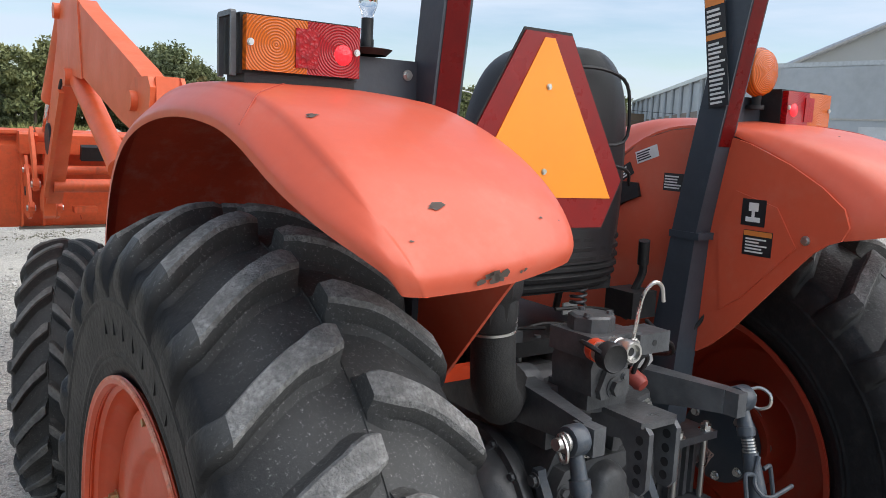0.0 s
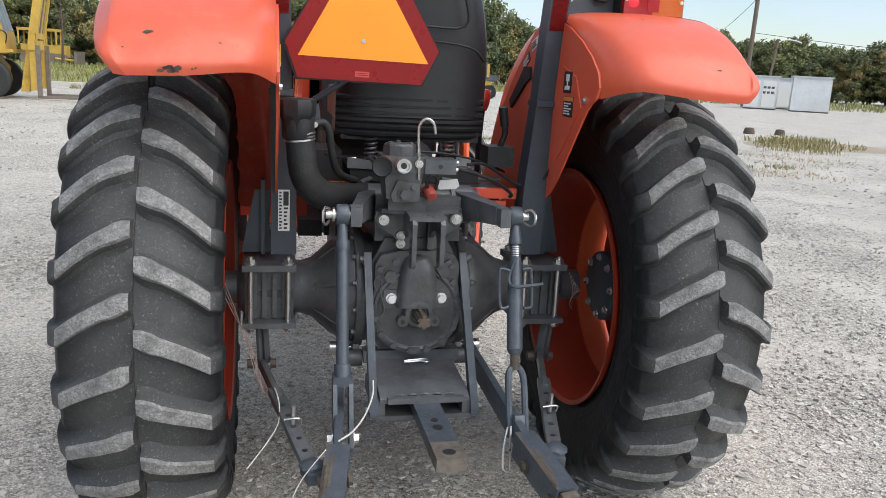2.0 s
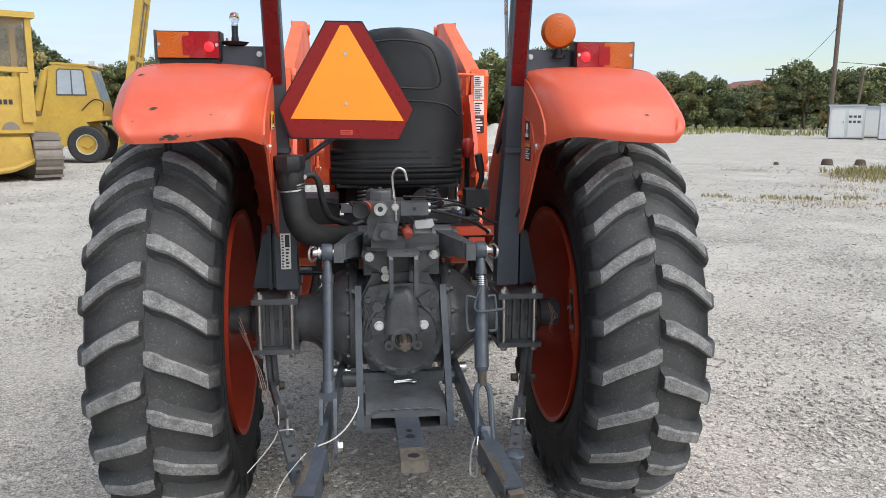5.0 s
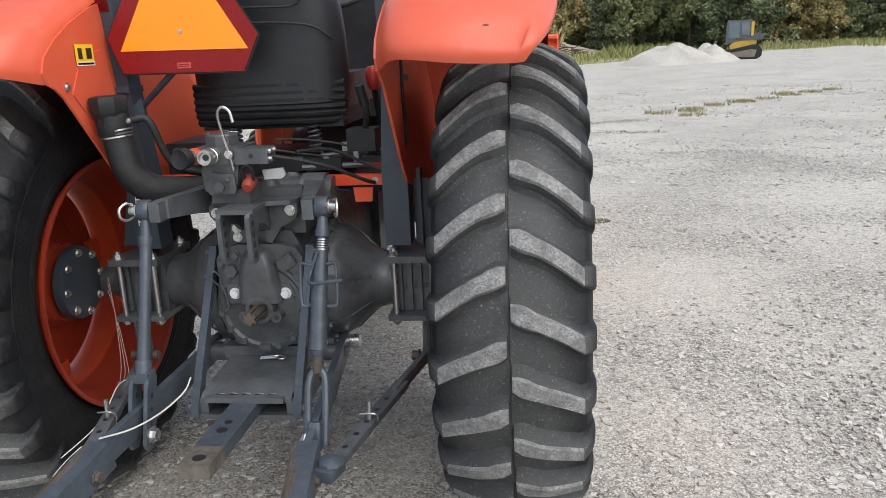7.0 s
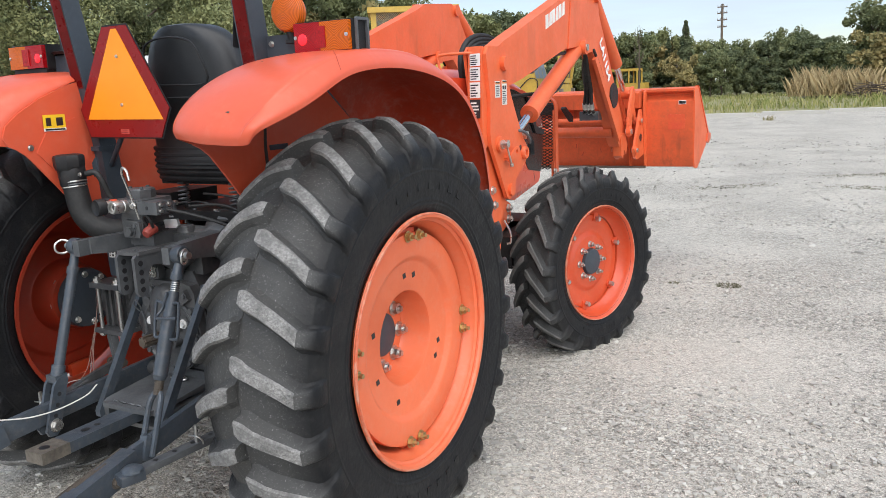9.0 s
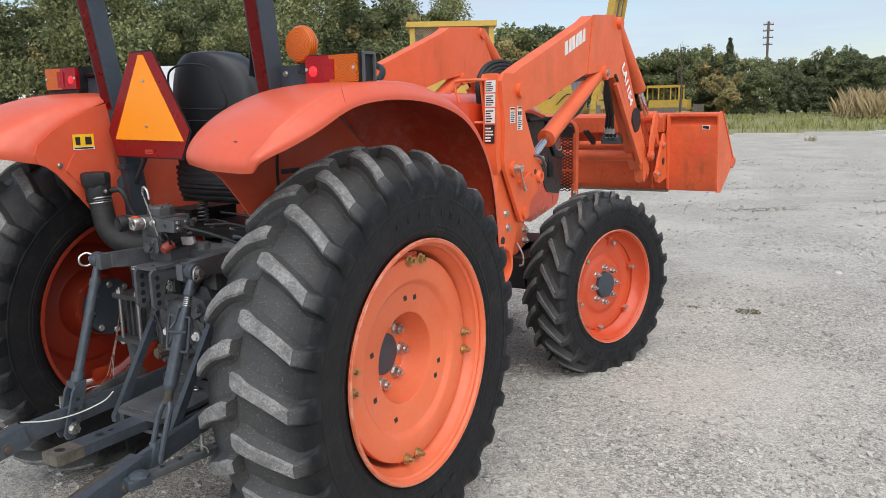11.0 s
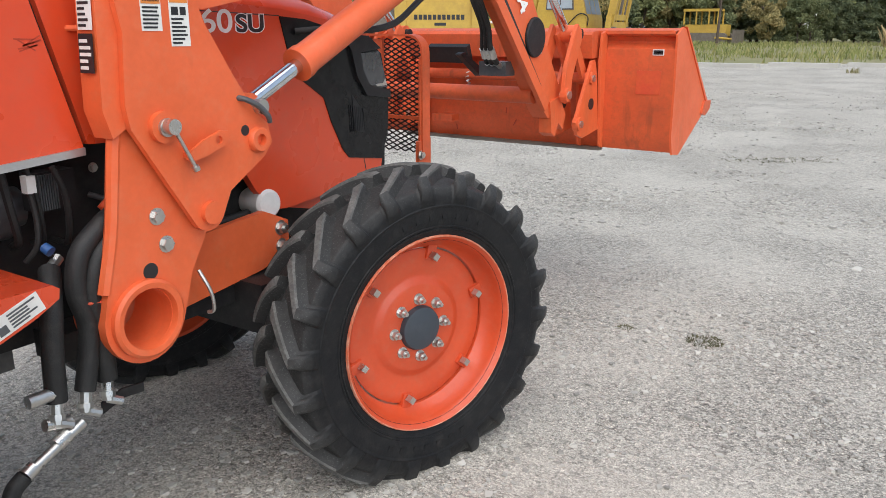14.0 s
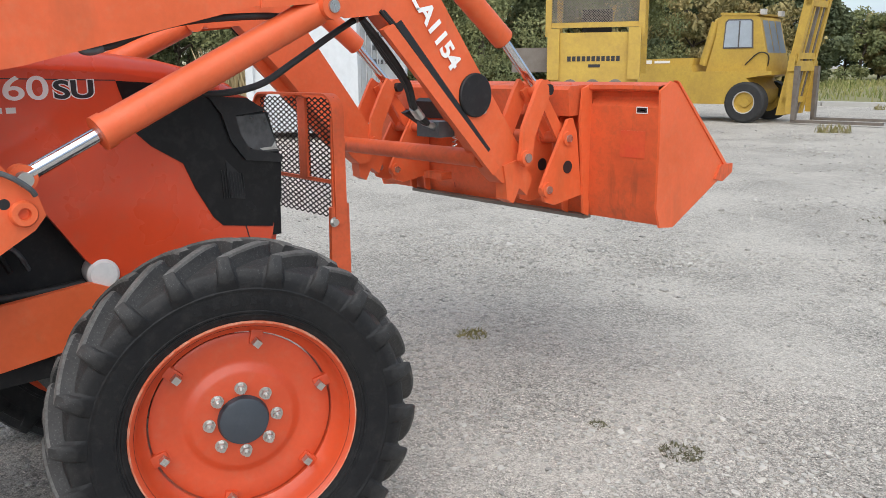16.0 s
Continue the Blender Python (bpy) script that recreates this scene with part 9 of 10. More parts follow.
def tree(seed, height, width, kind, material, leaves, label, leaf=0.16):
    rnd = random.Random(seed)
    rs = np.random.RandomState(seed)
    root = thing("tree", label, "tree", group="trees round the yard")
    bm = bmesh.new()
    top = height * (0.93 if kind == "conifer" else 0.7)
    stem = [(0, 0, -0.1), (rnd.uniform(-0.1, 0.1), rnd.uniform(-0.1, 0.1), top * 0.35), (rnd.uniform(-0.25, 0.25), rnd.uniform(-0.25, 0.25), top * 0.7), (rnd.uniform(-0.3, 0.3), rnd.uniform(-0.3, 0.3), top)]
    r0 = 0.02 * height + 0.03
    sweep(bm, stem, r0, 8, 4, (r0, 0.03))
    clumps = []
    nl = 11 if kind != "conifer" else 16
    for i in range(nl):
        z = height * rnd.uniform(0.22 if kind != "conifer" else 0.1, 0.72 if kind != "conifer" else 0.9)
        a = rnd.uniform(0, 6.28)
        if kind == "conifer":
            L = width * 0.5 * (1.05 - z / height) + 0.1
            up = -0.05
        else:
            L = width * 0.5 * rnd.uniform(0.5, 1.0)
            up = rnd.uniform(0.3, 0.9)
        e = (L * math.cos(a), L * math.sin(a), z + L * up)
        sweep(bm, [(0, 0, z), (e[0] * 0.5, e[1] * 0.5, z + L * up * 0.6), e], 0.04, 5, 3, (r0 * 0.4, 0.012))
        clumps.append(e)
        clumps.append((e[0] * 0.55, e[1] * 0.55, z + L * up * 0.7))
    part("trunk", bm, BARK, root)
    n = leaves
    if kind == "conifer":
        z = height * (0.06 + 0.94 * rs.rand(n) ** 1.25)
        lay = 0.75 + 0.25 * np.sin(z * 6.5 + rs.uniform(0, 1, n))
        rad = width * 0.5 * (1.02 - z / height) * lay * (0.35 + 0.65 * np.sqrt(rs.rand(n)))
        a = rs.uniform(0, 6.28, n)
        P = np.c_[rad * np.cos(a), rad * np.sin(a), z]
    else:
        extra = [(width * 0.42 * rnd.gauss(0, 0.55), width * 0.42 * rnd.gauss(0, 0.55), height * rnd.uniform(0.10, 0.95)) for _ in range(26)]
        C = np.array(clumps + extra)
        C[:, 2] = np.clip(C[:, 2], height * 0.08, height * 0.93)
        idx = rs.randint(0, len(C), n)
        sp = width * np.array([rnd.uniform(0.07, 0.17) for _ in C])[idx]
        d = rs.normal(0, 1, (n, 3))
        d /= np.linalg.norm(d, axis=1)[:, None]
        P = C[idx] + d * (sp * (0.45 + 0.65 * rs.rand(n)))[:, None] * np.array([1, 1, 0.8])
    P[:, 2] = np.maximum(P[:, 2], 0.15)
    u = rs.normal(0, 1, (n, 3))
    u /= np.linalg.norm(u, axis=1)[:, None]
    w = np.cross(u, rs.normal(0, 1, (n, 3)))
    w /= np.linalg.norm(w, axis=1)[:, None]
    s = (leaf * rs.uniform(0.45, 1.4, n))[:, None]
    v = np.stack([P - u * s, P + u * s, P + w * s * 1.1], 1)
    f = np.arange(n * 3).reshape(-1, 3)
    me = bpy.data.meshes.new("crown")
    me.from_pydata(v.reshape(-1, 3).tolist(), [], f.tolist())
    me.materials.append(material)
    cr = new("crown", me)
    cr.parent = root
    return root


protos = [tree(1, 6.2, 4.6, "broad", LEAF[1], 9000, "leafy green tree at the wood's edge", 0.145), tree(2, 6.8, 5.2, "broad", LEAF[0], 9600, "dense dark green tree at the wood's edge", 0.145),
          tree(3, 5.2, 4.2, "broad", LEAF[2], 7600, "yellowing autumn tree at the wood's edge", 0.145), tree(4, 6.6, 3.6, "conifer", LEAF[3], 9200, "dark green cedar tree at the wood's edge", 0.145),
          tree(5, 6.0, 4.4, "broad", LEAF[3], 9000, "dark green bushy tree at the wood's edge", 0.145)]
big = [tree(6, 10.5, 8.5, "broad", LEAF[1], 42000, "tall leafy oak tree with open crown", 0.088), tree(7, 9.5, 8.0, "broad", LEAF[0], 40000, "tall dark green oak tree", 0.088)]
rt = random.Random(17)
spots = []
# far wood, bearing in degrees right of straight ahead, and distance
for i in range(104):
    b_ = -17 + i * 0.63 + rt.uniform(-0.25, 0.25)
    d_ = 92 if b_ < 1 else (68 + max(0, 12 - b_) * 0.6 if b_ < 16 else 78 + (b_ - 16) * 0.9)
    spots.append((b_, d_ + rt.uniform(-2, 6), rt.choice((0, 1, 1, 4, 4, 2, 3, 0)) if b_ < 16 else rt.choice((0, 1, 2, 2, 4, 1)), rt.uniform(0.62, 1.10) * (0.98 if b_ < 1 else (1.10 if b_ < 18 else (0.88 if b_ < 27 else (0.74 if b_ < 30 else 1.02))))))
for i in range(62):
    b_ = -18 + i * 1.05
    spots.append((b_, 104 + rt.uniform(0, 10), rt.choice((1, 4, 0)), rt.uniform(0.75, 1.1) * (1.0 if b_ < 18 else (0.75 if b_ < 29 else 1.12))))
# nearer wood on the other side
for i in range(24):
    b_ = -74 + i * 2.2 + rt.uniform(-0.6, 0.6)
    spots.append((b_, 47 + rt.uniform(0, 12) + (10 if b_ > -30 else 0), rt.choice((0, 1, 1, 3, 2)), rt.uniform(0.95, 1.35)))
# tall trees behind the parked machines
for i in range(30):
    b_ = -38 + i * 0.95 + rt.uniform(-0.3, 0.3)
    spots.append((b_, (64 if b_ < -21 else 90) + rt.uniform(0, 9), rt.choice((0, 1, 4, 3, 0, 2)), rt.uniform(1.0, 1.3) * (1.06 if b_ < -21 else 1.0)))
used = set()
for b_, d_, k, s in spots:
    a = radians(b_)
    m = pose(d_ * math.sin(a), d_ * math.cos(a), 0, 0, 0, rt.uniform(0, 360))
    if k in used:
        c_ = copy_thing(protos[k], m)
        c_.scale = (s, s, s * rt.uniform(0.9, 1.1))
    else:
        used.add(k)
        protos[k].matrix_basis = m
        protos[k].scale = (s, s, s)
first = [True, True]
for b_, d_, k, s in ((-57, 40, 0, 1.0), (-50, 45, 1, 1.0), (-43, 41, 0, 0.95), (-37.5, 47, 1, 1.05), (-33.5, 52, 0, 0.85), (-64, 44, 1, 1.0), (-47, 55, 0, 1.2), (-71, 42, 0, 1.1)):
    a = radians(b_)
    m = pose(d_ * math.sin(a) + 1.5, d_ * math.cos(a), 0, 0, 0, rt.uniform(0, 360))
    if first[k]:
        first[k] = False
        big[k].matrix_basis = m
        big[k].scale = (s, s, s)
    else:
        c_ = copy_thing(big[k], m)
        c_.scale = (s, s, s)
# a bare dead tree
bm = bmesh.new()
sweep(bm, [(0, 0, 0), (0.1, 0, 3), (0, 0.1, 6)], 0.1, 6, 3, (0.14, 0.03))
for i in range(16):
    z, a = rt.uniform(2.5, 5.8), rt.uniform(0, 6.28)
    L = rt.uniform(0.5, 1.3)
    sweep(bm, [(0, 0, z), (L * 0.4 * math.cos(a), L * 0.4 * math.sin(a), z + L * 0.7), (L * 0.5 * math.cos(a), L * 0.5 * math.sin(a), z + L * 1.4)], 0.03, 4, 2, (0.035, 0.01))
dt = part("dead_tree", bm, BARK)
dt.location = (-17.5, 72, 0)
tagged(dt, "bare leafless dead tree at the wood's edge", "tree")


# ---- poles and wires ----
def utility_pole(c, h, arms, label, lean=0.0, r=0.14):
    ob = thing("utility_pole", label, "utility pole", (c[0], c[1], 0), "poles round the yard")
    part("post", rods(((0, 0, -0.2), (lean, 0, h), r), n=10), POLE, ob)
    for z, w in arms:
        am = part("cross_arm", bbox((lean * z / h - w / 2, -0.08, z - 0.07), (lean * z / h + w / 2, 0.08, z + 0.07), 0.01), POLE, ob)
        for k in (-0.45, -0.2, 0.2, 0.45):
            part("insulator", rods(((lean * z / h + k * w, 0, z + 0.07), (lean * z / h + k * w, 0, z + 0.25), 0.05), n=8), KERB, am)
    return ob


utility_pole((61.6, 110), 8.4, ((8.2, 2.4), (7.3, 2.0), (6.5, 1.8)), "tall wooden power pole with three cross arms")
utility_pole((31.95, 48.0), 10.5, (), "tall plain wooden pole beside the white sheds", 0.15, 0.15)
lp = utility_pole((43, 62), 5.6, (), "wooden street lamp pole with curved arm", 0.6, 0.12)
part("lamp_arm", tube([(0.6, 0, 5.3), (1.3, 0, 5.6), (2.4, 0, 5.55), (3.0, 0, 5.4)], 0.05, 8, 4), ALU, lp)
utility_pole((-17.25, 114), 12.0, ((11.6, 1.3), (10.8, 1.3), (9.9, 1.3), (9.0, 1.2)), "tall power pole behind the wood", 0.0, 0.16)
utility_pole((62, 60), 4.6, ((4.1, 0.5),), "wooden pole with a lamp by the tan building", 0.5, 0.12)
for a_, b_, za, zb in (((61.6, 110), (31.95, 48.0), 8.0, 7.2), ((61.6, 110), (120, 150), 8.0, 8.0), ((31.95, 48.0), (85, 40), 5.0, 5.5), ((31.95, 48.0), (85, 40), 4.2, 4.6)):
    A_, B2 = Vector((*a_, za)), Vector((*b_, zb))
    pts = [A_.lerp(B2, t / 8) - Vector((0, 0, 1.2 * (1 - (t / 4 - 1) ** 2))) for t in range(9)]
    tagged(part("overhead_cable", tube(pts, 0.018, 5, 2), HOSE), "black overhead cable between poles", "cable")


# ---- white sheds, containers, dumpster, buildings ----
def shed(c, yaw, w, d, h, label, doors=2):
    ob = thing("portable_shed", label, "shed", (c[0], c[1], 0), "white sheds at the yard edge")
    ob.rotation_euler = (0, 0, radians(yaw))
    bm = bmesh.new()
    n = int(w / 0.12)
    fr = []
    for i in range(n + 1):
        fr.append((-w / 2 + w * i / n, -d / 2 + (0.02 if i % 2 else 0.0)))
    prism(bm, fr + [(w / 2, d / 2), (-w / 2, d / 2)], 0.08, h, "z")
    part("wall", bm, CONTAINER, ob)
    part("roof", bbox((-w / 2 - 0.08, -d / 2 - 0.08, h), (w / 2 + 0.08, d / 2 + 0.08, h + 0.10), 0.02), SIDING, ob)
    part("skid", bbox((-w / 2, -d / 2, 0.0), (w / 2, d / 2, 0.08), 0.01), DARKROOF, ob)
    for k in range(doors):
        x = -w / 2 + w * (k + 0.5) / doors
        dr_ = part("door", bbox((x - w * 0.40 / doors, -d / 2 - 0.04, 0.14), (x + w * 0.40 / doors, -d / 2, h - 0.2), 0.01), WHITE, ob)
        part("door_handle", bbox((x + w * 0.3 / doors, -d / 2 - 0.09, h * 0.48), (x + w * 0.33 / doors, -d / 2 - 0.04, h * 0.55), 0.01), GREY, dr_)
    if doors == 2:
        bm = bmesh.new()
        for k in range(3):
            box(bm, (0.12 + k * 0.24, -d / 2 - 0.046, 1.32), (0.30 + k * 0.24, -d / 2 - 0.0405, 1.46))
            box(bm, (0.12 + k * 0.24, -d / 2 - 0.046, 1.0), (0.28 + k * 0.24, -d / 2 - 0.0405, 1.15))
        part("print", bm, GREY, ob)
    return ob


shed((30.6, 44.0), -36, 1.95, 1.3, 2.02, "white portable shed with two doors")
shed((33.9, 46.2), -36, 1.3, 1.6, 1.98, "pale grey corrugated portable shed", 1)
shed((32.7, 42.0), -32, 2.2, 1.6, 2.08, "pale grey corrugated steel shed", 0)


def container(c, yaw, L, label):
    ob = thing("shipping_container", label, "container", (c[0], c[1], 0))
    ob.rotation_euler = (0, 0, radians(yaw))
    n = int(L / 0.28)
    fr = [(-L / 2 + L * i / n, -1.22 + (0.04 if (i // 2) % 2 else 0.0)) for i in range(n + 1)]
    bm = bmesh.new()
    prism(bm, fr + [(L / 2, 1.22), (-L / 2, 1.22)], 0.15, 2.55, "z")
    part("wall", bm, CONTAINER, ob)
    for x in (-L / 2, L / 2):
        for y in (-1.22, 1.22):
            part("corner_post", bbox((x - 0.09, y - 0.09, 0), (x + 0.09, y + 0.09, 2.6), 0.01), CONTAINER, ob)
    for z in (0.0, 2.46):
        for y in (-1.25, 1.20):
            part("rail", bbox((-L / 2, y, z), (L / 2, y + 0.06, z + 0.14), 0.01), CONTAINER, ob)
    rr_ = random.Random(1)
    for r in range(3):
        for k in range(6):
            if rr_.random() < 0.75:
                x = -L * 0.3 + k * 0.30
                z = 2.2 - r * 0.30
                part("print", bbox((x, -1.262, z), (x + rr_.uniform(0.1, 0.25), -1.25, z + 0.10), 0.0), GREY, ob)
    for k in range(4):
        x = -L * 0.45 + k * 0.35
        part("lock_rod", rods(((x, -1.28, 0.2), (x, -1.28, 2.5), 0.02), n=8), ALU, ob)
    return ob


container((-13.07, 11.90), 122.6, 3.2, "white shipping container with dark stencilling")
dm = thing("dumpster", "black open-top roll-off dumpster full of rubbish", "dumpster", (44.8, 80.2, 0))
part("body", plate([(-2.2, 0.2), (2.2, 0.2), (2.4, 1.6), (-2.4, 1.6)], -1.1, 1.1, "y", 0.02), BLACK, dm)
for k in range(7):
    x = -2.0 + k * 0.66
    part("rib", bbox((x - 0.05, -1.18, 0.2), (x + 0.05, -1.1, 1.6), 0.01), BLACK, dm)
part("load", bbox((-2.0, -0.9, 1.5), (2.0, 0.9, 1.75), 0.15), KERB, dm)

# grey warehouse: a long receding wall and a gabled hall behind
WH = thing("warehouse", "large grey sheet-metal warehouse with a gabled hall behind", "building")
E0 = Vector((-1.2, -1.3, 0))
def polar(d_, b_):
    return E0 + Vector((d_ * math.sin(radians(b_)), d_ * math.cos(radians(b_)), 0))
def wall_run(p, q, h, t, material, name, parent, z0=0.0):
    d_ = (q - p).normalized()
    n_ = Vector((-d_.y, d_.x, 0)) * t
    bm = bmesh.new()
    prism(bm, [(p.x, p.y), (q.x, q.y), (q.x + n_.x, q.y + n_.y), (p.x + n_.x, p.y + n_.y)], z0, h, "z")
    return part(name, bm, material, parent)
P1, P2, P3 = polar(54, 54.2), polar(104, 48.0), polar(47, 84)
wall_run(P2, P1, 6.3, 0.3, SIDING, "wall", WH)
wall_run(P1, P3, 6.3, 0.3, SIDING, "wall", WH)
BROWN = mat("stained_sheet_panel", (0.24, 0.19, 0.15), 0.7, second=(0.34, 0.29, 0.24), amount=0.8, scale=0.4, bump=0.2)
dW = (P1 - P2).normalized()
nW = Vector((dW.y, -dW.x, 0))
LW = (P1 - P2).length
for k in range(12):
    a_, b_ = P2 + dW * (LW * k / 12 + 0.3), P2 + dW * (LW * (k + 1) / 12 - 0.3)
    wall_run(a_ + nW * 0.10, b_ + nW * 0.10, 4.0, 0.08, BROWN, "wall_panel", WH, 0.2)
    c_ = P2 + dW * (LW * k / 12)
    part("wall_post", rods((c_ + nW * 0.15, c_ + nW * 0.15 + Vector((0, 0, 6.3)), 0.16), n=8), SIDING, WH)
wall_run(P2 + nW * 0.3, P1 + nW * 0.3, 6.55, 0.7, ALU, "eaves", WH, 6.25)
wall_run(P1, P3, 6.55, 0.7, ALU, "eaves", WH, 6.25)
dB = (P3 - P1).normalized()
nB = Vector((dB.y, -dB.x, 0))
for k in range(5):
    a_ = P1 + dB * (3 + k * 5.0)
    wall_run(a_ + nB * 0.05, a_ + dB * 2.6 + nB * 0.05, 2.9, 0.1, CONTAINER, "door", WH, 0.0)
    wall_run(P1 + nB * 0.05, P3 + nB * 0.05, 3.35, 0.05, KERB, "wall_band", WH, 3.25) if k == 0 else None
G1, G2 = polar(70, 55.0), polar(66, 88)
apex = (G1 + G2) / 2
bm = bmesh.new()
q_ = [(G1, 0), (G2, 0), (G2, 6.6), (apex, 14.5), (G1, 6.6)]
fr_ = [bm.verts.new((p.x, p.y, z)) for p, z in q_]
bk_ = [bm.verts.new((p.x + 25, p.y + 18, z)) for p, z in q_]
bm.faces.new(fr_)
bm.faces.new(bk_[::-1])
for i in range(5):
    bm.faces.new((fr_[i], bk_[i], bk_[(i + 1) % 5], fr_[(i + 1) % 5]))
part("gabled_hall", bm, mat("cream_sheet_siding", (0.50, 0.49, 0.46), 0.6, second=(0.42, 0.41, 0.38), scale=0.2, bump=0.1), WH)
for s_, e_ in ((G1, apex), (G2, apex)):
    p_, q2 = Vector((s_.x, s_.y, 6.5)), Vector((e_.x, e_.y, 14.5))
    part("roof_edge", rods((p_ - Vector((0.3, 0.3, -0.1)), q2 - Vector((0.3, 0.3, -0.1)), 0.22), n=8), ALU, WH)

# tan building
TB = thing("tan_building", "low tan building with a brown hipped roof", "building", (70, 64, 0))
TB.rotation_euler = (0, 0, radians(-45))
part("wall", bbox((-9, -4, 0), (9, 4, 2.6), 0.02), TAN, TB)
part("roof", plate([(-9.6, 2.6), (9.6, 2.6), (7.5, 4.6), (-7.5, 4.6)], -4.6, 4.6, "y", 0.03), mat("brown_shingles", (0.17, 0.12, 0.08), 0.9, second=(0.12, 0.09, 0.06), scale=0.5, bump=0.3), TB)
for k in range(3):
    part("window", bbox((-6 + k * 4.0, -4.06, 1.0), (-4.6 + k * 4.0, -3.98, 2.0), 0.02), WINDOW, TB)
part("porch_post", bbox((4.0, -5.0, 0), (4.2, -4.8, 2.5), 0.02), WHITE, TB)
part("porch_roof", bbox((3.5, -5.2, 2.3), (8.0, -3.9, 2.6), 0.02), WHITE, TB)
RH = thing("red_roofed_house", "distant cream house with a reddish roof among trees", "building", (54, 103, 0))
part("wall", bbox((-4, -3, 0), (4, 3, 4.2), 0.02), KERB, RH)
part("roof", plate([(-4.6, 4.2), (4.6, 4.2), (0, 6.2)], -3.5, 3.5, "y", 0.02), mat("red_brown_shingles", (0.26, 0.12, 0.08), 0.9, scale=0.5), RH)


# ---- yellow machines ----
def wheel_far(parent, c, r, w, axis, name="wheel"):
    bm = bmesh.new()
    lathe(bm, [(r * 0.55, -w / 2), (r * 0.9, -w / 2), (r, -w * 0.38), (r, w * 0.38), (r * 0.9, w / 2), (r * 0.55, w / 2)], c, axis, 32)
    wh = part(name, bm, TYREFAR, parent)
    bm = bmesh.new()
    lathe(bm, [(0, w * 0.30), (r * 0.22, w * 0.32), (r * 0.25, w * 0.20), (r * 0.46, w * 0.25), (r * 0.56, w * 0.45), (r * 0.56, -w * 0.45), (0, -w * 0.3)], c, axis, 28)
    part("rim", bm, YELLOWMACHINE, wh)
    bm = bmesh.new()
    lathe(bm, [(r * 0.50, w * 0.47), (r * 0.585, w * 0.49), (r * 0.60, w * 0.42)], c, axis, 28)
    part("rim_ring", bm, KERB, wh)
    return wh


# pane colour made pale, standing in for the bright sky seen through it
PALEGLASS = mat("pale_sky_glass", (0.40, 0.45, 0.50), 0.12, second=(0.28, 0.30, 0.31), amount=0.6, scale=2, bump=0.0)


def forklift():
    """Large forklift: local x runs forward to the forks, local -y is the side towards the yard."""
    ob = thing("forklift", "large faded yellow forklift truck with raised mast", "forklift")
    bodyp = [(-3.6, 0.55), (0.6, 0.55), (0.75, 0.75), (0.75, 1.0), (0.45, 1.35), (0.9, 1.42), (1.2, 1.45), (1.2, 1.55), (-1.3, 1.55), (-1.35, 1.75), (-3.5, 1.75), (-3.75, 1.5), (-3.75, 0.8)]
    part("body", plate(bodyp, -1.1, 1.1, "y", 0.05), YELLOWMACHINE, ob)
    part("engine_cover", plate([(-3.4, 1.75), (-1.4, 1.75), (-1.4, 1.98), (-3.3, 1.95)], -0.9, 0.9, "y", 0.05), YELLOWMACHINE, ob)
    part("counterweight", bbox((-4.2, -1.15, 0.6), (-3.5, 1.15, 1.7), 0.12), YELLOWMACHINE, ob)
    cab = part("cab", plate([(-1.0, 1.45), (0.95, 1.45), (0.93, 1.95), (0.62, 3.12), (0.50, 3.22), (-0.52, 3.28), (-0.66, 3.15), (-0.72, 2.6)], -0.85, 0.85, "y", 0.06), YELLOWMACHINE, ob)
    part("roof_panel", plate([(-0.60, 3.26), (0.60, 3.20), (0.62, 3.26), (-0.58, 3.33)], -0.88, 0.88, "y", 0.02), YELLOWMACHINE, cab)
    part("exhaust_pipe", rods(((-1.12, -0.72, 1.75), (-0.78, -0.72, 3.05), 0.15), ((-0.78, -0.72, 3.05), (-0.62, -0.72, 3.12), 0.10), n=14), YELLOWMACHINE, ob)
    part("window_frame", plate([(-0.46, 2.24), (0.50, 2.24), (0.44, 3.04), (0.38, 3.10), (-0.34, 3.12), (-0.42, 3.04)], -0.872, -0.853, "y", 0.01), DARKROOF, cab)
    w_ = part("window", plate([(-0.42, 2.28), (0.45, 2.28), (0.40, 3.02), (0.35, 3.06), (-0.31, 3.08), (-0.38, 3.02)], -0.882, -0.865, "y", 0.01), PALEGLASS, cab)
    part("window_bar", bbox((0.02, -0.892, 2.28), (0.06, -0.880, 3.06), 0.0), DARKROOF, w_)
    for k in range(3):
        y0 = -0.72 + k * 0.50
        bm = bmesh.new()
        vs_ = [bm.verts.new(p) for p in ((0.905, y0, 2.10), (0.905, y0 + 0.46, 2.10), (0.655, y0 + 0.44, 3.06), (0.655, y0 + 0.02, 3.06))]
        f_ = bm.faces.new(vs_)
        bmesh.ops.solidify(bm, geom=[f_], thickness=0.03)
        part("windscreen", bm, PALEGLASS, cab)
    for sy in (-0.7, 0.7):
        part("work_lamp", bbox((0.60, sy - 0.1, 3.22), (0.74, sy + 0.1, 3.38), 0.03), KERB, cab)
    for y in (-0.98, 0.98):
        wheel_far(ob, (0.45, y, 0.62), 0.62, 0.42, (0, -1 if y < 0 else 1, 0))
        wheel_far(ob, (-2.9, y, 0.50), 0.50, 0.36, (0, -1 if y < 0 else 1, 0))
    def rail_(x0, x1):
        return [(x0, 0.25), (x1, 0.25), (x1 + 0.95, 5.8), (x0 + 0.95, 5.8)]
    mast = part("mast", plate(rail_(1.30, 1.55), -0.80, -0.62, "y", 0.02), YELLOWMACHINE, ob, "yellow lifting mast with brown inner rails")
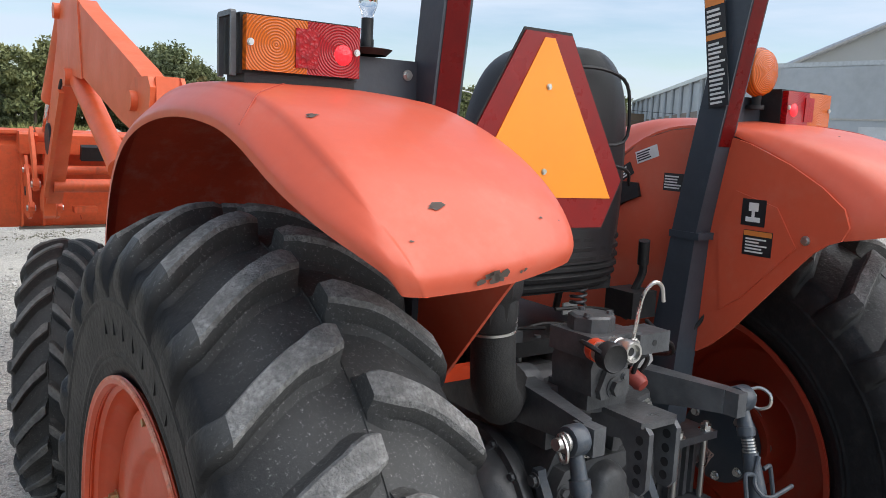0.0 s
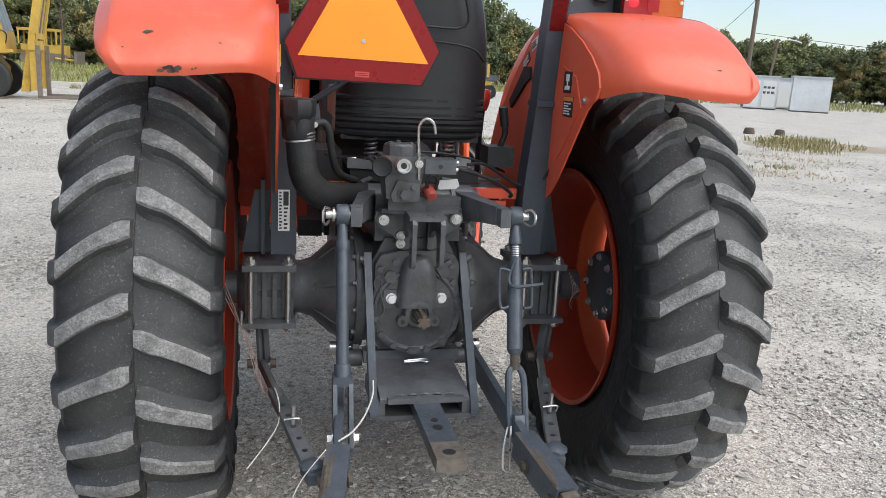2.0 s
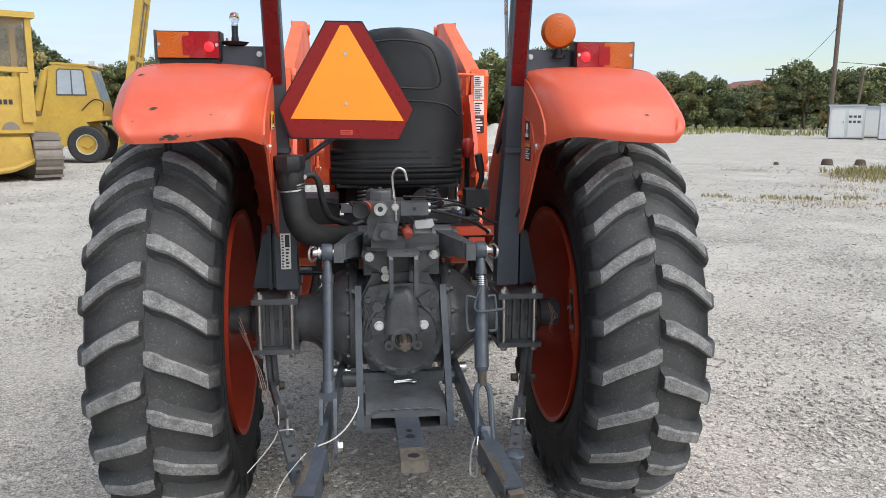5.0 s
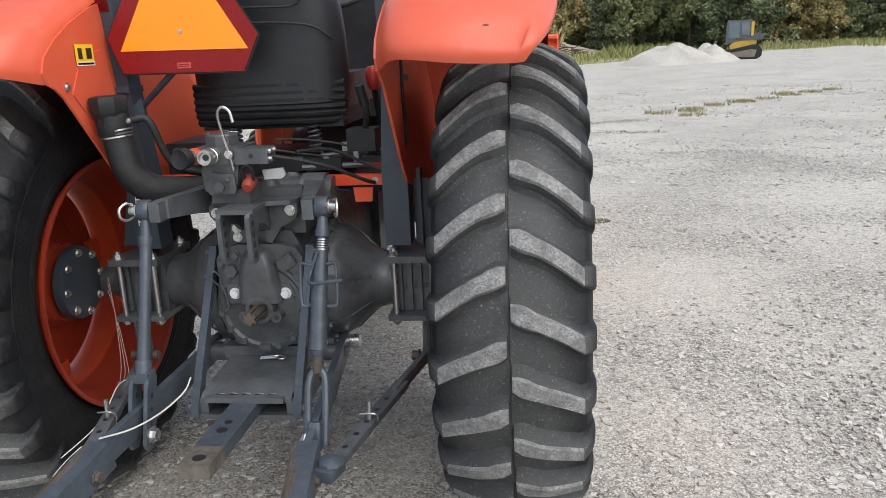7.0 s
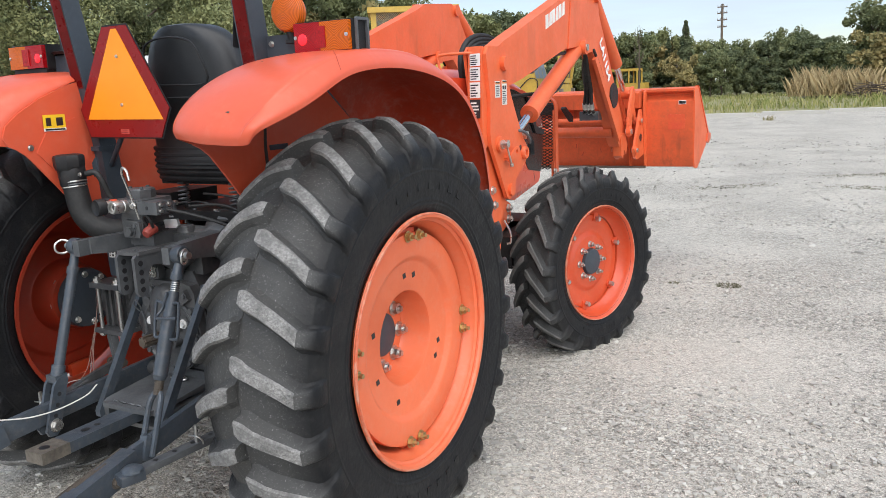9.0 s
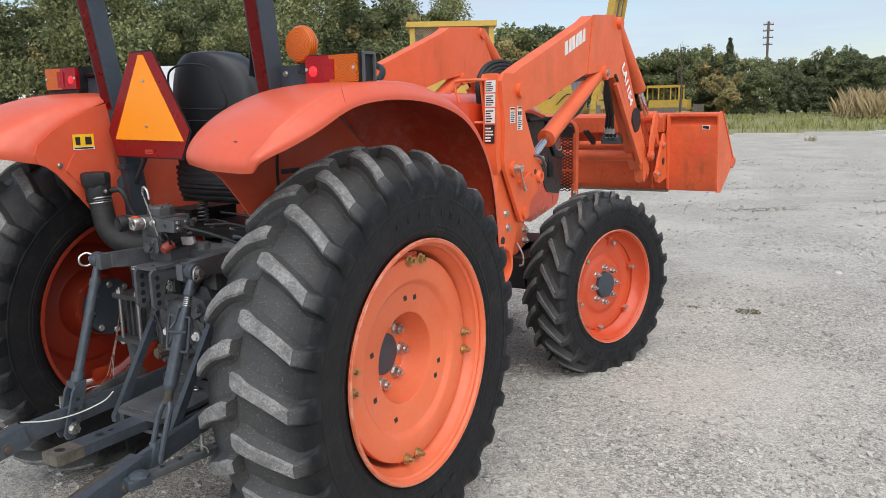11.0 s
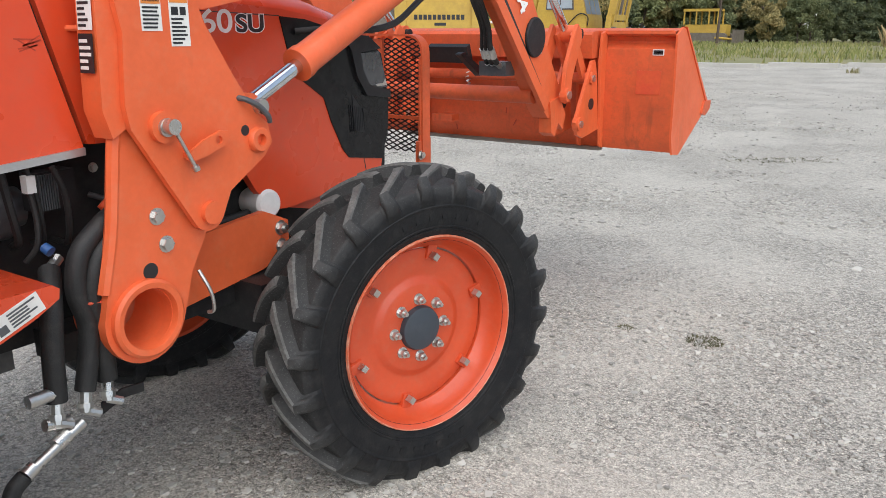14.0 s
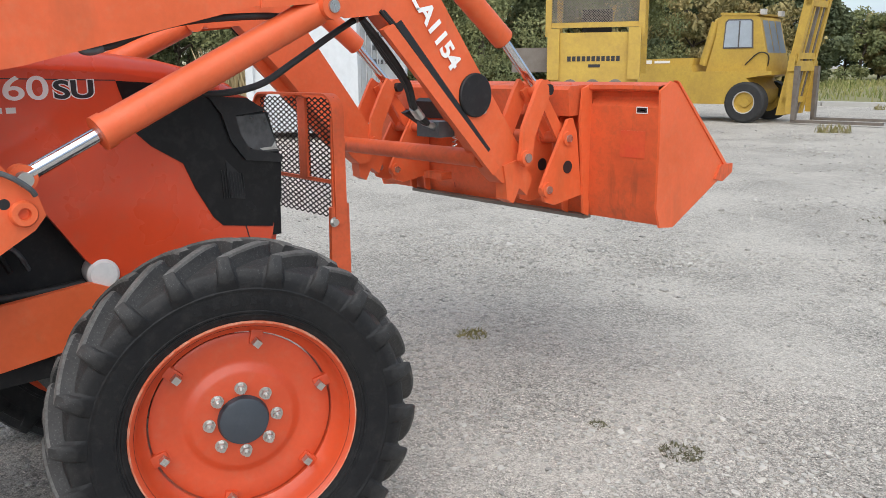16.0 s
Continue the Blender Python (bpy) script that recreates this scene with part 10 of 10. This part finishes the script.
    part("mast_rail", plate(rail_(1.30, 1.55), 0.62, 0.80, "y", 0.02), YELLOWMACHINE, mast)
    for y in (-0.50, -0.30, 0.02, 0.30, 0.48):
        part("inner_rail", plate(rail_(1.36, 1.50), y - 0.05, y + 0.05, "y", 0.01), YELLOWMACHINE if abs(y) == 0.30 else STEELTRACK, mast)
    for z in (0.6, 1.9, 3.4, 5.4):
        part("cross_member", bbox((1.34 + z * 0.17, -0.80, z), (1.50 + z * 0.17, 0.80, z + 0.18), 0.02), YELLOWMACHINE, mast)
    car = part("fork_carriage", bbox((1.62, -1.0, 1.55), (1.80, 1.0, 1.85), 0.03), YELLOWMACHINE, ob)
    for y in (-0.85, 0.85):
        part("carriage_post", bbox((1.62, y - 0.08, 0.3), (1.80, y + 0.08, 2.05), 0.02), YELLOWMACHINE, car)
        fk = part("fork", bbox((1.80, y - 0.10, 0.08), (1.92, y + 0.10, 1.7), 0.02), STEELTRACK, car, "long brown steel fork")
        part("tine", bbox((1.80, y - 0.10, 0.05), (4.3, y + 0.10, 0.13), 0.02), STEELTRACK, fk)
    bm = bmesh.new()
    box(bm, (-3.1, -0.915, 1.80), (-2.85, -0.905, 1.92))
    box(bm, (-2.75, -0.915, 1.82), (-2.2, -0.905, 1.90))
    part("maker_plate", bm, WHITE, ob)
    part("light_bar", tube([(0.9, -0.7, 1.6), (1.0, -0.9, 2.0), (0.7, -0.9, 2.1), (0.3, -0.9, 1.75)], 0.02, 6, 5), HOSE, ob)
    return ob


fl = forklift()
fl.matrix_basis = pose(-8.30, 22.42, 0, 0, 0, 5) @ Matrix.Scale(0.87, 4)


def crawler():
    """Old tracked machine seen end on: local -y faces the yard."""
    ob = thing("crawler_tractor", "old faded yellow crawler tractor with caged cab", "bulldozer")
    for sx in (-1.05, 1.05):
        prof = arc(-1.3, 0.48, 0.46, 90, 270, 12) + arc(1.3, 0.48, 0.46, -90, 90, 12)
        tr = part("track", plate(prof, sx - 0.26, sx + 0.26, "x", 0.03), STEELTRACK, ob, "worn steel crawler track")
        for k in range(14):
            y = -1.3 + 2.6 * k / 13
            for z in (0.0, 0.94):
                part("grouser", bbox((sx - 0.28, y - 0.03, z - 0.02 if z else 0.0), (sx + 0.28, y + 0.03, z + 0.04), 0.0), STEELTRACK, tr)
        for k in range(7):
            a = radians(100 + 160 * k / 6)
            c_ = (-1.3 + 0.48 * math.cos(a), 0.48 + 0.48 * math.sin(a))
            part("grouser", bbox((sx - 0.28, c_[0] - 0.03, c_[1] - 0.03), (sx + 0.28, c_[0] + 0.03, c_[1] + 0.03), 0.0), STEELTRACK, tr)
        wheel_far(ob, (sx + (0.02 if sx > 0 else -0.02), -1.25, 0.48), 0.42, 0.50, (1 if sx > 0 else -1, 0, 0), "sprocket")
    tank = part("rear_tank", plate([(-0.86, 0.85), (0.86, 0.85), (0.88, 1.9), (0.80, 2.12), (-0.80, 2.12), (-0.88, 1.9)], -1.35, -0.6, "y", 0.06), YELLOWMACHINE, ob, "faded yellow tank with stains")
    part("hull", bbox((-0.75, -1.3, 0.4), (0.75, 1.6, 1.3), 0.05), YELLOWMACHINE, ob)
    part("hood", bbox((-0.5, 0.5, 1.3), (0.5, 2.2, 2.0), 0.08), YELLOWMACHINE, ob)
    part("hitch_plate", plate([(-0.75, 0.90), (0.75, 0.90), (0.8, 0.45), (0.4, 0.22), (-0.4, 0.22), (-0.8, 0.45)], -1.55, -1.3, "y", 0.04), YELLOWMACHINE, ob)
    part("hex_cover", plate([(0.22 * math.cos(radians(60 * k)), 0.62 + 0.2 * math.sin(radians(60 * k))) for k in range(6)], -1.58, -1.55, "y", 0.01), YELLOWMACHINE, ob)
    part("tow_bar", tube([(-0.8, -1.6, 0.42), (-0.3, -1.68, 0.25), (0.3, -1.68, 0.25), (0.8, -1.6, 0.42)], 0.06, 8, 5), YELLOWMACHINE, ob)
    for x in (-0.45, 0.0, 0.45):
        part("cover_arch", plate(arc(x, 1.05, 0.16, 0, 180, 8), -1.40, -1.34, "y", 0.01), STEELTRACK, tank)
    part("ledge", bbox((-0.85, -1.5, 0.98), (0.85, -1.3, 1.05), 0.02), YELLOWMACHINE, ob)
    for k in range(11):
        x = -0.52 + k * 0.097
        part("maker_mark", bbox((x, -1.358, 1.56), (x + 0.07, -1.348, 1.66), 0.0), BLACKINK, tank)
    part("maker_mark", bbox((-0.10, -1.358, 1.44), (0.14, -1.348, 1.50), 0.0), BLACKINK, tank)
    cage = part("cab_cage", bbox((-0.98, -1.32, 2.05), (-0.86, -1.20, 3.35), 0.02), YELLOWMACHINE, ob, "yellow roll cage with mesh screen")
    for x, y in ((0.86, -1.32), (-0.98, 0.3), (0.86, 0.3)):
        part("cage_post", bbox((x, y, 1.3 if y > 0 else 2.05), (x + 0.12, y + 0.12, 3.35), 0.02), YELLOWMACHINE, cage)
    part("cage_roof", bbox((-1.05, -1.40, 3.30), (1.05, 0.5, 3.42), 0.03), YELLOWMACHINE, cage)
    part("cage_rail", bbox((-0.9, -1.30, 2.22), (0.9, -1.22, 2.32), 0.02), YELLOWMACHINE, cage)
    for x in (-0.86, 0.74):
        part("lower_post", bbox((x - 0.06, -1.42, 1.2), (x + 0.18, -1.2, 2.2), 0.02), YELLOWMACHINE, cage)
    bm = bmesh.new()
    def wire(p, q):
        a, b = Vector(p), Vector(q)
        d_ = (b - a).normalized()
        s_ = Vector((d_.z, 0, -d_.x)) * 0.006
        bm.faces.new([bm.verts.new(v) for v in (a - s_, b - s_, b + s_, a + s_)])
    nx2, nz2 = 36, 22
    for i in range(nx2 + nz2):
        x0 = -0.86 + i * 0.05 - nz2 * 0.05
        wire((max(x0, -0.86), -1.26, 2.3 + max(0, -0.86 - x0)), (min(x0 + 1.0, 0.86), -1.26, 2.3 + min(1.0, 0.86 - x0))) if x0 < 0.86 else None
        x1 = -0.86 + i * 0.05
        wire((min(x1, 0.86), -1.255, 2.3 + max(0, x1 - 0.86)), (max(x1 - 1.0, -0.86), -1.255, 2.3 + min(1.0, x1 + 0.86))) if x1 > -0.86 else None
    part("mesh_screen", bm, STEELTRACK, cage)
    part("seat_back", bbox((-0.3, -0.8, 1.9), (0.3, -0.65, 2.6), 0.05), BLACK, ob)
    part("side_box", bbox((-1.75, -0.9, 1.35), (-0.98, 0.3, 1.85), 0.03), STEELTRACK, ob)
    part("lever", rods(((0.2, -0.3, 2.0), (0.3, -0.2, 2.7), 0.04)), YELLOWMACHINE, ob)
    return ob


cr_ = crawler()
cr_.matrix_basis = pose(-8.42, 15.91, 0, 0, 0, 32) @ Matrix.Scale(1.03, 4)

# small machines far off
sd_ = thing("small_bulldozer", "small dark and yellow bulldozer parked by a gravel heap", "bulldozer", (11.0, 41.3, 0))
sd_.rotation_euler = (0, 0, radians(-12))
for y in (-0.75, 0.75):
    tk = part("track", plate([(-0.95, 0.05), (0.75, 0.0), (0.98, 0.15), (1.0, 0.45), (0.82, 0.72), (0.55, 0.72), (-0.95, 0.42), (-1.05, 0.22)], y - 0.2, y + 0.2, "y", 0.04), BLACK, sd_, "black rubber track")
    part("track_frame", plate([(-0.7, 0.14), (0.65, 0.12), (0.75, 0.45), (0.5, 0.5), (-0.7, 0.32)], y - 0.215, y + 0.215, "y", 0.02), STEELTRACK, tk)
part("hull", plate([(-0.5, 0.35), (0.7, 0.5), (0.75, 1.0), (-0.2, 1.0), (-0.55, 0.7)], -0.55, 0.55, "y", 0.05), YELLOWMACHINE, sd_)
part("engine_deck", plate([(0.0, 0.95), (1.05, 0.95), (1.1, 1.25), (0.75, 1.3), (0.55, 1.15), (0.0, 1.1)], -0.6, 0.6, "y", 0.05), GREY, sd_)
cb_ = part("cab", plate([(-0.75, 0.75), (0.1, 0.95), (0.55, 1.1), (0.6, 1.85), (0.45, 1.95), (-0.65, 1.95), (-0.72, 1.8)], -0.55, 0.55, "y", 0.05), GREY, sd_, "dark glazed cab")
part("window", bbox((-0.62, -0.575, 1.05), (-0.1, -0.553, 1.85), 0.02), WINDOW, cb_)
part("window", bbox((0.0, -0.575, 1.2), (0.4, -0.553, 1.82), 0.02), WINDOW, cb_)
part("cab_post", bbox((0.46, -0.59, 1.1), (0.6, -0.54, 1.85), 0.02), YELLOWMACHINE, cb_)
part("push_arm", plate([(-1.2, 0.25), (0.4, 0.4), (0.4, 0.52), (-1.2, 0.42)], -0.5, 0.5, "y", 0.02), STEELTRACK, sd_)
part("blade", plate([(-1.35, 0.05), (-1.2, 0.05), (-1.25, 0.4), (-1.15, 0.95), (-1.28, 0.95), (-1.42, 0.5)], -1.2, 1.2, "y", 0.02), GREY, sd_)
fd_ = thing("yellow_crawler", "distant yellow crawler with open cab in the field", "bulldozer", (-21.3, 82.8, 0))
fd_.scale = (1.25, 1.25, 1.25)
for y in (-0.9, 0.9):
    part("track", plate(arc(-1.3, 0.45, 0.42, 90, 270, 8) + arc(1.3, 0.45, 0.42, -90, 90, 8), y - 0.22, y + 0.22, "y", 0.02), STEELTRACK, fd_)
part("hull", bbox((-1.7, -0.7, 0.6), (1.5, 0.7, 1.5), 0.06), YELLOWMACHINE, fd_)
part("roof", bbox((-1.9, -0.8, 2.5), (0.9, 0.8, 2.7), 0.03), YELLOWMACHINE, fd_)
for x in (-1.85, -0.9, 0.1, 0.8):
    part("post", bbox((x, -0.8, 1.5), (x + 0.1, -0.7, 2.5), 0.01), YELLOWMACHINE, fd_)
    part("post", bbox((x, 0.7, 1.5), (x + 0.1, 0.8, 2.5), 0.01), YELLOWMACHINE, fd_)
part("blade", bbox((2.2, -1.4, 0.1), (2.4, 1.4, 1.1), 0.03), STEELTRACK, fd_)
part("push_arm", rods(((0.8, -1.1, 0.5), (2.2, -1.1, 0.4), 0.09)), YELLOWMACHINE, fd_)
# low stumps and debris by the grass
for x, y, r in ((13.6, 18.9, 0.16), (14.5, 18.7, 0.15), (12.2, 19.2, 0.07)):
    bm = bmesh.new()
    lathe(bm, [(r * 1.1, 0.0), (r, r * 0.6), (r * 0.8, r * 1.1), (0, r * 1.2)], (x, y, 0), (0, 0, 1), 10)
    tagged(part("tree_stump", bm, BARK), "dark low stump beside the gravel", "stump")
